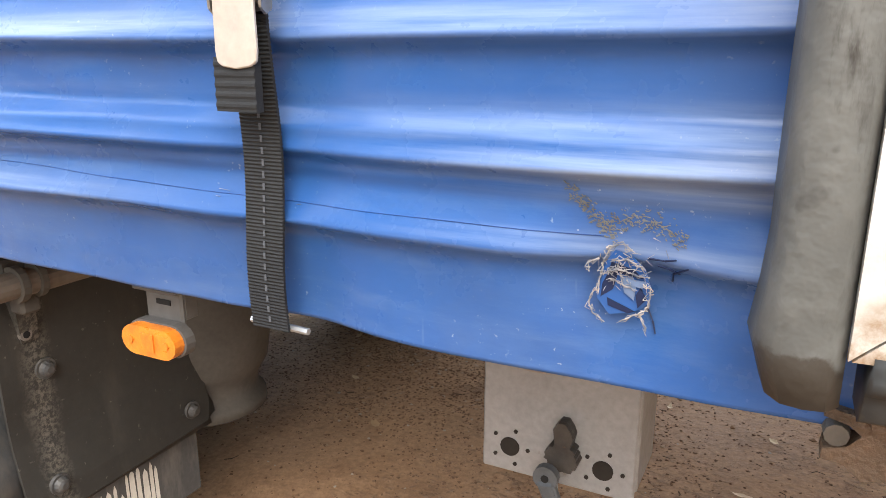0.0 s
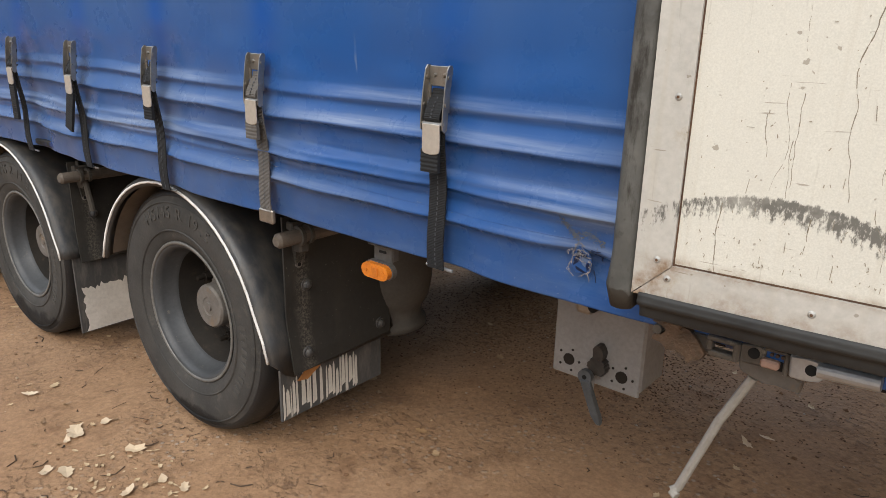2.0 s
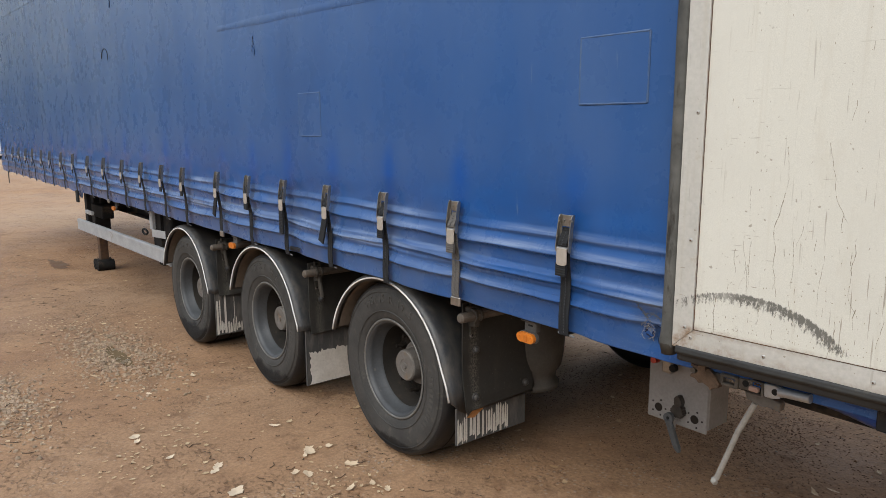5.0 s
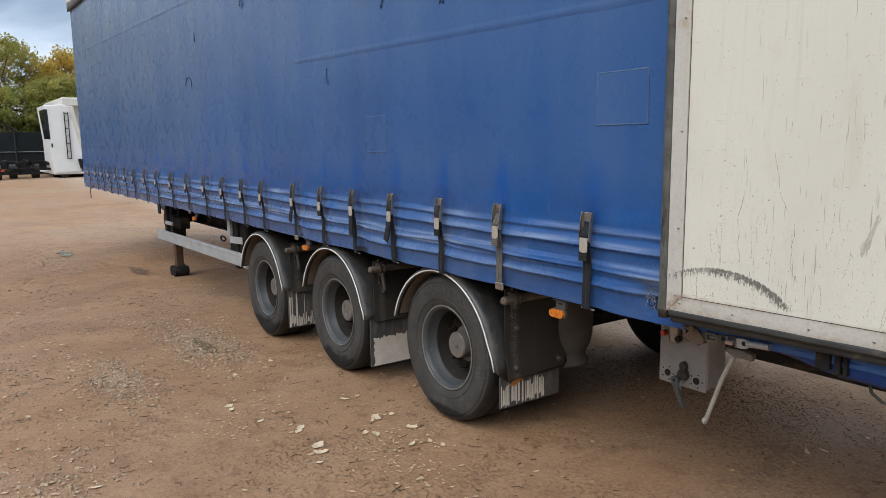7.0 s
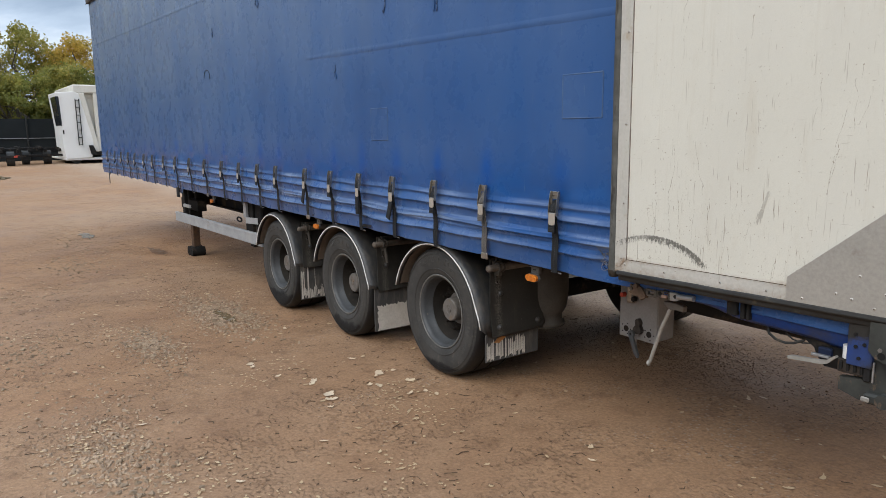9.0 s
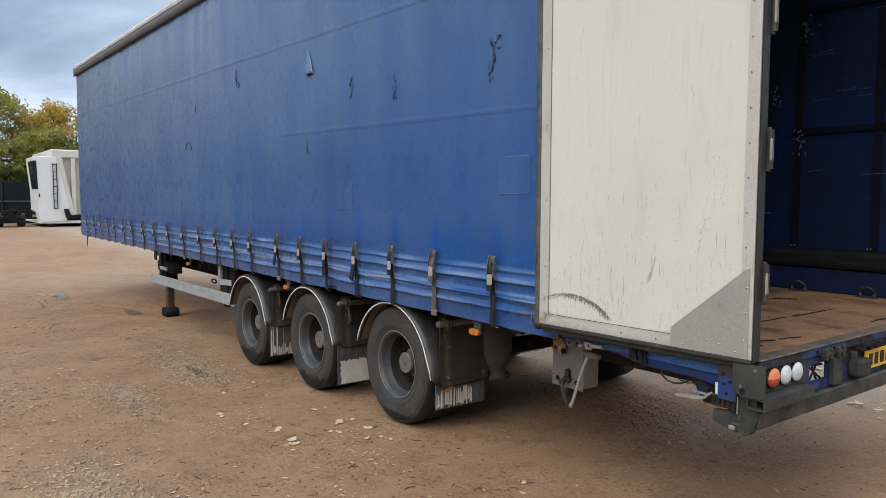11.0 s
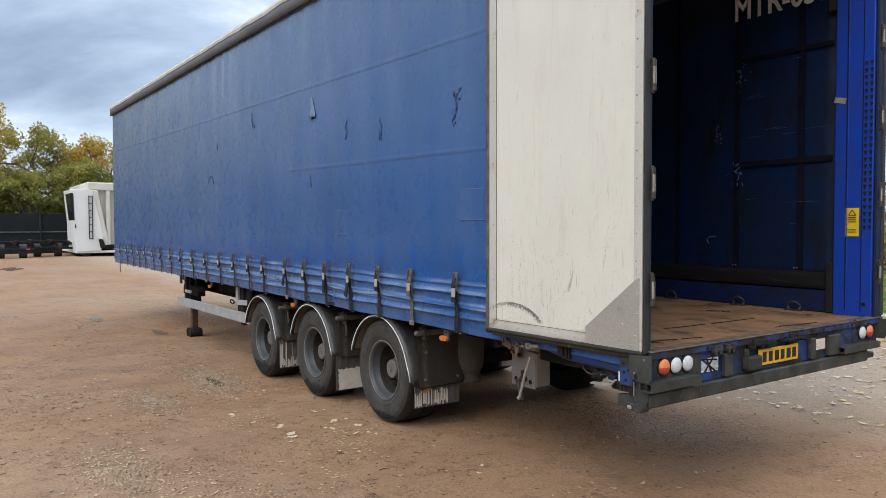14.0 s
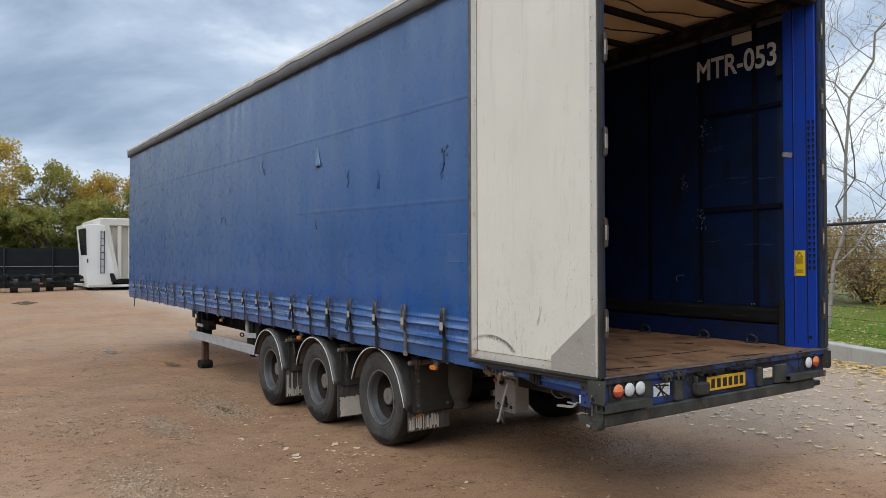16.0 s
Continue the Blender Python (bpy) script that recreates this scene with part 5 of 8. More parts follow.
# the frayed hole beside the door: dark gap, blue shreds, pale torn rim
rnd = random.Random(12)
RIM = ((-1.236, 0.994), (-1.243, 0.984), (-1.245, 0.970), (-1.248, 0.956), (-1.238, 0.944), (-1.220, 0.948), (-1.210, 0.956), (-1.209, 0.969), (-1.214, 0.982), (-1.224, 0.991))
deep = min(curtain_y(px, pz) for px, pz in RIM)
hole = weathered(part("frayed_hole", prism_y(RIM, deep - 0.0015, deep), M_CURTAIN, trailer, "ragged hole with pale torn fibres"))
for q, outline in enumerate((((-1.245, 0.957), (-1.236, 0.964), (-1.233, 0.977), (-1.238, 0.981), (-1.244, 0.968)), ((-1.240, 0.957), (-1.219, 0.949), (-1.224, 0.947), (-1.239, 0.951)),
                             ((-1.238, 0.985), (-1.222, 0.981), (-1.214, 0.975), (-1.226, 0.976), (-1.240, 0.979)), ((-1.216, 0.968), (-1.211, 0.960), (-1.217, 0.952), (-1.219, 0.962)))):
    part("gap", prism_y(outline, deep - 0.0022 - 0.0003 * q, deep - 0.0012), M_SEAM, hole, "dark gap behind the torn sheet")
for q, outline in enumerate((((-1.231, 0.974), (-1.222, 0.976), (-1.219, 0.969), (-1.220, 0.958), (-1.227, 0.963)), ((-1.229, 0.970), (-1.214, 0.968), (-1.212, 0.973), (-1.226, 0.974)))):
    part("shred", prism_y(outline, deep - 0.0038 - 0.0005 * q, deep - 0.0024), M_GLUE, hole)
STRANDS = (((-1.236, 1.0), (-1.243, 0.988), (-1.245, 0.976), (-1.247, 0.957)), ((-1.247, 0.966), (-1.253, 0.953), (-1.249, 0.945), (-1.238, 0.937)),
           ((-1.216, 0.948), (-1.209, 0.956), (-1.208, 0.969), (-1.215, 0.973)), ((-1.242, 0.996), (-1.231, 1.001), (-1.221, 0.994)),
           ((-1.238, 0.986), (-1.227, 0.990), (-1.217, 0.985), (-1.211, 0.982)), ((-1.244, 0.976), (-1.233, 0.981), (-1.223, 0.979), (-1.206, 0.977)),
           ((-1.239, 0.973), (-1.229, 0.970), (-1.217, 0.966)), ((-1.254, 0.977), (-1.255, 0.983), (-1.245, 0.989)), ((-1.230, 0.940), (-1.216, 0.949), (-1.207, 0.932)))
bm = bmesh.new()
for line in STRANDS:
    for copy in range(3):
        wide = 0.0 if copy == 0 else 0.0016
        pts = []
        for (ax, az), (bx, bz) in zip(line, line[1:]):
            for k in range(5):
                t = k / 5
                pts.append((ax + (bx - ax) * t + rnd.gauss(0, 0.0005 + wide * 0.6), deep - 0.0045 - 0.003 * rnd.random(), az + (bz - az) * t + rnd.gauss(0, 0.0005 + wide * 0.6)))
        thick = (0.0007, 0.0004, 0.0003)[copy]
        for p, q in zip(pts, pts[1:]):
            rod(bm, p, q, thick * rnd.uniform(0.5, 1.0), thick * rnd.uniform(0.5, 1.0), seg=4)
for k in range(70):
    x, z = rnd.gauss(-1.229, 0.009), rnd.gauss(0.984, 0.008)
    a, ln = rnd.gauss(-0.3, 0.8), rnd.uniform(0.002, 0.008)
    rod(bm, (x, deep - 0.004, z), (x + ln * math.cos(a), deep - 0.006 - 0.003 * rnd.random(), z + ln * math.sin(a)), rnd.uniform(0.0002, 0.0006), 0.0002, seg=3)
tagged(part("torn_fibre", bm, M_FIBRE, hole), kind="stuff")
bm = bmesh.new()
for line in (((-1.212, 0.991), (-1.200, 0.991), (-1.192, 0.993)), ((-1.196, 0.972), (-1.195, 0.979), (-1.183, 0.988)), ((-1.205, 0.986), (-1.197, 0.984), (-1.190, 0.980)), ((-1.214, 0.949), (-1.208, 0.938), (-1.205, 0.929))):
    for (ax, az), (bx, bz) in zip(line, line[1:]):
        rod(bm, (ax, curtain_y(ax, az) - 0.003, az), (bx, curtain_y(bx, bz) - 0.003, bz), 0.0009, 0.0006, seg=4)
part("dark_thread", bm, M_SEAM, hole)
bm = bmesh.new()
for k in range(420):
    t = rnd.random()
    if rnd.random() < 0.5:
        x, z = -1.272 + 0.034 * t + rnd.gauss(0, 0.003), 1.040 - 0.036 * t + rnd.gauss(0, 0.003)
    else:
        x, z = -1.245 + 0.058 * t + rnd.gauss(0, 0.003), 1.012 - 0.007 * t + 0.010 * math.sin(t * 3.1) + rnd.gauss(0, 0.004)
    y = curtain_y(x, z)
    w = rnd.uniform(0.0002, 0.0007)
    a = rnd.gauss(-0.3, 0.5)
    box(bm, -1.8 * w, 1.8 * w, -0.0012, 0.0008, -w * 0.5, w * 0.5, m=Matrix.Translation((x, y, z)) @ Matrix.Rotation(-a, 4, "Y"))
tagged(part("abrasion", bm, M_RUBBER, hole), kind="stuff")


# open rear door folded back along the side
DOOR_TOP = 3.66
door_m = Matrix.Translation((0.0, -0.006, 0.0)) @ Matrix.Rotation(math.atan2(0.075, 1.08), 4, "Z")


def door_box(u0, u1, d0, d1, z0, z1, bevel=0.002, seg=1):
    """u runs along the leaf from its free edge at -1.08 to the hinge at 0; d is how far a face stands out."""
    return slab(u0, u1, -d1, -d0, z0, z1, bevel, seg, door_m)


door = part("door", door_box(-1.088, 0.0, -0.022, 0.018, 0.985, DOOR_TOP), M_DOOR, trailer, "scratched cream rear door folded back against the side")
for outline in (((-1.092, 0.975), (-1.036, 1.028), (-1.036, DOOR_TOP), (-1.092, DOOR_TOP)), ((-0.045, 0.975), (0.004, 0.975), (0.004, DOOR_TOP), (-0.045, DOOR_TOP)),
                ((-1.090, 0.975), (-0.047, 0.975), (-0.047, 1.028), (-1.034, 1.028))):
    part("door_frame", moved(prism_y(outline, -0.024, -0.018), door_m), M_FRAME, door, "oxidised aluminium edge strip")
# bulging rubber seal along the free edge and the foot
bm = bmesh.new()
prev = None
prof = [(0.0, 0.017), (-0.008, 0.026), (-0.020, 0.0275), (-0.032, 0.024), (-0.040, 0.012), (-0.043, -0.018), (-0.03, -0.024), (0.0, -0.022)]
for z in [float(v) for v in np.linspace(0.945, DOOR_TOP, 90)]:
    flare = 1 + 0.22 * ease((1.04 - z) / 0.10) - 0.30 * ease((0.962 - z) / 0.02) + 0.05 * wob(z * 7, 2.0)
    ring = [bm.verts.new((-1.092 + u * flare, -d, z)) for u, d in prof]
    if prev:
        for k in range(len(prof)):
            bm.faces.new((prev[k], prev[(k + 1) % len(prof)], ring[(k + 1) % len(prof)], ring[k]))
    else:
        bm.faces.new(ring)
    prev = ring
bm.faces.new(prev)
moved(bm, door_m)
part("side_seal", bm, M_SEAL, door, "weathered grey rubber seal", True)
bm = bmesh.new()
prev = None
prof = [(0.980, 0.018), (0.978, 0.0255), (0.974, 0.0300), (0.970, 0.0285), (0.967, 0.0305), (0.962, 0.0300), (0.957, 0.0250), (0.954, 0.0160), (0.946, 0.0130), (0.937, 0.0125), (0.932, 0.0040), (0.936, -0.020), (0.974, -0.022)]
for u in [float(v) for v in np.linspace(-1.08, 0.0, 90)]:
    ring = [bm.verts.new((u, -d - 0.002 * wob(u * 8, 3.0) - 0.0012 * wob(u * 30, z * 60, 5.0), z + 0.0015 * wob(u * 6, 8.0))) for z, d in prof]
    if prev:
        for k in range(len(prof)):
            bm.faces.new((prev[k], prev[(k + 1) % len(prof)], ring[(k + 1) % len(prof)], ring[k]))
    else:
        bm.faces.new(ring)
    prev = ring
bm.faces.new(prev)
moved(bm, door_m)
part("foot_seal", bm, M_RUBBER_DARK, door, "grimy black rubber seal", True)
bm = prism_y([(-0.347, 0.978), (-0.010, 0.978), (-0.010, 1.338), (-0.024, 1.334), (-0.347, 1.062)], -0.0275, -0.0245)
moved(bm, door_m)
plate = part("corner_plate", bm, M_PLATE, door, "triangular aluminium corner plate")


def rivets(spots, r, d, parent, material, name="rivet"):
    for u, z in spots:
        bm = bmesh.new()
        rod(bm, (u, -d, z), (u, -d - 0.003, z), r, r * 0.55, seg=10)
        moved(bm, door_m)
        riv = part(name, bm, material, parent)
        bm = bmesh.new()
        rod(bm, (u, -d - 0.0028, z), (u, -d - 0.0034, z), r * 0.38, seg=8)
        moved(bm, door_m)
        part("core", bm, M_RUST, riv)


rivets([(-1.058, 1.034)] + [(-1.054, z) for z in (1.270, 1.60, 1.97, 2.34, 2.71, 3.08, 3.40)] + [(-1.040, 1.008), (-0.845, 1.002), (-0.60, 1.000), (-0.42, 0.999)], 0.0055, 0.024, door, M_PLATE)
rivets([(-0.030, 1.42 + 0.135 * k) for k in range(16)], 0.0055, 0.024, door, M_PLATE)
rivets([(-0.02, 1.26), (-0.02, 1.16), (-0.03, 1.05), (-0.29, 0.995), (-0.18, 1.03), (-0.11, 1.10), (-0.13, 1.02), (-0.06, 1.0)], 0.0055, 0.0275, door, M_FRAME)
# black line between edge strip and panel
part("joint", door_box(-1.0358, -1.0335, 0.018, 0.0185, 1.028, DOOR_TOP, 0), M_RUST, door)
part("joint", door_box(-1.0335, -0.047, 0.018, 0.0187, 1.0285, 1.031, 0), M_RUST, door)
# scratches and drips
bm = bmesh.new()
rnd = random.Random(5)
for k in range(780):
    u, z = rnd.uniform(-1.02, -0.06), 1.05 + 2.5 * rnd.random() ** 2.4
    if u > -0.3 and z < 1.0 + (u + 0.335):
        continue
    kind = rnd.random()
    if kind < 0.10:
        w, h, a = rnd.uniform(0.0002, 0.0004), rnd.uniform(0.002, 0.010), rnd.gauss(0.06, 0.16)
    elif kind < 0.125:
        w, h, a = rnd.uniform(0.002, 0.010), rnd.uniform(0.00015, 0.00035), rnd.gauss(0.04, 0.15)
    else:
        w, h, a = rnd.uniform(0.0003, 0.0007), rnd.uniform(0.0004, 0.0026), rnd.gauss(0.08, 0.45)
    box(bm, -w, w, -0.0003, 0.0003, -h, h, m=Matrix.Translation((u, -0.0186 - 0.0005 * rnd.random(), z)) @ Matrix.Rotation(a, 4, "Y"))
moved(bm, door_m)
tagged(part("scratch", bm, M_SCRATCH, door, "dark scratches"), kind="stuff")
bm = bmesh.new()
drips = [(-0.907, 1.42, 0.085, -0.02), (-0.916, 1.297, 0.14, 0.0), (-0.898, 1.285, 0.12, 0.05), (-0.825, 1.41, 0.255, 0.10), (-0.778, 1.334, 0.06, 0.0), (-0.797, 1.302, 0.12, -0.04), (-0.727, 1.27, 0.155, -0.09), (-0.664, 1.317, 0.18, 0.05),
         (-0.735, 1.53, 0.18, 0.03), (-0.827, 1.518, 0.10, 0.08), (-0.212, 1.526, 0.175, 0.09), (-0.195, 1.639, 0.13, 0.25)]
for k in range(46):
    z = 1.12 + 1.5 * rnd.random() ** 2.2
    drips.append((rnd.uniform(-0.98, -0.10), z, rnd.uniform(0.03, 0.13), rnd.gauss(0.03, 0.05)))
for u0, z0, ln, slant in drips:
    if u0 > -0.36 and z0 - ln < 1.03 + (u0 + 0.36):
        continue
    steps = max(6, int(ln / 0.006))
    u, z, sway = u0, z0, 0.0
    wide = rnd.uniform(0.0004, 0.0008)
    for j in range(steps):
        sway = 0.75 * sway + rnd.gauss(0, 0.0008)
        nu, nz = u - slant * ln / steps + sway, z - ln / steps
        if rnd.random() < 0.93:
            rod(bm, (u, -0.0180, z), (nu, -0.0180, nz), wide * (0.4 + 0.9 * rnd.random()) * (1.0 - 0.5 * j / steps), seg=5, caps=False)
        u, z = nu, nz
moved(bm, door_m)
tagged(part("dried_drip", bm, M_DRIP, door, "thin dark dried drips"), kind="stuff")
# a dark smear rubbed on the middle of the panel, and a knot of fine strokes at the top
bm = bmesh.new()
for k in range(150):
    t = rnd.random()
    u, z = -0.472 + 0.036 * t + rnd.gauss(0, 0.0045 * (1.2 - 0.8 * t)), 1.240 + 0.115 * t
    w = rnd.uniform(0.0004, 0.0011)
    box(bm, -w, w, -0.0003, 0.0003, -w * 9, w * 9, m=Matrix.Translation((u, -0.0184 - 0.0004 * rnd.random(), z)) @ Matrix.Rotation(rnd.gauss(0.28, 0.08), 4, "Y"))
moved(bm, door_m)
tagged(part("smear", bm, M_SMEAR, door, "grey rubbed smear"), kind="stuff")

# hinge side: blue post strip, hinges, locking rods
for x0, x1, y0, y1, name in ((-0.34, 0.0, 0.020, 0.050, "rear_post"), (-0.28, -0.019, WIDE - 0.10, WIDE - 0.015, "rear_post")):
    post = part(name, slab(x0, x1, y0, y1, 0.935, 3.70, 0.008, 2), M_BLUE if y0 > 1 else M_NAVY, trailer, "blue steel rear corner post")
    if y0 > 1:
        yi = y0
        for u in (-0.196, -0.091):
            part("post_groove", slab(u - 0.003, u + 0.003, yi - 0.0025, yi - 0.0005, 1.0, 3.62, 0), M_BLACK, post)
        part("post_rib", slab(-0.190, -0.183, yi - 0.008, yi, 1.0, 3.62, 0.003), M_BLUE, post)
        for j in range(25):
            for u in (-0.071, -0.036):
                z = 1.575 + 0.0465 * j
                bm = slab(u - 0.009, u + 0.009, yi - 0.004, yi - 0.001, z, z + 0.018, 0)
                box(bm, u - 0.004, u + 0.004, yi - 0.004, yi - 0.001, z - 0.012, z)
                part("slot", bm, M_BLACK, post)
        st = part("warning_sticker", slab(-0.194, -0.106, yi - 0.004, yi - 0.001, 1.518, 1.715, 0), M_STICKER, post, "yellow warning sticker with a black triangle")
        bm = bmesh.new()
        tri = [(-0.150, 1.702), (-0.174, 1.664), (-0.126, 1.664)]
        for a, b in zip(tri, tri[1:] + tri[:1]):
            rod(bm, (a[0], yi - 0.005, a[1]), (b[0], yi - 0.005, b[1]), 0.0028, seg=5)
        part("warning_triangle", bm, M_INK, st)
        for z in (1.645, 1.63, 1.615, 1.56, 1.545):
            part("print_bar", slab(-0.180, -0.125, yi - 0.006, yi - 0.004, z, z + 0.006, 0), M_INK, st)
        part("torn_label", slab(-0.040, 0.040, yi - 0.004, yi - 0.001, -0.019, 0.019, 0, m=Matrix.Translation((-0.243, 0, 2.468)) @ Matrix.Rotation(0.22, 4, "Y")), M_FIBRE, post)
        rod(bm := bmesh.new(), (-0.071, yi - 0.003, 1.051), (-0.071, yi + 0.0, 1.051), 0.014)
        part("bolt_hole", bm, M_BLACK, post)
part("gable", slab(-0.10, 0.0, 0.10, WIDE - 0.10, 3.60, 3.72, 0.008), M_CHASSIS, trailer)
# the other door leaf, folded back along the far side, seen edge on
leaf = part("door", slab(-1.10, -0.03, WIDE + 0.02, WIDE + 0.06, 0.985, DOOR_TOP, 0.003), M_DOOR, trailer, "cream rear door folded back along the far side")
part("side_seal", slab(-0.017, 0.012, WIDE - 0.098, WIDE - 0.016, 0.96, DOOR_TOP, 0.008), M_NAVY, leaf)
part("edge_strip", slab(-0.012, 0.020, WIDE - 0.052, WIDE - 0.012, 0.98, DOOR_TOP, 0.006), M_RUBBER_DARK, leaf)
for side, yh in (("near", 0.028), ("far", WIDE - 0.084)):
    owner = door if side == "near" else leaf
    for z in (1.278, 1.80, 2.322, 2.861, 3.388):
        bm = bmesh.new()
        rod(bm, (0.022, yh, z - 0.075), (0.022, yh, z + 0.075), 0.013, seg=10)
        box(bm, -0.01, 0.022, yh - 0.012, yh + 0.012, z - 0.085, z - 0.045, 0.002)
        box(bm, -0.01, 0.022, yh - 0.012, yh + 0.012, z + 0.045, z + 0.085, 0.002)
        part("hinge", bm, M_GREASY, owner, "greasy dark hinge")
        part("hinge_sleeve", slab(0.014, 0.034, yh - 0.011, yh + 0.011, z - 0.046, z + 0.046, 0.006, 2), M_STAY, owner, "bare metal hinge sleeve")
part("hinge_gap", slab(0.0045, 0.014, -0.022, 0.016, 0.965, 3.66, 0.003), M_RUBBER_DARK, door)

# rear sill, lamps, plate and under-run bar
sill = part("rear_sill", slab(-0.17, -0.032, 0.02, WIDE - 0.02, 0.900, 0.9135, 0.004), M_BLUEWORN, trailer, "battered blue steel rear sill")
part("sill_face", slab(-0.043, 0.02, 0.02, WIDE - 0.02, 0.928, 0.964, 0.005), M_BLUEWORN, sill)
part("sill_lip", slab(-0.043, 0.0005, 0.02, WIDE - 0.02, 0.914, 0.9275, 0.002), M_BLUEWORN, sill)
part("sill_tread", slab(-0.043, 0.024, 0.02, WIDE - 0.02, 0.9645, 0.973, 0.003), M_TREAD, sill, "scuffed brown and grey top edge")
# face below the sill with two square openings
bm = bmesh.new()
for y0, y1, z0, z1 in ((0.02, 2.40, 0.888, 0.9135), (0.02, 0.456, 0.770, 0.888), (0.637, 1.61, 0.770, 0.888), (1.78, 2.40, 0.770, 0.888), (0.456, 0.637, 0.770, 0.806), (1.61, 1.78, 0.770, 0.813)):
    box(bm, -0.022, 0.0, y0, y1, z0, z1)
face = part("rear_face", bm, M_BLUEWORN, trailer, "battered blue steel rear face with two square openings")
for y0, y1, mat in ((0.066, 0.44, M_BUMPER), (2.06, 2.36, M_BLUEWORN)):
    part("lamp_panel", slab(-0.002, 0.003, y0, y1, 0.822, 0.926, 0.001), mat, face, "worn lamp panel")
for y0, y1 in ((0.630, 0.700), (0.840, 0.852), (1.51, 1.56), (1.72, 1.86)):
    part("face_post", slab(-0.002, 0.030, y0, y1, 0.776, 0.905, 0.006), M_BUMPER, face, "dark steel upright on the rear face")
rnd = random.Random(14)
for y0, y1 in ((0.86, 1.10), (1.17, 1.43)):
    bm = bmesh.new()
    y = y0
    while y < y1:
        w = rnd.uniform(0.015, 0.06)
        zc, h = rnd.uniform(0.915, 0.930), rnd.uniform(0.008, 0.022)
        box(bm, -0.002, rnd.uniform(0.028, 0.055), y, min(y + w, y1), zc - h, zc + h * 0.8, 0.003)
        y += w * rnd.uniform(0.7, 1.0) + 0.004
    rod(bm, (0.036, y0, 0.926), (0.036, y1, 0.924), 0.009, seg=8)
    part("greasy_catch", bm, M_CHASSIS, face, "greasy black locking catch")
for y, mat in ((0.55, M_BUMPER), (0.665, M_GREASY)):
    bm = bmesh.new()
    box(bm, 0.012, 0.045, y - 0.030, y - 0.012, 0.905, 0.955, 0.004)
    box(bm, 0.012, 0.045, y + 0.012, y + 0.030, 0.905, 0.955, 0.004)
    rod(bm, (0.032, y - 0.040, 0.932), (0.032, y + 0.040, 0.932), 0.011, seg=10)
    part("hinge_lug", bm, mat, face, "rusty hinge lug with a pin")
for y in (0.48, 0.90, 1.28, 1.66, 2.02, 2.12):
    bm = bmesh.new()
    rod(bm, (0.019, y, 0.946), (0.0215, y, 0.946), 0.011, seg=12)
    part("face_hole", bm, M_BLACK, face)
for y0, y1 in ((-0.034, -0.026), (WIDE - 0.080, WIDE - 0.072)):
    guard_plate = part("lamp_bracket", prism_y([(-0.067, 0.955), (0.066, 0.962), (0.068, 0.848), (0.056, 0.830), (-0.02, 0.826), (-0.048, 0.838), (-0.067, 0.86)], y0, y1), M_BUMPER, trailer, "scuffed blue-grey steel plate guarding the lamps")
    if y0 < 1:
        bm = bmesh.new()
        rod(bm, (-0.025, y0 - 0.0015, 0.848), (-0.025, y0 + 0.001, 0.848), 0.012, seg=14)
        part("bracket_hole", bm, M_BLACK, guard_plate)
        for bx, bz in ((-0.030, 0.868), (0.03, 0.94)):
            bm = bmesh.new()
            rod(bm, (bx, y0 - 0.006, bz), (bx, y0, bz), 0.007, seg=6)
            part("bolt", bm, M_HUB, guard_plate)
part("corner_gusset", slab(-0.142, -0.060, -0.018, 0.02, 0.79, 0.94, 0.003), M_BLUEWORN, trailer, "dark blue steel gusset with bolts")
for bx, bz in ((-0.115, 0.90), (-0.112, 0.858), (-0.085, 0.87), (-0.10, 0.82)):
    bm = bmesh.new()
    rod(bm, (bx, -0.023, bz), (bx, -0.018, bz), 0.0065, 0.0055, seg=8)
    part("gusset_bolt", bm, M_CHASSIS, trailer)
for y, half in ((0.132, True), (0.226, False), (0.320, False), (2.170, False), (2.270, True)):
    zc = 0.884
    bm = bmesh.new()
    rod(bm, (0.002, y, zc), (0.014, y, zc), 0.0445, 0.0435, seg=24)
    cup = part("tail_lamp", bm, M_RUBBER_DARK, trailer, "round tail lamp")
    def lens(a0, a1, mat, name):
        bm = bmesh.new()
        rr = ((0.0410, 0.012), (0.039, 0.020), (0.027, 0.027), (0.0, 0.030))
        k = 16
        rings = [[bm.verts.new((xo, y + r * math.cos(a0 + (a1 - a0) * i / k), zc + r * math.sin(a0 + (a1 - a0) * i / k))) for i in range(k + 1)] for r, xo in rr[:-1]]
        top = bm.verts.new((0.030, y, zc))
        for p, q in zip(rings, rings[1:]):
            for i in range(k):
                bm.faces.new((p[i], p[i + 1], q[i + 1], q[i]))
        for i in range(k):
            bm.faces.new((rings[-1][i], rings[-1][i + 1], top))
        part(name, bm, mat, cup, "", True)
    if half:
        lens(0, math.pi, M_ORANGELENS, "orange_lens")
        lens(math.pi, math.tau, M_REDLENS, "red_lens")
    else:
        lens(0, math.tau, M_WHITELENS, "white_lens")
num = part("number_plate", slab(0.012, 0.020, 0.955, 1.372, 0.797, 0.890, 0.003, m=None), M_PLATEYEL, trailer, "yellow number plate")
for k in range(6):
    y = 0.995 + 0.062 * k
    part("print_bar", slab(0.020, 0.0225, y, y + (0.036 if k not in (2, 4) else 0.040), 0.815, 0.872, 0), M_INK, num)
part("plate_lamp", slab(0.0, 0.06, 0.815, 0.935, 0.790, 0.868, 0.012, 2), M_RUBBER_DARK, trailer, "black number plate lamp")
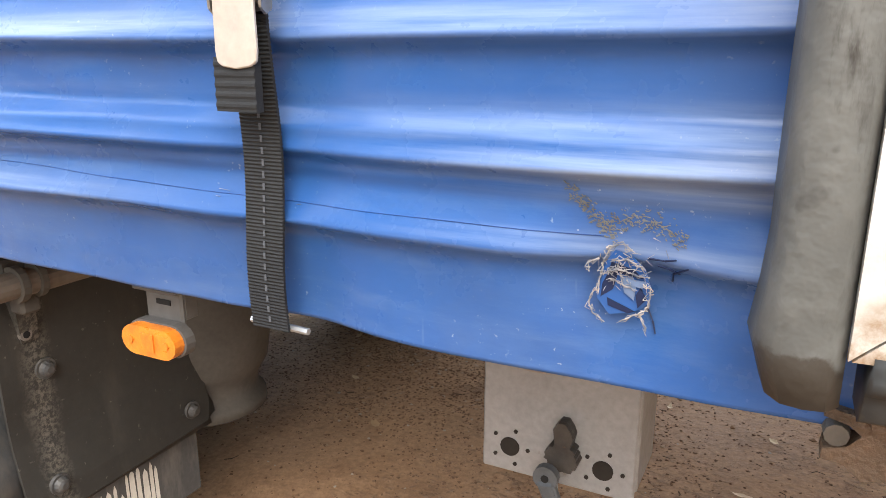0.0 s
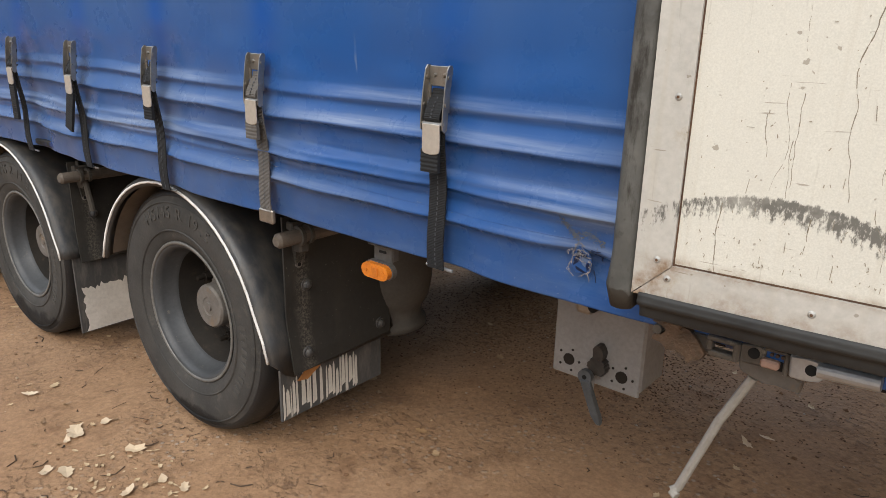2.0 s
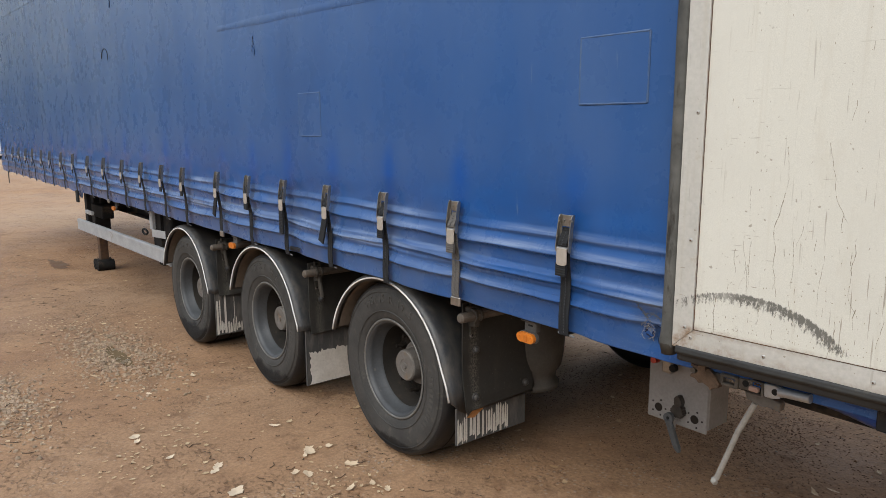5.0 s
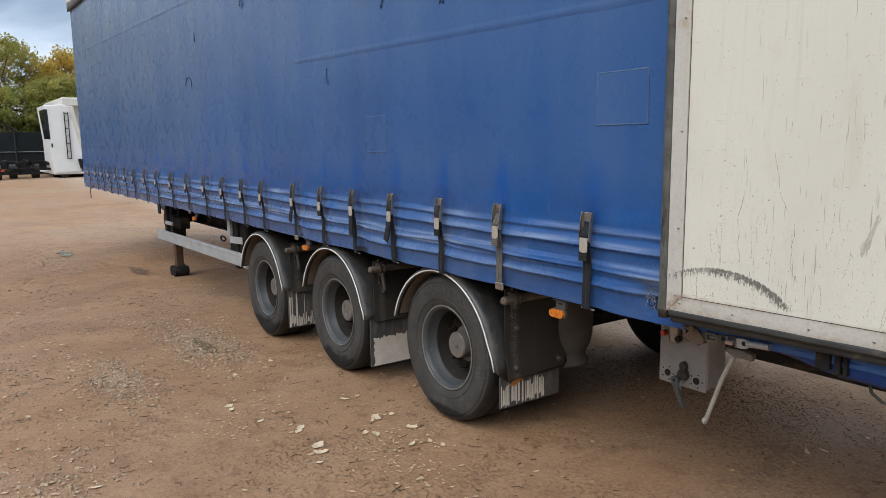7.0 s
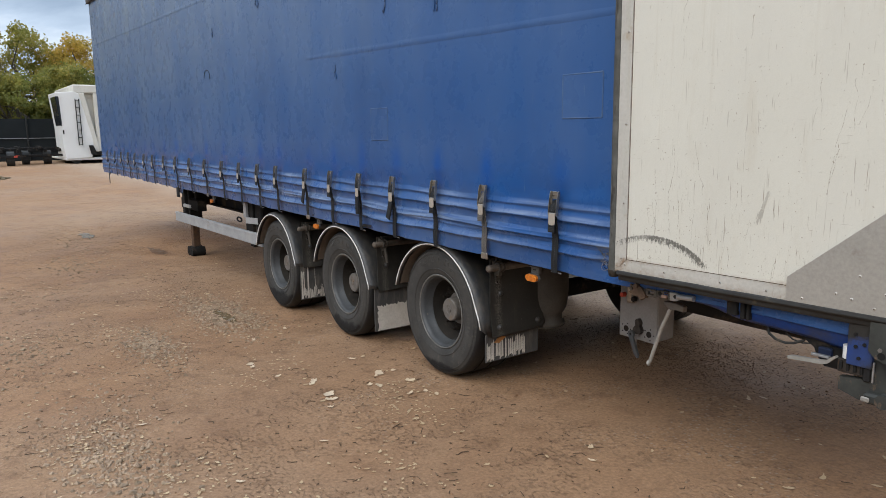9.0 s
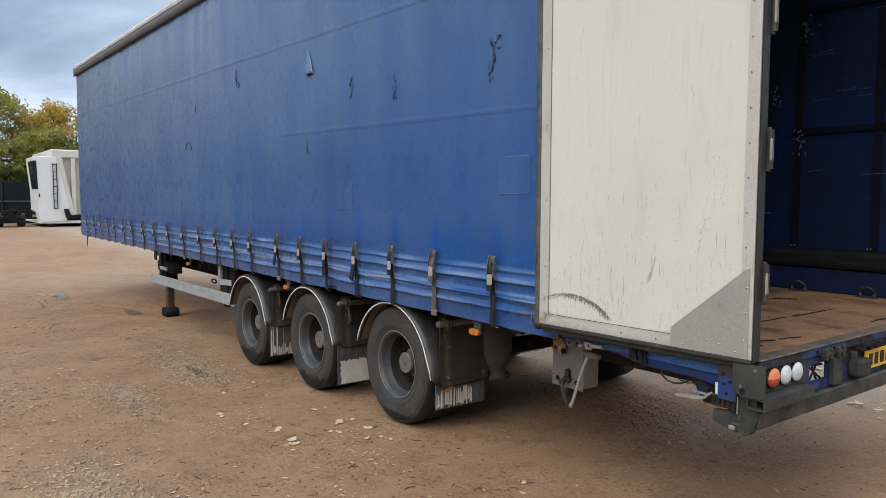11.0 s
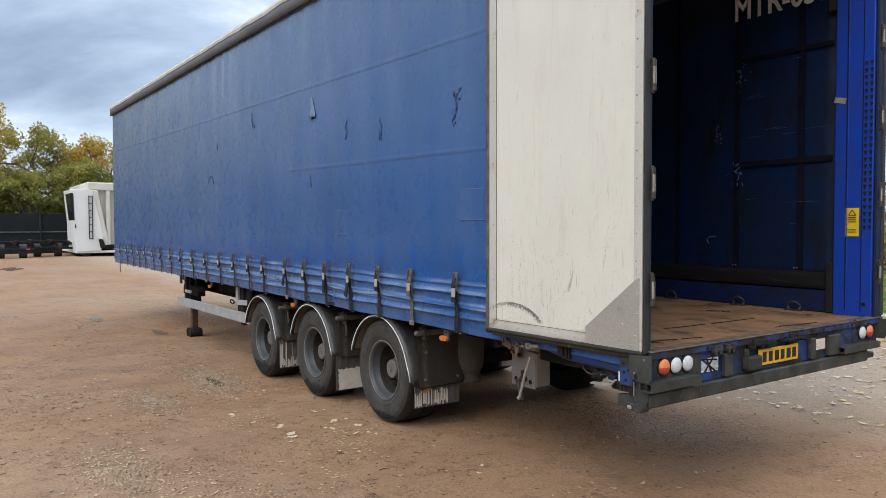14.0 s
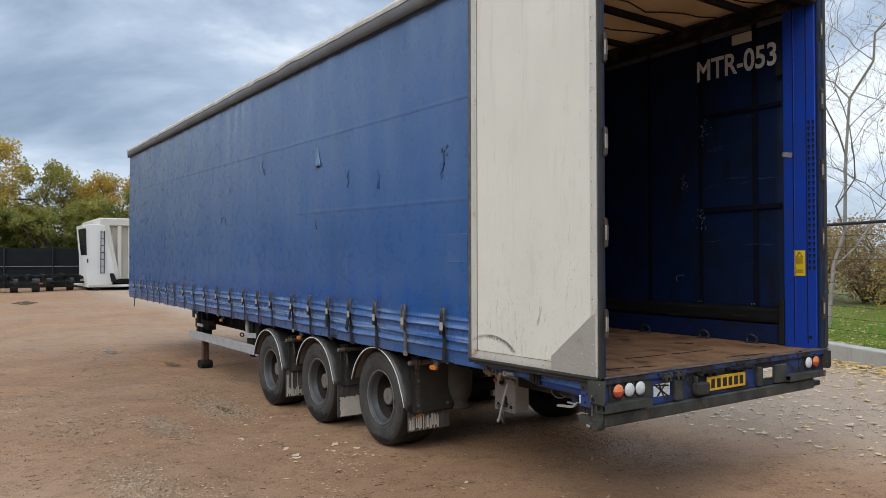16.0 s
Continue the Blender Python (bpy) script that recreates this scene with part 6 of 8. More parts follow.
under = part("under_run_bar", slab(-0.10, 0.028, 0.01, 2.225, 0.692, 0.767, 0.008), M_BUMPER, trailer, "dented grey under-run bar")


def box_tube(x0, x1, y0, y1, z0, z1, t=0.006):
    bm = bmesh.new()
    box(bm, x0, x1, y0, y1, z1 - t, z1)
    box(bm, x0, x1, y0, y1, z0, z0 + t)
    box(bm, x0, x0 + t, y0, y1, z0 + t, z1 - t)
    box(bm, x1 - t, x1, y0, y1, z0 + t, z1 - t)
    return bm


part("bar_step", box_tube(-0.010, 0.066, -0.025, 0.37, 0.781, 0.826), M_BUMPER, under, "hollow grey steel step tube")
part("bar_step", box_tube(-0.010, 0.066, 1.84, 2.31, 0.781, 0.822), M_BUMPER, under)
part("bar_hanger", prism_y([(-0.06, 0.83), (0.018, 0.83), (0.022, 0.735), (0.0, 0.672), (-0.10, 0.672), (-0.168, 0.69), (-0.17, 0.735), (-0.09, 0.745)], 0.0, 0.03), M_BUMPER, under, "grey-green steel hanger plate")
part("bar_end", slab(-0.06, 0.02, 2.228, 2.325, 0.705, 0.742, 0.006), M_RUBBER_DARK, under)
bm = bmesh.new()
box(bm, -0.075, -0.0, -0.03, 0.0, 0.675, 0.712, 0.008)
rod(bm, (-0.012, -0.034, 0.695), (-0.012, 0.02, 0.695), 0.024, seg=12)
part("tow_lug", bm, M_BUMPER, under)
part("pale_marker", slab(-0.078, -0.050, -0.038, -0.030, 0.682, 0.700, 0.004), M_STAY, under)
rnd = random.Random(3)
bm = bmesh.new()
for k in range(26):
    y, z = rnd.uniform(0.1, 2.3), rnd.uniform(0.912, 0.968)
    box(bm, 0.018, 0.0225, y, y + rnd.uniform(0.01, 0.05), z, z + rnd.uniform(0.004, 0.012))
tagged(part("sill_scar", bm, M_BLACK, sill), kind="stuff")
bm = bmesh.new()
for a, b in (((0.50, 0.89), (0.63, 0.80)), ((0.63, 0.87), (0.52, 0.79)), ((0.56, 0.89), (0.60, 0.79)), ((0.46, 0.875), (0.64, 0.862))):
    rod(bm, (-0.05, a[0], a[1]), (-0.035, b[0], b[1]), 0.005, seg=6)
part("hanging_cable", bm, M_RUBBER_DARK, trailer)

# blue curtain pocket and side fittings below the folded door
bm = bmesh.new()
prev = None
for i in range(29):
    x = -0.98 + 0.84 * i / 28
    low = 0.866 - 0.030 * ease((x + 0.76) / 0.22) + 0.006 * math.sin((x + 0.98) * 5.2) - 0.012 * ease((x + 0.30) / 0.15)
    bulge = 0.014 * math.sin(math.pi * (x + 0.98) / 0.84) + 0.006 * wob(x * 7, 2.0)
    ring = [bm.verts.new(p) for p in ((x, 0.050, 0.95), (x, 0.030, 0.945), (x, 0.022 - bulge, 0.905), (x, 0.026 - bulge * 0.6, low + 0.016), (x, 0.040, low), (x, 0.055, low + 0.006))]
    if prev:
        for k in range(6):
            bm.faces.new((prev[k], prev[(k + 1) % 6], ring[(k + 1) % 6], ring[k]))
    else:
        bm.faces.new(ring)
    prev = ring
bm.faces.new(prev)
part("lower_side_panel", bm, M_TARP, trailer, "dark blue lower side panel below the door", True)
part("side_rail", slab(-1.15, -0.30, 0.36, 0.40, 0.722, 0.80, 0.006), M_CHASSIS, trailer)
for x0, x1 in ((-0.605, -0.562), (-0.548, -0.530), (-0.522, -0.510)):
    part("rail_clamp", slab(x0, x1, -0.008, 0.02, 0.866 if x1 < -0.55 else 0.858, 0.94, 0.003), M_CHASSIS, trailer)
pts = [(-0.47, 0.06, 0.835), (-0.462, 0.055, 0.812), (-0.43, 0.05, 0.795), (-0.393, 0.05, 0.790), (-0.36, 0.05, 0.797), (-0.325, 0.055, 0.815)]
part("looped_hose", tube(pts, 0.005), M_RUBBER_DARK, trailer)
part("looped_hose", tube([(x + 0.06, y + 0.01, z + 0.012) for x, y, z in pts[1:]], 0.003), M_RUBBER_DARK, trailer)
# latch near the rear corner
latch = part("rear_latch", slab(-0.178, -0.085, 0.0, 0.05, 0.752, 0.800, 0.004), M_GREASY, trailer, "greasy corner latch with a pale grey handle")
for x0 in (-0.168, -0.145, -0.122, -0.100):
    part("latch_tooth", slab(x0, x0 + 0.010, -0.008, 0.002, 0.762, 0.792, 0.002), M_CHASSIS, latch)
part("handle", prism_y([(-0.352, 0.762), (-0.345, 0.754), (-0.225, 0.764), (-0.205, 0.772), (-0.188, 0.790), (-0.176, 0.800), (-0.182, 0.806), (-0.198, 0.794), (-0.212, 0.781), (-0.24, 0.776), (-0.335, 0.768)], -0.010, 0.006), M_STAY, latch, "chipped pale grey cranked handle")
part("handle_plate", slab(-0.268, -0.205, -0.004, 0.012, 0.786, 0.795, 0.002), M_GALV, latch)
bm = bmesh.new()
rod(bm, (-0.145, 0.0, 0.806), (-0.145, 0.0, 0.852), 0.015, 0.016, seg=14)
part("white_spool", bm, M_WHITELENS, latch)
part("latch_post", slab(-0.088, -0.066, -0.010, 0.03, 0.742, 0.83, 0.003), M_CHASSIS, latch)
part("pale_rod", slab(-0.058, -0.053, -0.012, -0.006, 0.745, 0.815, 0), M_GALV, latch)
part("latch_wing", prism_y([(-0.34, 0.835), (-0.14, 0.835), (-0.14, 0.77), (-0.19, 0.74), (-0.245, 0.74), (-0.275, 0.775), (-0.285, 0.80)], 0.05, 0.07), M_CHASSIS, latch)
part("blue_bracket", slab(-0.262, -0.215, 0.03, 0.05, 0.772, 0.812, 0.004), M_NAVY, latch)

# curtain tensioner at the rear corner of the near curtain: corroded fork, slotted link, housing, arm
def rounded(outline, y0, y1, bevel=0.002):
    bm = prism_y(outline, y0, y1)
    bmesh.ops.bevel(bm, geom=list(bm.edges), offset=bevel, segments=1, affect="EDGES", profile=0.5)
    return bm


fork = [(-1.086, 0.903), (-1.066, 0.899), (-1.052, 0.903), (-1.026, 0.897), (-1.012, 0.884), (-0.998, 0.864), (-1.003, 0.852), (-1.018, 0.848), (-1.024, 0.840), (-1.030, 0.849), (-1.048, 0.856), (-1.060, 0.852),
        (-1.072, 0.862), (-1.087, 0.864), (-1.086, 0.872), (-1.072, 0.876), (-1.064, 0.886), (-1.072, 0.892), (-1.088, 0.896)]
tens = part("curtain_tensioner", prism_y(fork, -0.006, 0.018), M_CRUST, trailer, "corroded brown curtain tensioner with a steel arm")
bm = bmesh.new()
rod(bm, (-1.050, -0.012, 0.900), (-1.050, 0.006, 0.900), 0.011, 0.012, seg=12)
part("pivot", bm, M_CRUST, tens)
bm = bmesh.new()
rod(bm, (-1.079, -0.008, 0.884), (-1.079, 0.004, 0.884), 0.008, 0.009, seg=10)
part("rivet_head", bm, M_LATCH, tens)
part("cast_web", rounded([(-1.027, 0.893), (-0.996, 0.893), (-0.992, 0.868), (-1.004, 0.864)], 0.002, 0.016), M_GREASY, tens)
bm = bmesh.new()
box(bm, -0.998, -0.948, -0.004, 0.014, 0.889, 0.898, 0.002)
box(bm, -0.995, -0.948, -0.004, 0.014, 0.864, 0.874, 0.002)
box(bm, -0.998, -0.989, -0.004, 0.014, 0.872, 0.891, 0.002)
box(bm, -0.957, -0.946, -0.005, 0.014, 0.864, 0.898, 0.003)
part("slotted_link", bm, M_LATCH, tens, "grimy steel slotted link")
part("link_plate", rounded([(-0.947, 0.897), (-0.919, 0.901), (-0.909, 0.897), (-0.910, 0.870), (-0.937, 0.867), (-0.947, 0.868)], 0.0, 0.012), M_LATCH, tens)
bm = bmesh.new()
rod(bm, (-0.926, -0.0015, 0.887), (-0.926, 0.002, 0.887), 0.009, seg=14)
part("link_hole", bm, M_BLACK, tens)
part("housing", slab(-0.909, -0.878, 0.006, 0.018, 0.866, 0.902, 0.002), M_BLACK, tens)
bm = bmesh.new()
box(bm, -0.882, -0.875, -0.006, 0.016, 0.866, 0.903, 0.002)
box(bm, -0.910, -0.878, -0.006, 0.010, 0.899, 0.904, 0.001)
part("housing_frame", bm, M_LATCH, tens)
for k in range(3):
    bm = bmesh.new()
    rod(bm, (-0.901 + 0.008 * k, 0.0, 0.892), (-0.901 + 0.008 * k, 0.007, 0.892), 0.0028, seg=7)
    part("pawl_pin", bm, M_RUST, tens)
part("spring_block", slab(-0.914, -0.887, -0.010, 0.004, 0.872, 0.886, 0.003), M_TERRA, tens, "faded pink-brown block")
arm = part("arm", rounded([(-0.875, 0.904), (-0.850, 0.907), (-0.828, 0.905), (-0.822, 0.879), (-0.832, 0.877), (-0.848, 0.868), (-0.872, 0.868)], -0.008, 0.006, 0.003), M_GALV, tens, "bare steel arm")
bm = bmesh.new()
rod(bm, (-0.843, -0.0095, 0.889), (-0.843, -0.007, 0.889), 0.0085, seg=14)
part("arm_hole", bm, M_BLACK, arm)
bm = bmesh.new()
rod(bm, (-0.835, -0.002, 0.8915), (-0.755, -0.004, 0.8965), 0.0125, 0.0120, seg=16)
part("arm_tube", bm, M_GALV, arm)
# air couplings and hoses behind it
cpl = part("air_coupling", slab(-1.452, -1.408, 0.40, 0.44, 0.685, 0.80, 0.010, 2), M_BUCKLE, trailer, "worn grey air coupling with a black knob")
bm = bmesh.new()
rod(bm, (-1.402, 0.395, 0.712), (-1.402, 0.415, 0.712), 0.013, seg=14)
part("knob", bm, M_BLACK, cpl)
bm = bmesh.new()
rod(bm, (-1.495, 0.440, 0.716), (-1.495, 0.415, 0.716), 0.014, 0.012, seg=16)
part("red_cap", bm, M_REDLENS, trailer, "red plastic air-line cap")

# grey valve plate with crank handle, and the swinging stay
vp = part("valve_plate", slab(-1.552, -1.308, 0.445, 0.453, 0.487, 0.90, 0.003), M_GREYPLATE, trailer, "grey steel valve plate with holes and a crank")
part("valve_plate_side", slab(-1.314, -1.306, 0.4532, 0.58, 0.50, 0.86, 0.003), M_GREYPLATE, vp)
for x, z in ((-1.505, 0.532), (-1.356, 0.530)):
    bm = bmesh.new()
    rod(bm, (x, 0.443, z), (x, 0.447, z), 0.016, seg=14)
    for k in range(5):
        a = k * math.tau / 5
        rod(bm, (x + 0.030 * math.cos(a), 0.443, z + 0.030 * math.sin(a)), (x + 0.030 * math.cos(a), 0.447, z + 0.030 * math.sin(a)), 0.0035, seg=6)
    part("plate_hole", bm, M_DISC, vp)
rnd = random.Random(77)
lump = []
for k in range(34):
    a = k * math.tau / 34
    r = 0.020 + 0.011 * abs(wob(math.cos(a) * 3.1, math.sin(a) * 3.1, 4.0)) + 0.004 * rnd.random()
    if 1.1 < a < 2.0:
        r = 0.062 - 0.05 * abs(a - 1.57)
    lump.append((-1.415 + r * math.cos(a), 0.548 + r * math.sin(a)))
bm = prism_y(lump, 0.420, 0.446)
part("crank_hub", bm, M_GREASY, vp, "lumpy greasy crank hub")
bm = bmesh.new()
rod(bm, (-1.428, 0.388, 0.528), (-1.428, 0.402, 0.528), 0.019, seg=16)
o = [(-1.442, 0.520), (-1.414, 0.524), (-1.394, 0.470), (-1.376, 0.430), (-1.371, 0.416), (-1.378, 0.409), (-1.391, 0.415), (-1.400, 0.432), (-1.416, 0.468)]
bv = rounded(o, 0.384, 0.399, 0.004)
me = bpy.data.meshes.new("tmp")
bv.to_mesh(me)
bv.free()
bm.from_mesh(me)
bpy.data.meshes.remove(me)
handle = part("crank_handle", bm, M_HANDLE, vp, "blue-grey cast crank handle")
bm = bmesh.new()
rod(bm, (-1.428, 0.3865, 0.528), (-1.428, 0.389, 0.528), 0.006, seg=10)
part("pin", bm, M_BLACK, handle)
part("second_lever", slab(-1.436, -1.418, 0.420, 0.430, 0.452, 0.530, 0.004), M_GREYPLATE, vp)
vp.location.x = 0.024
stay = part("swing_stay", tube([(-0.946, 0.10, 0.80), (-0.99, 0.10, 0.70), (-1.045, 0.10, 0.535), (-1.054, 0.095, 0.527), (-1.042, 0.09, 0.522)], 0.0085), M_STAY, trailer, "grey swinging support stay hanging down")
part("stay_bracket", rounded([(-0.972, 0.832), (-0.90, 0.834), (-0.868, 0.824), (-0.872, 0.798), (-0.882, 0.806), (-0.905, 0.808), (-0.925, 0.800), (-0.965, 0.812)], 0.085, 0.115, 0.003), M_HUB, stay)


# amber side markers
def marker(x):
    br = part("side_marker", slab(x - 0.040, x + 0.030, 0.040, 0.075, 0.866, 0.872, 0.002), M_BRACKET, trailer, "amber side marker lamp on a steel bracket")
    part("bracket", slab(x - 0.030, x + 0.028, 0.050, 0.058, 0.815, 0.868, 0.003), M_BRACKET, br)
    part("bracket_side", slab(x + 0.024, x + 0.028, 0.056, 0.075, 0.832, 0.868, 0.001), M_BRACKET, br)
    out = [(x - 0.025 + 0.021 * math.cos(a), 0.812 + 0.020 * math.sin(a)) for a in [math.pi / 2 + math.pi * k / 8 for k in range(9)]]
    out += [(x + 0.025 + 0.021 * math.cos(a), 0.812 + 0.020 * math.sin(a)) for a in [-math.pi / 2 + math.pi * k / 8 for k in range(9)]]
    rim = prism_y(out, 0.036, 0.050)
    part("backing", rim, M_BRACKET, br)
    small = [((px - x) * 0.93 + x, (pz - 0.812) * 0.9 + 0.812) for px, pz in out]
    lens = prism_y(small, 0.022, 0.036)
    part("amber_lens", lens, M_AMBER, br)
    bm = bmesh.new()
    for dx in (-0.028, 0.028):
        rod(bm, (x + dx, 0.020, 0.812), (x + dx, 0.024, 0.812), 0.005, seg=8)
    box(bm, x - 0.010, x + 0.010, 0.020, 0.024, 0.801, 0.823)
    part("lens_screw", bm, M_AMBER, br)
    part("bracket_slot", slab(x - 0.010, x + 0.012, 0.0485, 0.0502, 0.850, 0.856, 0), M_BLACK, br)


for x in (-1.770, -4.40, -7.15):
    marker(x)

# wheels
WHEELS = ((-2.69, 0.434), (-4.01, 0.388), (-5.34, 0.351))
ARCHES = ((-2.68, 0.452), (-4.0, 0.425), (-5.33, 0.397))
TYRE_R, RIM_R = 0.421, 0.233
FACE = 0.06


def wheel(cx, cz, y0, out):
    """A wide single wheel; its outer face looks along out (-1: towards the near side)."""
    w = 0.41
    s = -out

    def yy(d):
        return y0 + s * d
    side = [(0.030, RIM_R - 0.004), (0.018, RIM_R + 0.014), (0.010, RIM_R + 0.030), (0.004, 0.296), (0.000, 0.338), (0.004, 0.368), (0.010, 0.384), (0.013, 0.390)]
    prof = [(0.013, 0.390), (0.012, 0.394), (0.020, 0.405), (0.034, 0.412), (0.055, TYRE_R - 0.004), (w / 2, TYRE_R),
            (w - 0.060, TYRE_R - 0.003), (w - 0.030, 0.408), (w - 0.010, 0.38), (w, 0.332), (w - 0.010, 0.29), (w - 0.03, RIM_R)]
    rim_prof = [(0.030, RIM_R), (0.022, RIM_R + 0.006), (0.018, RIM_R), (0.024, RIM_R - 0.012), (0.045, RIM_R - 0.020), (0.078, RIM_R - 0.024), (0.086, RIM_R - 0.031), (0.098, RIM_R - 0.034)]
    rim = part("wheel", lathe_y([(yy(d), r) for d, r in rim_prof], cx, cz, 56), M_RIM, trailer, "wide single wheel with a dull grey rim", True)
    part("inner_barrel", lathe_y([(yy(0.098), RIM_R - 0.034), (yy(0.15), RIM_R - 0.038), (yy(0.195), RIM_R - 0.047)], cx, cz, 56), M_BARREL, rim, "barrel dark with brake dust and painted rim shade", True)
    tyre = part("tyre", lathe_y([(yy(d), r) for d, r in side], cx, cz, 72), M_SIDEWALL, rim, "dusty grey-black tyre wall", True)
    part("tread", lathe_y([(yy(d), r) for d, r in prof], cx, cz, 96), M_TYRE, tyre, "black damp tyre tread", True)
    part("wheel_disc", lathe_y([(yy(0.190), RIM_R - 0.044), (yy(0.206), 0.172), (yy(0.202), 0.158), (yy(0.186), 0.150), (yy(0.184), 0.128), (yy(0.196), 0.112), (yy(0.196), 0.0)], cx, cz, 48), M_DISC, rim, "dirty brown wheel disc, darkened with the rim's shade", True)
    # bead line and rim lip
    part("rim_lip", lathe_y([(yy(0.0195), RIM_R + 0.009), (yy(0.0150), RIM_R + 0.006), (yy(0.0165), RIM_R - 0.002), (yy(0.022), RIM_R - 0.003)], cx, cz, 56, True), M_RIM_EDGE, rim, "", True)
    for r in (0.280, 0.372):
        part("sidewall_rib", lathe_y([(yy(0.006 if r < 0.3 else 0.0035), r - 0.003), (yy(0.0015 if r < 0.3 else 0.0), r), (yy(0.006 if r < 0.3 else 0.004), r + 0.003)], cx, cz, 64), M_SIDEWALL, tyre, "", True)
    for d in (0.10, 0.205, 0.31):
        part("tread_groove", lathe_y([(yy(d - 0.006), TYRE_R + 0.0006), (yy(d + 0.006), TYRE_R + 0.0006)], cx, cz, 64), M_BLACK, tyre)
    hub = lathe_y([(yy(0.21), 0.115), (yy(0.166), 0.105), (yy(0.165), 0.103), (yy(0.160), 0.080), (yy(0.1595), 0.078), (yy(0.098), 0.0755), (yy(0.096), 0.075), (yy(0.089), 0.070), (yy(0.0885), 0.069), (yy(0.0885), 0.034), (yy(0.088), 0.033), (yy(0.091), 0.030), (yy(0.091), 0.016), (yy(0.086), 0.014), (yy(0.086), 0.0)], cx, cz, 32)
    part("hub_cap", hub, M_HUB, rim)
    for k in range(10):
        bm = bmesh.new()
        a = k * math.tau / 10 + 0.2
        px, pz = cx + 0.140 * math.cos(a), cz + 0.140 * math.sin(a)
        rod(bm, (px, yy(0.186), pz), (px, yy(0.160), pz), 0.017, 0.016, seg=6)
        rod(bm, (px, yy(0.160), pz), (px, yy(0.132), pz), 0.010, 0.009, seg=8)
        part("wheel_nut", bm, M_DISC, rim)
    return rim


def tyre_text(cx, cz, y0, parent, text, r, start, step, size, mat):
    bm = bmesh.new()
    for k, ch in enumerate(text):
        if ch == " ":
            continue
        a = start - step * k
        letter = lettering(ch, size, 0.0015)
        me = bpy.data.meshes.new("tmp")
        mtx = Matrix.Translation((cx + r * math.cos(a), y0, cz + r * math.sin(a))) @ Matrix.Rotation(math.pi / 2 - a, 4, "Y") @ Matrix.Rotation(radians(90), 4, "X")
        letter.transform(mtx)
        letter.to_mesh(me)
        letter.free()
        bm.from_mesh(me)
        bpy.data.meshes.remove(me)
    tagged(part("size_lettering", bm, mat, parent, "raised tyre size lettering"), kind="stuff")


for i, (cx, cz) in enumerate(WHEELS):
    near = wheel(cx, cz, FACE, -1)
    tyre_text(cx, cz, FACE, near, "445/45 R 19.5", 0.322, radians(124), radians(5.3), 0.054, M_TYRELETTER)
    # brand lettering as plain raised bars
    bm = bmesh.new()
    for k in range(11):
        a = radians(-38) + radians(4.6) * k
        m = Matrix.Translation((cx + 0.325 * math.cos(a), FACE, cz + 0.325 * math.sin(a))) @ Matrix.Rotation(math.pi / 2 - a, 4, "Y")
        box(bm, -0.007, 0.007, -0.001, 0.002, -0.014, 0.014, m=m)
    tagged(part("raised_bar", bm, M_TYRELETTER, near), kind="stuff")
    wheel(cx, cz, WIDE - FACE, 1)
    bm = bmesh.new()
    rod(bm, (cx, 0.4, cz), (cx, WIDE - 0.4, cz), 0.065, seg=14)
    part("axle", bm, M_CHASSIS, trailer)
    for y in (0.60, WIDE - 0.60):
        part("trailing_arm", slab(cx - 0.55, cx + 0.35, y - 0.05, y + 0.05, cz + 0.03, cz + 0.13, 0.01), M_CHASSIS, trailer)
        bm = bmesh.new()
        ax = cx + 0.41
        ring = [(0.90, 0.138), (0.86, 0.146), (0.75, 0.150), (0.60, 0.151), (0.53, 0.147), (0.475, 0.138), (0.45, 0.124), (0.435, 0.114), (0.395, 0.112), (0.385, 0.128), (0.362, 0.130), (0.36, 0.0)]
        prev = None
        for z, r in ring:
            vs = [bm.verts.new((ax + r * math.cos(k * math.tau / 24), y + r * math.sin(k * math.tau / 24), z - (0.436 - cz))) for k in range(24)]
            if prev:
                for k in range(24):
                    bm.faces.new((prev[k], prev[(k + 1) % 24], vs[(k + 1) % 24], vs[k]))
            prev = vs
        part("air_spring", bm, M_SPRING, trailer, "dusty rubber air spring bellows", True)


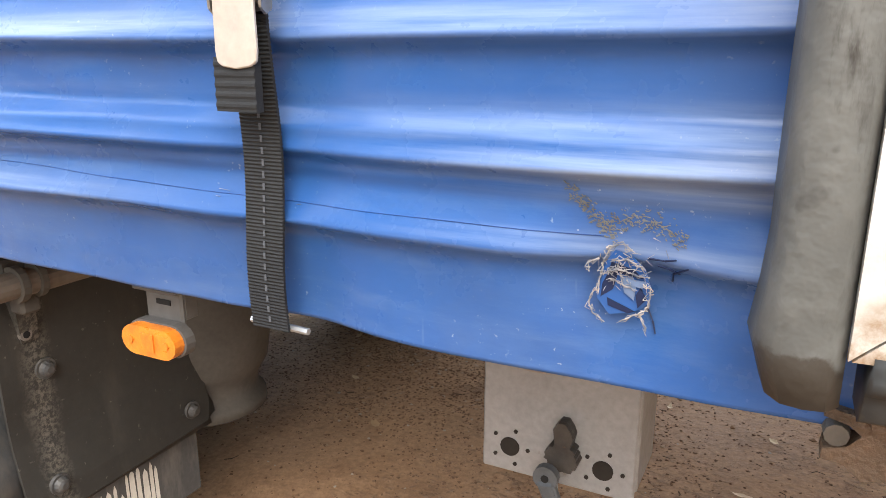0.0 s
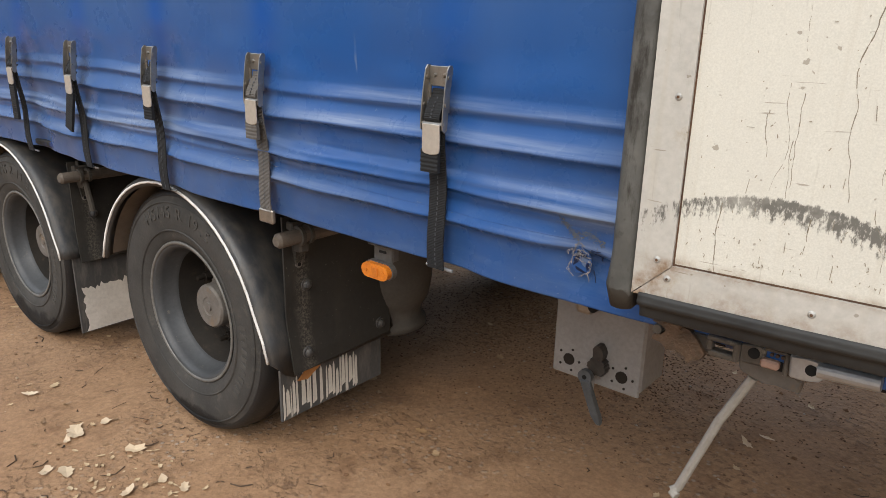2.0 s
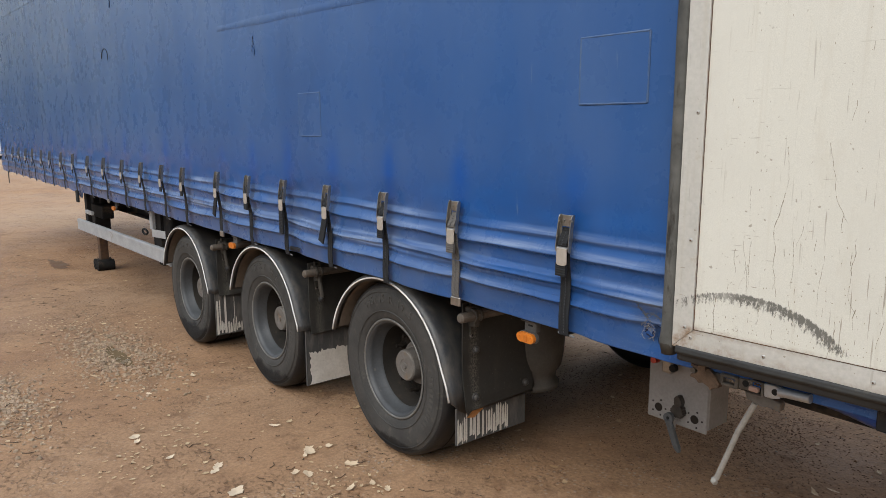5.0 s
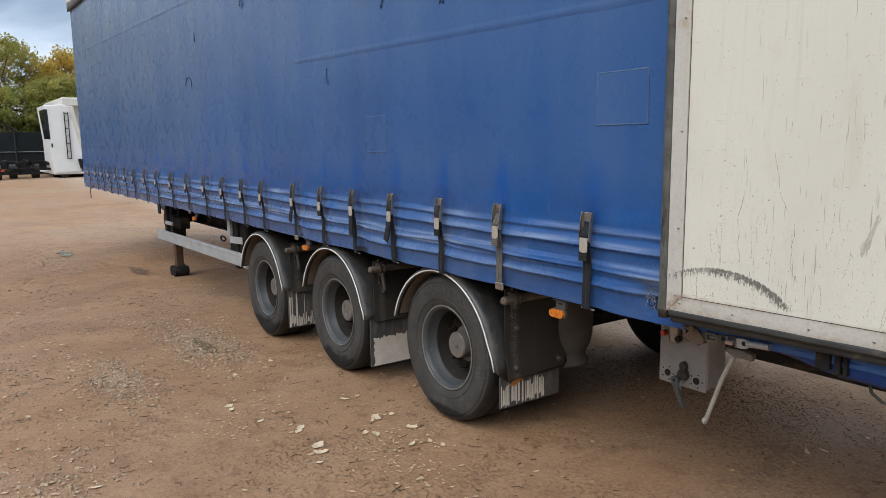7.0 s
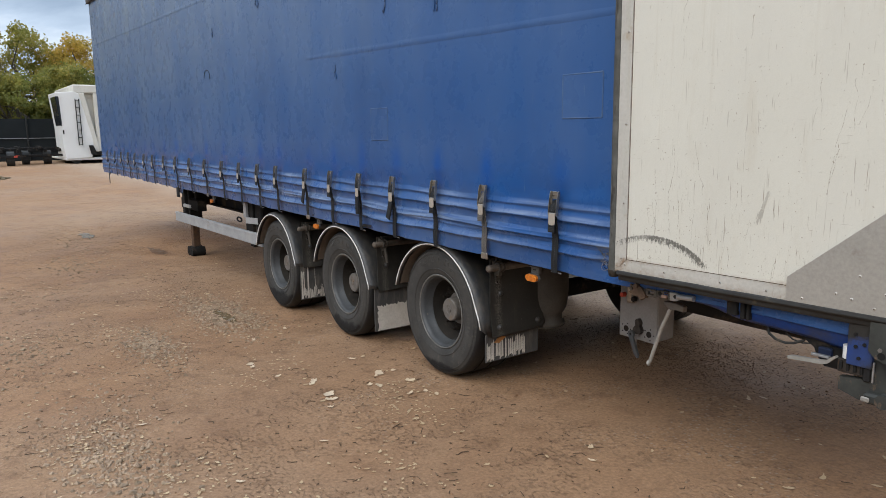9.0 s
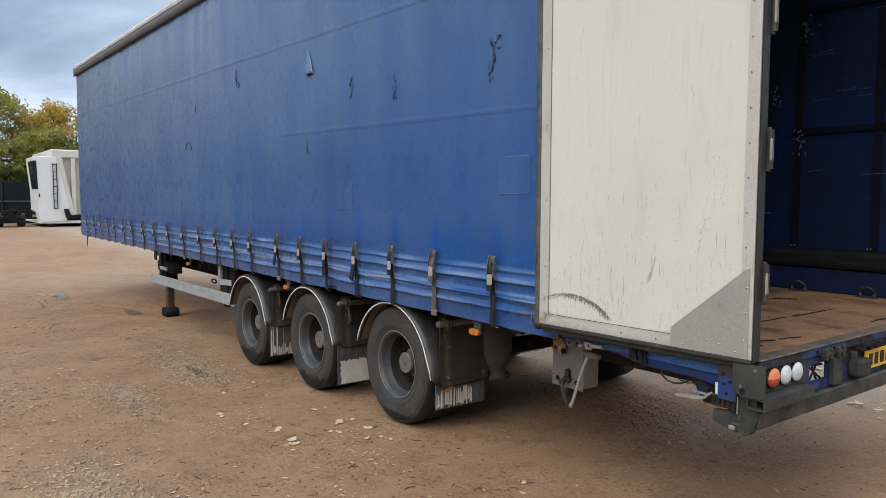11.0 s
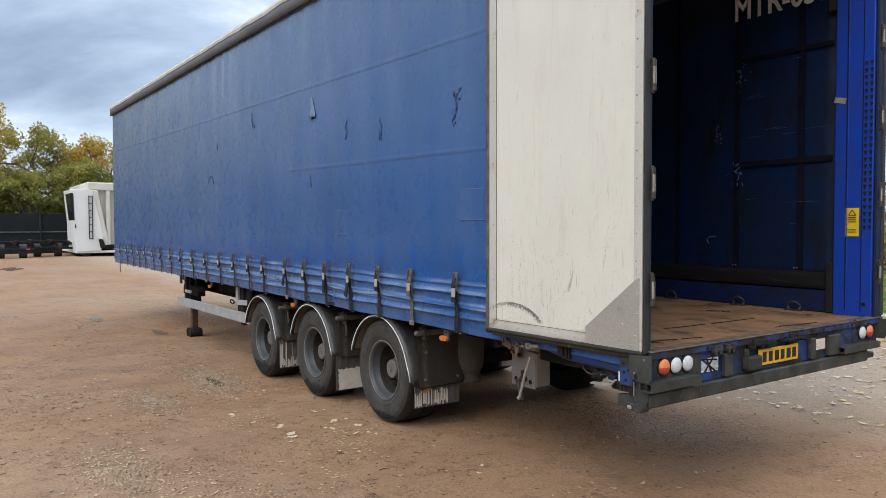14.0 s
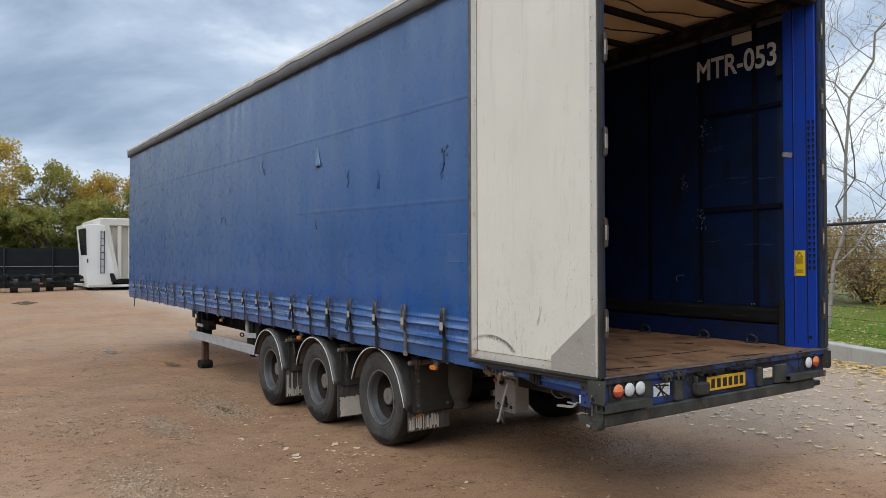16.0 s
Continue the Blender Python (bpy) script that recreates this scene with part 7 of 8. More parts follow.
# mudguards
def mudguard(i, cx, cz):
    dz = cz - 0.452
    c = (cx - 0.025, 0.405 + dz)
    r = 0.470
    prof = [(c[0] + r * math.cos(a), c[1] + r * math.sin(a)) for a in [radians(164 - 144 * k / 22) for k in range(23)]]
    prof += [(c[0] + 0.480, c[1] + 0.08), (c[0] + 0.505, c[1] - 0.035)] if i == 0 else [(c[0] + 0.478, c[1] + 0.09), (c[0] + 0.486, c[1] + 0.055)]
    bm = bmesh.new()
    prev = None
    for j, (x, z) in enumerate(prof):
        nrm = Vector((x - c[0], 0, z - c[1])).normalized() * 0.008
        ring = [bm.verts.new(p) for p in ((x - 2 * nrm.x, 0.037, z - 2 * nrm.z), (x, 0.030, z), (x + nrm.x * 1.7, 0.039, z + nrm.z * 1.7), (x + nrm.x * 2.7, 0.062, z + nrm.z * 2.7), (x + nrm.x * 2.8, 0.098, z + nrm.z * 2.8), (x + nrm.x * 1.7, 0.117, z + nrm.z * 1.7), (x + nrm.x * 1.6, 0.525, z + nrm.z * 1.6), (x, 0.525, z), (x, 0.055, z))]
        if i == 0 and j == len(prof) - 1:
            # rounded outer corner at the foot
            for v in ring:
                v.co.z += 0.055 * ease((0.085 - v.co.y) / 0.055)
        if prev:
            for k in range(9):
                bm.faces.new((prev[k], prev[(k + 1) % 9], ring[(k + 1) % 9], ring[k]))
        else:
            bm.faces.new(ring)
        prev = ring
    bm.faces.new(prev)
    g = part("mudguard", bm, M_PLASTIC, trailer, "black plastic mudguard with a pale scuffed edge", True)
    bm = bmesh.new()
    prev = None
    for x, z in (prof[:-1] + [(prof[-1][0] - 0.008, prof[-1][1] + 0.055)] if i == 0 else prof):
        nrm = Vector((x - c[0], 0, z - c[1])).normalized()
        ring = [bm.verts.new(p) for p in ((x - 0.006 * nrm.x, 0.027, z - 0.006 * nrm.z), (x + 0.001 * nrm.x, 0.0265, z + 0.001 * nrm.z), (x + 0.002 * nrm.x, 0.033, z + 0.002 * nrm.z), (x - 0.005 * nrm.x, 0.035, z - 0.005 * nrm.z))]
        if prev:
            for k in range(4):
                bm.faces.new((prev[k], prev[(k + 1) % 4], ring[(k + 1) % 4], ring[k]))
        else:
            bm.faces.new(ring)
        prev = ring
    bm.faces.new(prev)
    part("pale_edge", bm, M_LIP, g, "", True)
    # flat splash plate behind the wheel, with a dusty line of bolts
    bx = c[0] + 0.500
    low = c[1] + (-0.030 if i == 0 else 0.035)

    def plate_x(z):
        return bx + 0.002 + 0.026 * ease((c[1] + 0.16 - z) / 0.2)
    rows = []
    bm = bmesh.new()
    for k in range(11):
        z = low + (0.845 + dz - low) * k / 10
        inner = 0.502 - (0.010 if k == 0 else 0)
        rows.append([bm.verts.new(p) for p in ((plate_x(z), 0.098, z), (plate_x(z), inner, z + 0.012 * (k == 0)), (plate_x(z) - 0.006, inner, z + 0.012 * (k == 0)), (plate_x(z) - 0.006, 0.098, z))])
    for p, q in zip(rows, rows[1:]):
        for k in range(4):
            bm.faces.new((p[k], p[(k + 1) % 4], q[(k + 1) % 4], q[k]))
    bm.faces.new(rows[0])
    bm.faces.new(rows[-1])
    plate = part("splash_plate", bm, M_SPLASH, g, "dull black plate with a dusty line of bolts")
    rnd = random.Random(60 + i)
    for y, z in ((0.173, 0.63), (0.155, 0.428), (0.454, 0.426)):
        bm = bmesh.new()
        px = plate_x(z + dz)
        if z + dz < low + 0.02:
            continue
        rod(bm, (px - 0.002, y, z + dz), (px + 0.004, y, z + dz), 0.019, 0.018, seg=16)
        rod(bm, (px + 0.004, y, z + dz), (px + 0.013, y, z + dz), 0.014, 0.011, seg=12)
        rod(bm, (px + 0.013, y, z + dz), (px + 0.016, y, z + dz), 0.011, 0.006, seg=12)
        part("bolt", bm, M_PLASTIC, plate)
    bm = bmesh.new()
    rod(bm, (plate_x(0.7 + dz), 0.147, 0.70 + dz), (plate_x(0.7 + dz) + 0.007, 0.147, 0.70 + dz), 0.011, 0.010, seg=12)
    part("hollow_rivet", bm, M_HUB, plate)
    bm = bmesh.new()
    rod(bm, (plate_x(0.7 + dz) + 0.0065, 0.147, 0.70 + dz), (plate_x(0.7 + dz) + 0.0078, 0.147, 0.70 + dz), 0.006, seg=10)
    part("rivet_bore", bm, M_BLACK, plate)
    # muddy inside of the arch
    bm = bmesh.new()
    arc = [(c[0] + (r - 0.012) * math.cos(a), c[1] + (r - 0.012) * math.sin(a)) for a in [radians(162 - 5 * k) for k in range(20)]]
    rows = [[bm.verts.new((x, y, z)) for y in (0.058, 0.2, 0.35, 0.52)] for x, z in arc]
    for p, q in zip(rows, rows[1:]):
        for k in range(3):
            bm.faces.new((p[k], p[k + 1], q[k + 1], q[k]))
    part("liner", bm, M_LINER, g, "inside of the arch caked in tan mud", True)
    # flap
    fx = bx - 0.012
    top = (0.385, 0.45, 0.43)[i]
    foot = (0.217, 0.104, 0.094)[i]
    flap = part("mudflap", slab(fx - 0.005, fx + 0.005, 0.072, 0.488, foot, top, 0.002), M_FLAP, g, "black rubber mudflap streaked with pale dried mud")
    bm = bmesh.new()
    y = 0.078
    while y < (0.375, 0.44, 0.42)[i]:
        w = rnd.uniform(0.003, 0.018) if i != 1 else rnd.uniform(0.006, 0.02)
        if i == 0:
            z1, z0 = 0.356 - 0.05 * rnd.random() ** 2, 0.220 + rnd.random() ** 4 * 0.05
            gap = rnd.uniform(0.0005, 0.006) if rnd.random() < 0.85 else 0.013
        elif i == 1:
            z1, z0, gap = 0.298 + rnd.gauss(0, 0.008), 0.108, -0.001
        else:
            z1, z0 = (0.40 if rnd.random() < 0.35 else 0.22) - rnd.uniform(0, 0.05), 0.098 + rnd.random() ** 2 * 0.03
            gap = rnd.uniform(-0.001, 0.010)
        if i != 1:
            # a run of mud, tapering upwards
            xs0, xs1 = fx + 0.004, fx + 0.0060 + 0.0006 * rnd.random()
            a = [bm.verts.new((xs1, yy, zz)) for yy, zz in ((y, z0), (y + w, z0 + rnd.uniform(0, 0.012)), (y + w * 0.8, z1 - 0.01), (y + w * 0.45, z1), (y + w * 0.1, z1 - 0.012))]
            b = [bm.verts.new((xs0, v.co.y, v.co.z)) for v in a]
            for k in range(5):
                bm.faces.new((a[k], a[(k + 1) % 5], b[(k + 1) % 5], b[k]))
            bm.faces.new(a)
        y += w + gap
    if i == 1:
        # one ragged coat of pale mud
        edge = [(0.092, 0.108), (0.455, 0.108)]
        edge += [(0.455 - 0.363 * k / 40, 0.298 + rnd.gauss(0, 0.006) + 0.014 * wob(k * 0.4, 2.0)) for k in range(41)]
        edge += [(0.092 + rnd.uniform(0, 0.014), 0.29 - 0.182 * k / 14) for k in range(1, 14)]
        a = [bm.verts.new((fx + 0.0062, yy, zz)) for yy, zz in edge]
        b = [bm.verts.new((fx + 0.004, yy, zz)) for yy, zz in edge]
        for k in range(len(a)):
            bm.faces.new((a[k], a[(k + 1) % len(a)], b[(k + 1) % len(a)], b[k]))
        bm.faces.new(a)
    tagged(part("dried_mud", bm, M_MUD, flap, "pale dried mud"), kind="stuff")
    if i == 0:
        part("rust_patch", moved(prism_y([(-0.03, -0.012), (0.0, 0.012), (0.045, 0.022), (0.062, 0.008), (0.03, -0.008), (0.01, -0.02)], 0, 0.002), Matrix.Translation((fx + 0.0095, 0.16, 0.345)) @ Matrix.Rotation(radians(90), 4, "Z")), M_RUSTSTAIN, flap)
    # mounting stay: a dusty tube held by a strap clamp, its tongue reaching down the plate
    tx, tz = bx + 0.040, 0.795 + dz
    bm = bmesh.new()
    rod(bm, (tx, 0.055, tz), (tx, 0.55, tz), 0.021, 0.023, seg=16)
    rod(bm, (tx, 0.046, tz), (tx, 0.055, tz), 0.014, 0.021, seg=16)
    stay_tube = part("mounting_stay", bm, M_DUSTYSTEEL, g, "dusty brown steel tube")
    bm = bmesh.new()
    rod(bm, (tx, 0.118, tz), (tx, 0.130, tz), 0.029, seg=16)
    rod(bm, (tx, 0.150, tz), (tx, 0.160, tz), 0.028, seg=16)
    box(bm, tx - 0.042, tx - 0.014, 0.112, 0.165, tz + 0.012, tz + 0.036, 0.004)
    box(bm, tx - 0.030, tx + 0.004, 0.125, 0.158, tz - 0.052, tz - 0.016, 0.005)
    rod(bm, (tx - 0.03, 0.135, tz + 0.02), (tx - 0.03, 0.135, tz + 0.055), 0.007, seg=6)
    part("strap_clamp", bm, M_SPRING, stay_tube)
    bm = bmesh.new()
    prev = None
    for k in range(6):
        z = tz - 0.03 - 0.016 * k
        vs = [bm.verts.new(p) for p in ((plate_x(z) + 0.002 + 0.020 * (1 - k / 5), 0.125 + 0.003 * k, z), (plate_x(z) + 0.002 + 0.020 * (1 - k / 5), 0.160 + 0.002 * k, z), (plate_x(z), 0.160 + 0.002 * k, z), (plate_x(z), 0.125 + 0.003 * k, z))]
        if prev:
            for j in range(4):
                bm.faces.new((prev[j], prev[(j + 1) % 4], vs[(j + 1) % 4], vs[j]))
        prev = vs
    part("tongue", bm, M_SPLASH, stay_tube)
    if i:
        bm = bmesh.new()
        rod(bm, (tx, 0.14, tz), (tx + 0.02, 0.15, tz - 0.14), 0.012, seg=8)
        part("strut", bm, M_SPRING, stay_tube)
    return g


def mirrored(ob, parent):
    """The same part on the trailer's far side."""
    me = ob.data.copy()
    me.transform(Matrix.Translation((0, WIDE, 0)) @ Matrix.Diagonal((1, -1, 1, 1)))
    me.flip_normals()
    twin = link(new(ob.name.split(".")[0], me), parent)
    for key in ("label", "kind"):
        if key in ob:
            twin[key] = ob[key]
    for child in list(ob.children):
        mirrored(child, twin)


for i, (cx, cz) in enumerate(ARCHES):
    mirrored(mudguard(i, cx, cz), trailer)
for dx in (0.0, 0.12):
    part("hanging_bracket", slab(-1.60 + 1.6 * dx, -1.575 + 1.6 * dx, 0.24, 0.26, 0.80, 0.87, 0.003), M_CHASSIS, trailer)

# side guard rail, its posts and the landing leg
bm = bmesh.new()
m = Matrix.Translation((-7.40, 0.10, 0.489)) @ Matrix.Rotation(-math.atan2(0.038, 3.16), 4, "Y")
box(bm, -1.58, 1.58, -0.004, 0.004, -0.057, 0.057, 0.002, m=m)
box(bm, -1.58, 1.58, -0.004, 0.030, 0.052, 0.060, 0.002, m=m)
box(bm, -1.58, 1.58, -0.004, 0.030, -0.060, -0.052, 0.002, m=m)
box(bm, -1.58, 1.58, -0.009, -0.004, 0.034, 0.057, 0.002, m=m)
guard = part("side_guard", bm, M_RAIL, trailer, "galvanised side guard rail")
part("end_plate", slab(-5.845, -5.805, 0.085, 0.14, 0.45, 0.62, 0.003), M_RAIL, guard)
for x in (-8.7, -6.20):
    part("guard_post", slab(x - 0.05, x + 0.05, 0.135, 0.18, 0.40, 0.88, 0.004), M_CHASSIS, guard)
part("guard_bracket", slab(-6.33, -6.26, 0.10, 0.132, 0.70, 0.86, 0.004), M_RAIL, guard)
part("bent_tag", moved(slab(-0.17, 0.17, -0.003, 0.003, -0.032, 0.032, 0.002), Matrix.Translation((-6.05, 0.085, 0.690)) @ Matrix.Rotation(-0.06, 4, "Y")), M_RAIL, guard, "bent pale sheet-metal tag")
part("wire_loop", tube([(-6.40 + 0.07 * math.cos(a), 0.08, 0.672 + 0.022 * math.sin(a)) for a in [k * math.tau / 12 for k in range(13)]], 0.009), M_BLACK, guard)
part("guard_bracket", slab(-8.60, -8.34, 0.10, 0.130, 0.625, 0.665, 0.004), M_RAIL, guard)
part("tool_box", slab(-6.45, -5.98, 0.16, 0.62, 0.50, 0.86, 0.02, 2), M_CHASSIS, trailer)
for y in (0.36, WIDE - 0.36):
    gz = ground_z(-9.05, y)
    leg = part("landing_leg", slab(-9.15, -8.95, y - 0.085, y + 0.085, 0.36, 0.90, 0.008), M_CHASSIS, trailer, "rusty telescopic landing leg with a roller foot")
    part("leg_inner", slab(-9.105, -8.995, y - 0.045, y + 0.045, gz + 0.06, 0.42, 0.006), M_RUST, leg)
    bm = bmesh.new()
    box(bm, -9.125, -8.975, y - 0.075, y + 0.075, gz + 0.06, gz + 0.13, 0.012)
    for dx in (-0.062, 0.062):
        rod(bm, (-9.05 + dx, y - 0.090, gz + 0.064), (-9.05 + dx, y + 0.090, gz + 0.064), 0.064, seg=18)
        for sy in (-1, 1):
            rod(bm, (-9.05 + dx, y + sy * 0.089, gz + 0.064), (-9.05 + dx, y + sy * 0.097, gz + 0.064), 0.030, 0.026, seg=12)
    part("foot", bm, M_CHASSIS, leg)
part("leg_frame", slab(-9.20, -8.45, 0.24, 0.36, 0.56, 0.70, 0.008), M_CHASSIS, trailer)
part("leg_cross_tube", slab(-9.08, -9.02, 0.4, WIDE - 0.4, 0.62, 0.68, 0.006), M_CHASSIS, trailer)


# ---- verge, kerb and fence on the far side ----
KA, KB = Vector((-2.9, 8.75, 0)), Vector((1.0, -0.42, 0)).normalized()
KN = Vector((-KB.y, KB.x, 0))


def kerb_at(s, d, z):
    p = KA + KB * s + KN * d
    return (p.x, p.y, z)


verge = []
ss = [float(v) for v in np.linspace(-60, 9, 90)]
ds = [0.28, 0.6, 1.2, 2.0, 3.0, 4.5, 7.0, 11.0, 18.0, 40.0]
verts = [kerb_at(s, d, 0.235 + 0.05 * min(d, 6) * 0.5 + 0.05 * wob(s * 0.6, d * 0.6)) for d in ds for s in ss]
w = len(ss)
me = bpy.data.meshes.new("grass_verge")
me.from_pydata(verts, [], [(j * w + i, j * w + i + 1, (j + 1) * w + i + 1, (j + 1) * w + i) for j in range(len(ds) - 1) for i in range(w - 1)])
me.materials.append(M_SOIL)
me.shade_smooth()
tagged(new("grass_verge", me), "grass verge strewn with fallen yellow leaves", "verge", kind="structure")
kerb = tagged(new("kerb"), "pale concrete kerb stones along the verge", "kerb", kind="structure")
for k in range(40):
    s0 = -31.0 + k * 1.0
    bm = bmesh.new()
    a = Vector(kerb_at(s0 + 0.5, 0.12, 0))
    box(bm, -0.497, 0.497, -0.14, 0.16, -0.25, 0.26, 0.02, 2, m=Matrix.Translation(a + Vector((0, 0, random.Random(k).uniform(-0.006, 0.006)))) @ Matrix.Rotation(math.atan2(KB.y, KB.x), 4, "Z"))
    part("kerb_stone", bm, M_KERB, kerb)


def scatter(name, count, place, make, material, label, category, seed):
    rnd = random.Random(seed)
    verts, faces = [], []
    for _ in range(count):
        x, y, z = place(rnd)
        vs, fs = make(rnd)
        o = len(verts)
        verts += [(x + a, y + b, z + c) for a, b, c in vs]
        faces += [tuple(o + i for i in f) for f in fs]
    me = bpy.data.meshes.new(name)
    me.from_pydata(verts, [], faces)
    me.materials.append(material)
    return tagged(new(name, me), label, category, kind="stuff")


def blade(rnd):
    h, a = rnd.uniform(0.04, 0.13), rnd.uniform(0, math.tau)
    dx, dy, w = math.cos(a), math.sin(a), rnd.uniform(0.004, 0.009)
    b = rnd.uniform(0.01, 0.06)
    return [(-w * dy, w * dx, 0), (w * dy, -w * dx, 0), (b * dx + w * 0.5 * dy, b * dy - w * 0.5 * dx, h * 0.7), (b * dx * 1.8, b * dy * 1.8, h)], [(0, 1, 2), (0, 2, 3)]


def on_verge(rnd):
    s, d = rnd.uniform(-6, 5), 0.25 + 6.0 * rnd.random() ** 1.4
    return kerb_at(s, d, 0.225 + 0.05 * min(d, 6) * 0.5 + 0.05 * wob(s * 0.6, d * 0.6))


scatter("grass", 26000, on_verge, blade, M_GRASS, "short green grass on the verge", "grass", 2)

LEAF = [(0.0, -0.5), (0.16, -0.34), (0.30, -0.26), (0.28, -0.12), (0.42, 0.0), (0.31, 0.12), (0.30, 0.28), (0.14, 0.34), (0.0, 0.52), (-0.14, 0.34), (-0.30, 0.28), (-0.31, 0.12), (-0.42, 0.0), (-0.28, -0.12), (-0.30, -0.26), (-0.16, -0.34)]


def fallen(lo, hi):
    def make(rnd):
        s, a = rnd.uniform(lo, hi), rnd.uniform(0, math.tau)
        curl, tilt = rnd.uniform(0.1, 0.6), rnd.uniform(-0.35, 0.35)
        w = rnd.uniform(0.4, 0.85)
        vs = [(0.0, 0.0, 0.004)]
        for u, v in LEAF:
            jag = rnd.uniform(0.72, 1.2)
            x, y = u * s * w * jag, v * s * jag
            z = 0.005 + curl * (x * x + y * y) / s + max(0, tilt * x)
            vs.append((x * math.cos(a) - y * math.sin(a), x * math.sin(a) + y * math.cos(a), z))
        n = len(LEAF)
        return vs, [(0, 1 + k, 1 + (k + 1) % n) for k in range(n)]
    return make


def on_yard(rnd):
    while True:
        x, y = rnd.uniform(-14, 5), rnd.uniform(-6, 6.5)
        if rnd.random() < 0.12 + 0.88 * max(0, wob(x * 0.5, y * 0.5, 4.0) + 0.3):
            return x, y, ground_z(x, y)


def by_kerb(rnd):
    s, d = rnd.uniform(-8, 7), -0.12 - abs(rnd.gauss(0, 0.4 if rnd.random() < 0.72 else 1.5))
    x, y, _ = kerb_at(s, d, 0)
    return x, y, ground_z(x, y) + 0.02 * rnd.random()


def behind_kerb(rnd):
    s, d = rnd.uniform(-8, 7), 0.2 + abs(rnd.gauss(0, 1.0)) if rnd.random() < 0.5 else rnd.uniform(1.8, 5.5)
    return kerb_at(s, d, 0.255 + 0.05 * min(d, 6) * 0.5 + 0.05 * wob(s * 0.6, d * 0.6) + 0.03 * rnd.random())


scatter("fallen_leaves", 1100, on_yard, fallen(0.015, 0.06), M_DRYLEAF, "small dry leaves scattered over the yard", "leaves", 6)
def far_yard(rnd):
    while True:
        x, y = rnd.uniform(-5, 6), rnd.uniform(2.8, 9.5)
        if (Vector((x, y, 0)) - KA).dot(KN) < -0.2:
            return x, y, ground_z(x, y) + 0.004


scatter("far_leaves", 1100, far_yard, fallen(0.04, 0.10), M_PALELEAF, "pale dry leaves strewn between trailer and kerb", "leaves", 17)
scatter("kerb_leaves", 3000, by_kerb, fallen(0.05, 0.13), M_YELLEAF, "yellow leaves gathered against the kerb", "leaves", 7)
scatter("verge_leaves", 4800, behind_kerb, fallen(0.05, 0.13), M_YELLEAF, "yellow leaves lying on the grass", "leaves", 8)

LITTER = [(random.Random(900 + k).uniform(-7.0, 0.8), random.Random(950 + k).uniform(-2.6, 0.0)) for k in range(26)]


def in_litter(rnd):
    cx, cy = LITTER[rnd.randrange(len(LITTER))]
    x, y = cx + rnd.gauss(0, 0.16), cy + rnd.gauss(0, 0.09)
    return x, y, ground_z(x, y)


scatter("leaf_litter", 1300, in_litter, fallen(0.010, 0.036), M_DRYLEAF, "small crumbled yellow leaf litter in patches", "leaves", 16)


# larger leaves one by one
for k, (x, y, s) in enumerate(((-2.73, -0.69, 0.085), (-3.67, -0.83, 0.07), (-3.09, -0.65, 0.07), (-2.62, -0.75, 0.05), (-3.4, -0.2, 0.06), (-4.4, -0.55, 0.05), (-2.2, -1.0, 0.05), (-1.3, 0.0, 0.06), (-1.2, -0.1, 0.05), (-3.0, -1.7, 0.06), (-2.0, -1.5, 0.05), (-1.0, -0.9, 0.05), (-2.97, -0.22, 0.085), (-2.72, -0.14, 0.08), (-2.82, -0.38, 0.06), (-2.77, -0.34, 0.07), (-2.52, -0.27, 0.06), (-2.41, -0.15, 0.065), (-2.50, -0.17, 0.05), (-2.97, -0.12, 0.05), (-2.95, -0.26, 0.05), (-2.82, -0.66, 0.10), (-3.13, -0.62, 0.07), (-3.74, -0.82, 0.08), (-3.01, -0.21, 0.07), (-4.56, -0.22, 0.06), (-3.38, -0.76, 0.06), (-1.19, 1.16, 0.07), (-1.15, 1.24, 0.06))):
    rnd = random.Random(100 + k)
    vs, fs = fallen(s, s * 1.1)(rnd)
    bm = bmesh.new()
    bv = [bm.verts.new((x + a, y + b, ground_z(x, y) + c)) for a, b, c in vs]
    for f in fs:
        bm.faces.new([bv[i] for i in f])
    tagged(part("fallen_leaf", bm, M_PALELEAF), "pale dry oak leaf lying on the earth", "leaf", "leaves on the yard")


def pebble(lo, hi):
    def make(rnd):
        r = lo + (hi - lo) * rnd.random() ** 2
        q = Euler((rnd.random() * 6, rnd.random() * 6, rnd.random() * 6)).to_matrix()
        sc = Vector((rnd.uniform(0.7, 1.3), rnd.uniform(0.6, 1.1), rnd.uniform(0.5, 0.8))) * r
        pts = []
        for v in ((1, 0, 0), (-1, 0, 0), (0, 1, 0), (0, -1, 0), (0, 0, 1), (0, 0, -1)):
            p = q @ Vector(v)
            pts.append((p.x * sc.x, p.y * sc.y, p.z * sc.z + r * 0.15))
        return pts, [(0, 2, 4), (2, 1, 4), (1, 3, 4), (3, 0, 4), (2, 0, 5), (1, 2, 5), (3, 1, 5), (0, 3, 5)]
    return make


HEAPS = ((-5.4, -0.50, 0.70, 0.20), (-4.75, -1.25, 0.50, 0.13), (-2.6, -1.95, 0.40, 0.16), (-9.5, -0.7, 1.1, 0.35), (-3.2, -1.9, 0.8, 0.25), (-7.5, -2.0, 0.9, 0.5), (-6.0, -2.6, 0.7, 0.4))


def in_heaps(rnd):
    cx, cy, rx, ry = HEAPS[min(int(rnd.random() ** 1.8 * len(HEAPS)), len(HEAPS) - 1)]
    x, y = cx + rnd.gauss(0, rx * 0.7), cy + rnd.gauss(0, ry * 0.85)
    return x, y, ground_z(x, y)


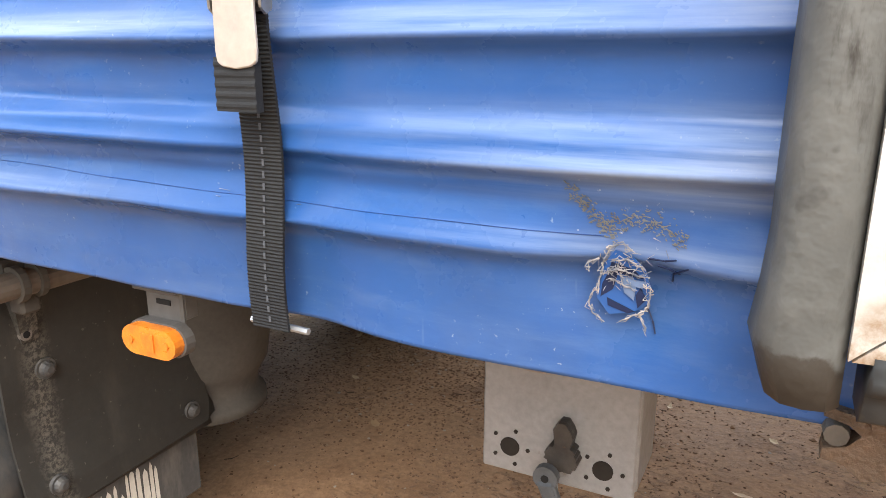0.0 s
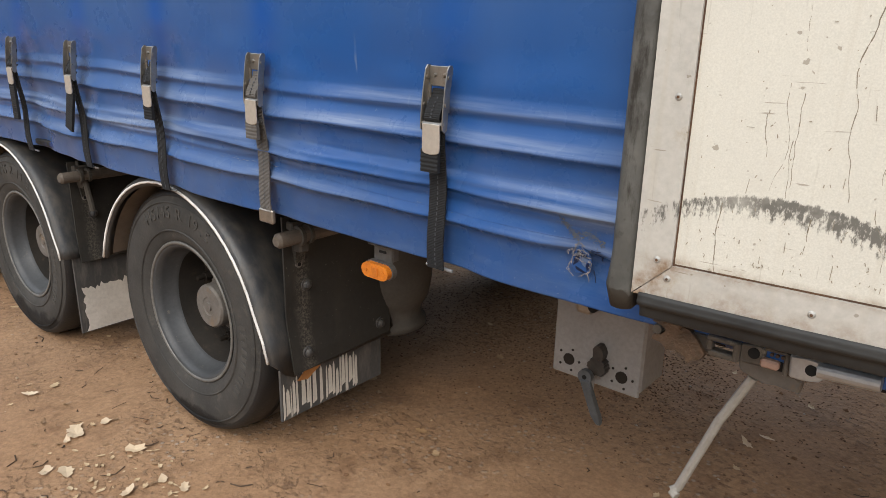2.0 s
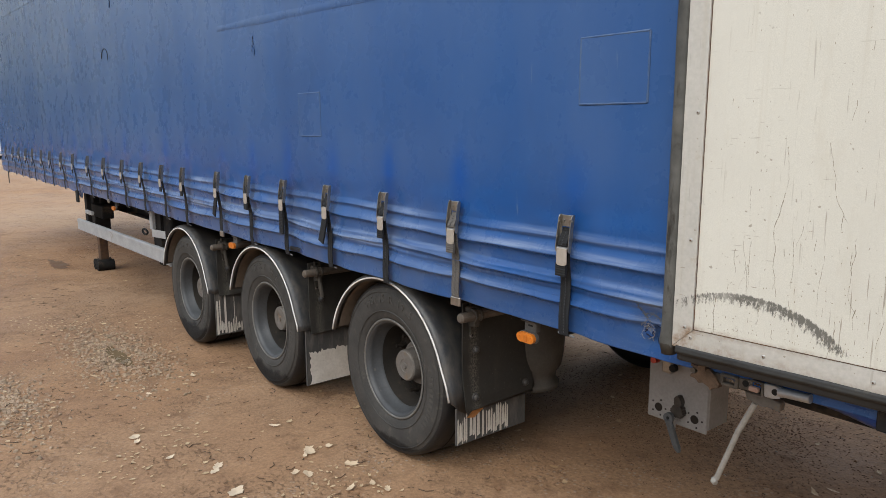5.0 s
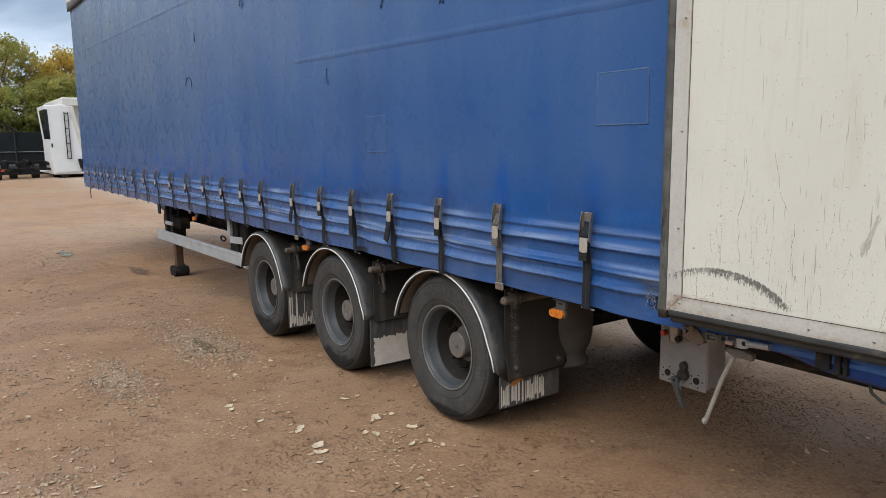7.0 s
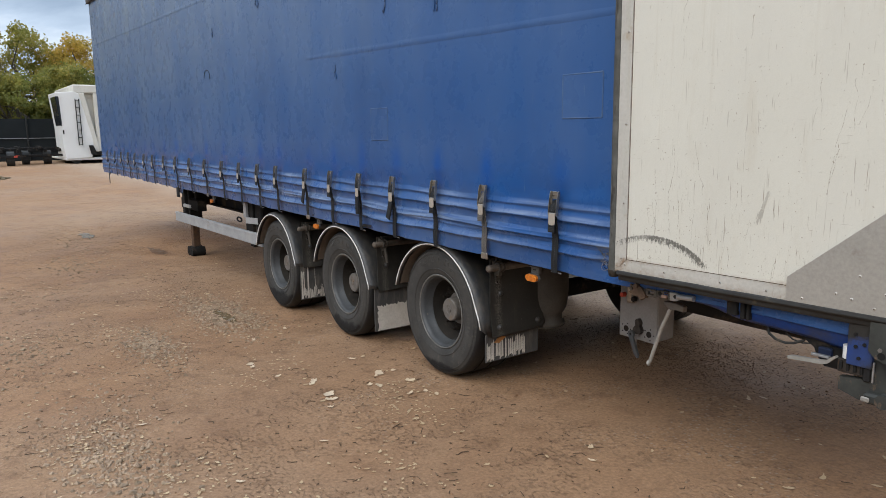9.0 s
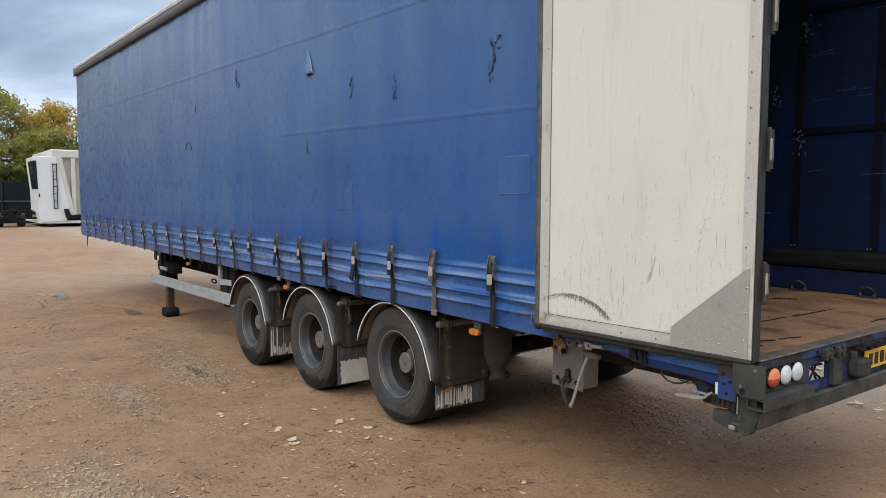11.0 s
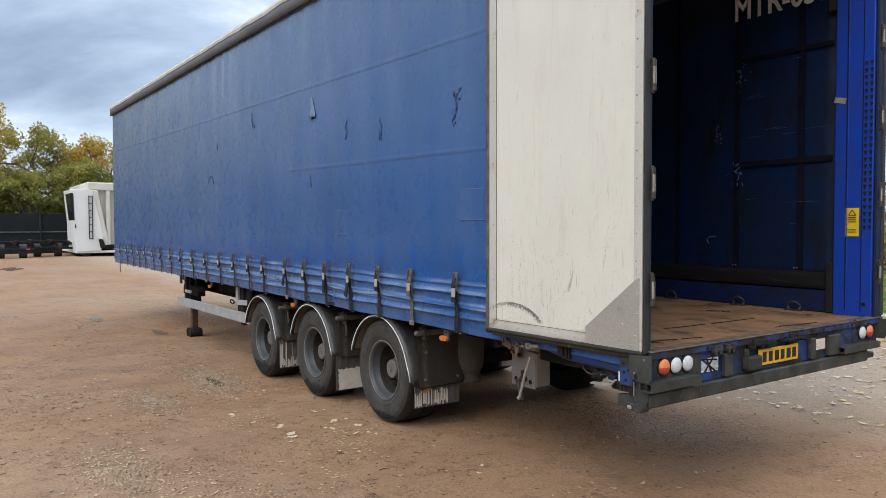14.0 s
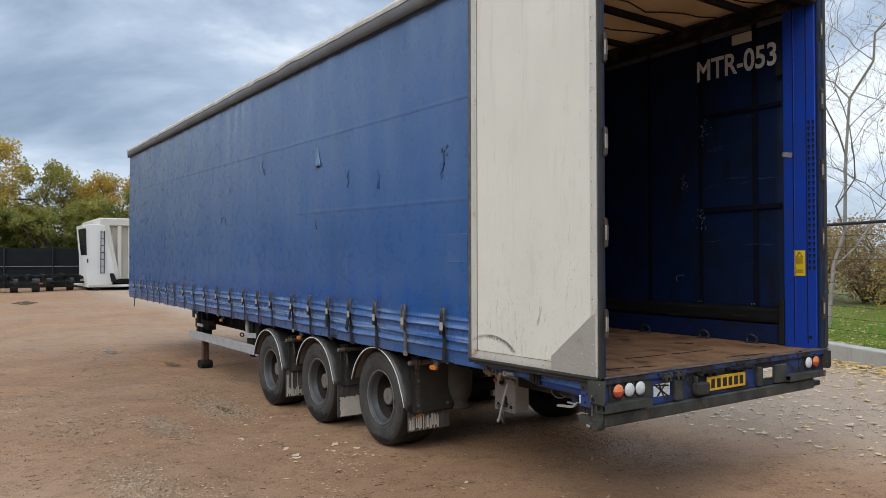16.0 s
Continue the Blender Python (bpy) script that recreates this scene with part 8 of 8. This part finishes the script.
scatter("gravel", 6000, in_heaps, pebble(0.003, 0.018), M_STONE, "loose grey gravel showing through the earth", "gravel", 9)
BEDS = ((-5.40, -0.33, 0.50, 0.07), (-5.60, -0.56, 0.60, 0.07), (-4.70, -1.27, 0.36, 0.09), (-9.2, -1.2, 0.55, 0.16), (-11.6, -0.75, 0.8, 0.2), (-5.1, -2.1, 0.35, 0.14), (-2.3, -1.85, 0.3, 0.12))


def in_beds(rnd):
    cx, cy, rx, ry = BEDS[min(int(rnd.random() ** 1.3 * len(BEDS)), len(BEDS) - 1)]
    x, y = cx + rnd.gauss(0, rx), cy + rnd.gauss(0, ry)
    return x, y, ground_z(x, y)


scatter("gravel_bed", 1700, in_beds, pebble(0.005, 0.022), M_PALESTONE, "patches of pale coarse gravel on the earth", "gravel", 41)
scatter("pebbles", 2600, on_yard, pebble(0.003, 0.012), M_STONE, "scattered small pebbles on the earth", "gravel", 10)


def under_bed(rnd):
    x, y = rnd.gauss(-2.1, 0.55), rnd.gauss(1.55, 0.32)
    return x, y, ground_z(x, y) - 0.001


# loose soil, strewn dense and dark to stand in for shade under the deck
scatter("soil_crumbs", 15000, under_bed, pebble(0.0015, 0.0065), M_CRUMB, "loose crumbs of earth, dark to deepen the shade under the trailer", "earth", 31)
scatter("pale_grit", 160, under_bed, pebble(0.003, 0.008), M_GRIT, "pale grit among the dark crumbs", "gravel", 32)

scatter("clods", 6000, on_yard, pebble(0.003, 0.011), M_CLOD, "dark trodden crumbs of earth on the yard", "soil", 21)
scatter("crushed_leaves", 500, in_heaps, fallen(0.012, 0.04), M_DRYLEAF, "crushed pale leaves lying among the gravel", "leaves", 22)


def twig(rnd):
    a, ln, w = rnd.gauss(0.5, 0.9), 0.010 + 0.05 * rnd.random() ** 3, rnd.uniform(0.0008, 0.0022)
    dx, dy = math.cos(a), math.sin(a)
    k = rnd.uniform(-0.35, 0.35) * ln
    p = [(-ln / 2, 0), (0, k), (ln / 2, 0)]
    vs, fs = [], []
    for u, v in p:
        for s, z in ((-w, 0.001), (0, 0.001 + 1.5 * w), (w, 0.001)):
            vs.append((u * dx - (v + s) * dy, u * dy + (v + s) * dx, z + 0.002))
    for i in (0, 3):
        fs += [(i, i + 1, i + 4, i + 3), (i + 1, i + 2, i + 5, i + 4)]
    return vs, fs


def near_yard(rnd):
    while True:
        x, y = rnd.uniform(-8.5, 2.5), rnd.uniform(-3.6, 0.2)
        if rnd.random() < 0.10 + 1.3 * max(0, wob(x * 0.9, y * 1.3, 14.0) + 0.18):
            return x, y, ground_z(x, y)


def long_twig(rnd):
    vs, fs = twig(rnd)
    k = rnd.uniform(0.8, 1.7)
    return [(a * k, b * k, c) for a, b, c in vs], fs


scatter("twig_litter", 1700, near_yard, long_twig, M_TWIG, "dark twigs and stalks lying in patches", "twigs", 31)
scatter("leaf_crumbs", 2300, near_yard, fallen(0.007, 0.026), M_BROWNLEAF, "brown leaf crumbs trodden flat", "leaves", 32)
scatter("twigs", 4200, on_yard, twig, M_TWIG, "dark twigs and leaf stalks trodden into the earth", "twigs", 11)

# fence behind the verge
fence = thing("fence", "black steel fence with a top rail and thin wires", "fence", at=kerb_at(-4, 2.6, 0.2))
fm = fence.matrix_basis.inverted()


def fpart(name, bm, mat):
    return part(name, moved(bm, Matrix.Translation(-fence.location)), mat, fence)


for s in (-16.2, -12.5, -8.7, -4.9, -1.14, 2.6, 6.4):
    bm = bmesh.new()
    rod(bm, kerb_at(s, 0.45, 0.2), kerb_at(s, 0.45, 2.27), 0.034, seg=10)
    fpart("post", bm, M_FENCE)
fpart("top_rail", tube([kerb_at(-16, 0.45, 2.25), kerb_at(7.2, 0.45, 2.25)], 0.026), M_FENCE)
for k in range(9):
    fpart("wire", tube([kerb_at(-16, 0.45, 0.45 + 0.2 * k), kerb_at(7.2, 0.45, 0.45 + 0.2 * k)], 0.0035, 4), M_FENCE)


# ---- trees ----
def limb(bm, a, b, r0, r1, rnd, bits=4, sway=0.12):
    pts = [Vector(a)]
    ln = (Vector(b) - Vector(a)).length
    for i in range(1, bits):
        p = Vector(a).lerp(Vector(b), i / bits)
        pts.append(p + Vector((rnd.gauss(0, 1), rnd.gauss(0, 1), rnd.gauss(0, 0.6))) * ln * sway / bits)
    pts.append(Vector(b))
    for i in range(bits):
        rod(bm, pts[i], pts[i + 1], r0 + (r1 - r0) * i / bits, r0 + (r1 - r0) * (i + 1) / bits, seg=7, caps=False)
    return pts


def leaf_cloud(clumps, per, size, rnd, spread=1.0):
    verts, faces = [], []
    for c, r in clumps:
        for _ in range(per):
            d = Vector((rnd.gauss(0, 1), rnd.gauss(0, 1), rnd.gauss(0, 0.8)))
            d = d.normalized() * r * (rnd.random() ** 0.45) * spread
            p = c + d
            s = size * rnd.uniform(0.6, 1.4)
            q = Euler((rnd.uniform(-1.2, 1.2), rnd.uniform(-1.2, 1.2), rnd.uniform(0, 6.3))).to_matrix()
            o = len(verts)
            for u, v in ((-0.5, 0), (0, -0.32), (0.55, 0), (0, 0.32)):
                verts.append(p + q @ Vector((u * s, v * s, 0)))
            faces.append((o, o + 1, o + 2, o + 3))
    return verts, faces


def tree(name, x, y, h, spread, mat, seed, label, low=0.16, per=230, size=0.185, clumps_n=84):
    rnd = random.Random(seed)
    z0 = ground_z(x, y)
    root = thing(name, label, "tree", "trees behind the yard", at=(x, y, z0))
    bm = bmesh.new()
    top = Vector((rnd.gauss(0, 0.4), rnd.gauss(0, 0.4), h * 0.72))
    spine = limb(bm, (0, 0, -0.3), top, h * 0.022 + 0.08, 0.06, rnd, 6, 0.2)
    tips = []
    for k in range(13):
        base = spine[min(2 + k % 4, len(spine) - 1)]
        a = k * 2.4 + rnd.uniform(-0.4, 0.4)
        tip = Vector((math.cos(a), math.sin(a), 0)) * spread * rnd.uniform(0.5, 0.95) + Vector((0, 0, h * rnd.uniform(low + 0.15, 0.92)))
        limb(bm, base, tip, 0.10, 0.025, rnd, 4, 0.3)
        tips.append(tip)
    part("trunk", bm, M_BARK, root, "", True)
    clumps = []
    for k in range(clumps_n):
        a = rnd.uniform(0, math.tau)
        t = rnd.random()
        zz = h * (low + (0.98 - low) * t)
        width = spread * (0.55 + 0.55 * math.sin(math.pi * min(1.0, 0.12 + t * 0.88)))
        rr = width * rnd.random() ** 0.5
        clumps.append((Vector((rr * math.cos(a), rr * math.sin(a), zz)), h * rnd.uniform(0.06, 0.11)))
    clumps += [(t, h * 0.08) for t in tips]
    verts, faces = leaf_cloud(clumps, per, size, rnd)
    me = bpy.data.meshes.new("crown")
    me.from_pydata(verts, [], faces)
    me.materials.append(mat)
    link(new("crown", me), root)
    return root


for k, (x, y, h, sp, mat, lab) in enumerate((
        (-58, -9.5, 11.8, 4.8, M_CROWN_GREEN, "tall green tree turning yellow"), (-57, -3.0, 11.2, 4.4, M_CROWN_GOLD, "tall tree in golden autumn leaf"),
        (-60, 2.8, 9.0, 3.8, M_CROWN_GREEN, "green and yellow autumn tree"), (-58, 7.5, 8.4, 4.0, M_CROWN_GOLD, "yellowing autumn tree behind the fence"),
        (-62, 13.0, 8.4, 4.2, M_CROWN_GREEN, "green tree behind the parked lorry"), (-64, -17.0, 14.5, 5.5, M_CROWN_GOLD, "tall golden autumn tree"),
        (-66, 19.0, 9.0, 4.5, M_CROWN_GREEN, "green tree far behind the trailer"))):
    tree("tree", x, y, h, sp, mat, 300 + k, lab)
for k in range(9):
    tree("hedge_tree", -51.2 + (k % 3) * 0.5, -15 + 3.3 * k, 5.0 + (k * 7 % 5) * 0.35, 2.1, M_CROWN_DARK, 350 + k, "dense dark green hedge tree", 0.22, 230, 0.16, 60)

# windbreak fence below the trees
wind = thing("windbreak_fence", "dark net windbreak fence on posts", "fence")
bm = bmesh.new()
box(bm, -48.03, -47.97, -24, 5.2, 0.0, 2.45)
part("net", bm, M_NET, wind)
for k in range(11):
    bm = bmesh.new()
    rod(bm, (-47.9, -24 + 2.6 * k, -0.1), (-47.9, -24 + 2.6 * k, 2.6), 0.05, seg=8)
    part("post", bm, M_FENCE, wind)
part("rail", slab(-47.93, -47.88, -24, 5.2, 1.30, 1.335, 0), M_GALV, wind)

# shrubs and the bare tree on the verge
for k in range(24):
    rnd = random.Random(500 + k)
    s, d = -13 + 1.0 * k, 6.6 + (k % 2) * 1.3 + rnd.uniform(-0.6, 0.8)
    x, y, z = kerb_at(s, d, 0.4)
    root = thing("shrub", "leafy autumn shrub behind the fence", "shrub", "shrubs on the verge", at=(x, y, z))
    bm = bmesh.new()
    tips = []
    for j in range(12):
        a = rnd.uniform(0, math.tau)
        tip = Vector((math.cos(a) * rnd.uniform(0.3, 1.4), math.sin(a) * rnd.uniform(0.3, 1.4), rnd.uniform(1.0, 2.2)))
        limb(bm, (0, 0, -0.1), tip, 0.03, 0.008, rnd, 3, 0.3)
        tips.append(tip)
    part("stems", bm, M_BARK, root)
    cl = [(t, 0.5) for t in tips] + [(Vector((rnd.gauss(0, 0.7), rnd.gauss(0, 0.7), rnd.uniform(0.2, 1.6))), 0.5) for _ in range(12)]
    verts, faces = leaf_cloud(cl, 190, 0.075, rnd)
    me = bpy.data.meshes.new("leaves")
    me.from_pydata(verts, [], faces)
    me.materials.append(M_BUSH if k % 4 else M_CROWN_GOLD)
    link(new("leaves", me), root)


def bare_tree(s, d, h, seed, lean):
    x, y, z = kerb_at(s, d, 0.3)
    rnd = random.Random(seed)
    root = thing("bare_tree", "nearly bare young tree with thin grey branches", "tree", "bare trees on the verge", at=(x, y, z))
    bm = bmesh.new()
    ends = []

    def grow(a, way, ln, r, level):
        b = a + way * ln
        pts = limb(bm, a, b, r, r * 0.6, rnd, 4, 0.10 if level == 4 else 0.22)
        if level == 0:
            ends.append(b)
            return
        kids = 4 if level > 2 else 5
        for j in range(kids):
            p = pts[1 + (j * 4 // kids)]
            side = Vector((rnd.gauss(0, 1), rnd.gauss(0, 1), rnd.uniform(-0.1, 0.8))).normalized()
            grow(p, (way * 0.55 + side * 0.75).normalized(), ln * rnd.uniform(0.45, 0.65), r * 0.42, level - 1)
        grow(b, (way + Vector((rnd.gauss(0, 0.25), rnd.gauss(0, 0.25), 0.1))).normalized(), ln * 0.6, r * 0.6, level - 1)

    grow(Vector((0, 0, -0.2)), Vector((lean[0], lean[1], 1)).normalized(), h * 0.50, 0.042, 4)
    part("trunk", bm, M_PALEBARK, root, "", True)
    verts, faces = leaf_cloud([(e, 0.12) for e in ends[::11]], 1, 0.06, rnd)
    me = bpy.data.meshes.new("leaves")
    me.from_pydata(verts, [], faces)
    me.materials.append(M_YELLEAF)
    link(new("leaves", me), root)


bare_tree(-2.45, 1.6, 9.5, 71, (0.06, 0.08))
bare_tree(-0.6, 3.4, 8.5, 72, (0.02, -0.06))
bare_tree(2.2, 4.6, 8.5, 73, (-0.14, -0.10))

# ---- parked vehicles far off ----
lorry = thing("white_lorry", "white lorry with a beige high-sided body parked far off", "lorry", at=(-41, 5, 0))


def lp(name, bm, mat, label="", owner=None):
    return part(name, moved(bm, Matrix.Translation((41, -5, 0))) if owner is None else moved(bm, Matrix.Translation((41, -5, 0))), mat, owner or lorry, label)


def side_wall(outline, x0, x1):
    """A solid from an outline in y and z, between two x."""
    bm = bmesh.new()
    a = [bm.verts.new((x1, y, z)) for y, z in outline]
    b = [bm.verts.new((x0, y, z)) for y, z in outline]
    for k in range(len(a)):
        bm.faces.new((a[k], a[(k + 1) % len(a)], b[(k + 1) % len(a)], b[k]))
    bm.faces.new(a)
    bm.faces.new(b[::-1])
    bmesh.ops.bevel(bm, geom=list(bm.edges), offset=0.04, segments=2, affect="EDGES", profile=0.5)
    return bm


cabw = lp("cab", side_wall(((2.74, 3.64), (3.60, 3.70), (3.86, 3.62), (4.40, 1.20), (4.25, 0.30), (3.02, 0.24), (2.92, 0.80), (2.90, 1.85)), -43.4, -40.8), M_WHITE, "white front block of the lorry")
part("side_window", moved(side_wall(((2.735, 3.45), (2.91, 3.45), (2.955, 1.95), (2.885, 1.95)), -42.6, -40.77), Matrix.Translation((41, -5, 0))), M_DARKGLASS, cabw, "dark side window")
part("vent", moved(slab(-40.8, -40.78, 2.96, 3.02, 1.55, 1.75, 0.004), Matrix.Translation((41, -5, 0))), M_CHASSIS, cabw)
bm = bmesh.new()
for y in (3.65, 3.82):
    rod(bm, (-40.74, y, 0.95), (-40.74, y, 3.33), 0.025, seg=6)
for k in range(7):
    rod(bm, (-40.74, 3.65, 0.98 + 0.38 * k), (-40.74, 3.82, 0.98 + 0.38 * k), 0.02, seg=6)
lp("ladder", bm, M_FENCE, "thin black ladder")
lp("body", slab(-47.5, -41.05, 3.9, 9.5, 0.62, 3.64, 0.04), M_BEIGE, "beige high-sided body")
lp("body_top_rail", slab(-47.5, -40.85, 3.58, 9.5, 3.62, 4.06, 0.05), M_CREAM)
lp("slanted_pillar", side_wall(((3.84, 3.64), (4.10, 3.64), (4.58, 1.05), (4.58, 0.60), (4.36, 0.60), (4.34, 1.20)), -41.0, -40.78), M_CREAM)
lp("warning_panel", slab(-41.05, -41.03, 4.22, 4.42, 2.62, 3.40, 0.003), M_BEIGE)
for y in (4.53, 5.10, 5.9, 7.2, 8.5):
    lp("body_rib", slab(-41.05, -40.85, y, y + 0.20, 0.62, 3.62, 0.02), M_CREAM)
lp("sill", slab(-47, -40.85, 3.0, 9.3, 0.18, 0.32, 0.03), M_WHITE)
lp("step_box", side_wall(((4.10, 0.95), (4.30, 0.95), (4.48, 0.45), (4.20, 0.45)), -40.8, -40.6), M_CHASSIS)
lp("floor_beam", slab(-47, -41.0, 4.3, 9.3, 0.40, 0.62, 0.03), M_CHASSIS)
for y in (3.5, 6.0, 7.4):
    for x in (-42.0,):
        bm = bmesh.new()
        rod(bm, (x + 0.95, y, 0.26), (x + 0.55, y, 0.26), 0.26, seg=20)
        lp("tyre", bm, M_RUBBER_DARK)


def skeletal(x, y, label):
    root = thing("skeletal_trailer", label, "trailer", "parked skeletal trailers", at=(x, y, 0))
    for dx in (-0.45, 0.45):
        part("beam", slab(dx - 0.07, dx + 0.07, -1.6, 1.6, 0.62, 0.86, 0.01), M_CHASSIS, root)
    for k in range(5):
        part("cross_beam", slab(-1.2, 1.2, -1.5 + 0.72 * k, -1.38 + 0.72 * k, 0.66, 0.80, 0.01), M_CHASSIS, root)
    for dy in (-0.9, 0.1, 1.1):
        bm = bmesh.new()
        rod(bm, (0.75, dy - 0.17, 0.36), (0.75, dy + 0.17, 0.36), 0.36, seg=20)
        tyre = part("wheel", bm, M_RUBBER_DARK, root)
        bm = bmesh.new()
        rod(bm, (0.75, dy - 0.175, 0.36), (0.75, dy + 0.175, 0.36), 0.18, seg=16)
        part("rim", bm, M_CHASSIS, tyre)
    for dy in (-1.2, -0.2, 0.8, 1.5):
        part("locking_bolster", slab(-0.9, 1.25, dy - 0.06, dy + 0.06, 0.80, 0.93, 0.01), M_CHASSIS, root)
    part("lamp_bar", slab(1.1, 1.2, -1.6, 1.6, 0.40, 0.52, 0.01), M_CHASSIS, root)
    for dy in (-1.3, 1.3):
        part("reflector", slab(1.2, 1.215, dy - 0.08, dy + 0.08, 0.42, 0.50, 0), M_REDLENS, root)


for k, y in enumerate((-7.0, -3.6, -0.6, 2.2)):
    skeletal(-41.5 - 1.6 * (k % 2), y, "low black skeletal container trailer parked far off")


# plain unseen hedges added behind and beside the camera: close the yard, darken reflections
def unseen_hedge(x0, y0, x1, y1, seed):
    bm = bmesh.new()
    n = 120
    rows = []
    for i in range(n + 1):
        t = i / n
        x, y = x0 + (x1 - x0) * t, y0 + (y1 - y0) * t
        h = 6.5 + 2.2 * wob(t * 9 + seed, 1.0) + 1.1 * wob(t * 40 + seed, 2.0)
        nx, ny = (y1 - y0), -(x1 - x0)
        ln = math.hypot(nx, ny)
        nx, ny = nx / ln, ny / ln
        rows.append([bm.verts.new((x + nx * o + 0.5 * wob(t * 50, zz), y + ny * o + 0.5 * wob(t * 50, zz + 9), zz)) for o, zz in ((0.0, -0.5), (0.3, h * 0.3), (0.1, h * 0.65), (1.0, h * 0.9), (2.2, h), (4.5, h * 0.85), (5.0, -0.5))])
    for p, q in zip(rows, rows[1:]):
        for k in range(6):
            bm.faces.new((p[k], p[k + 1], q[k + 1], q[k]))
    tagged(part("backdrop", bm, M_HEDGE), "unseen tall green and brown hedge added to darken reflections", "hedge", kind="structure")


unseen_hedge(46, -34, -62, -34, 3.0)
unseen_hedge(42, 40, 42, -40, 8.0)
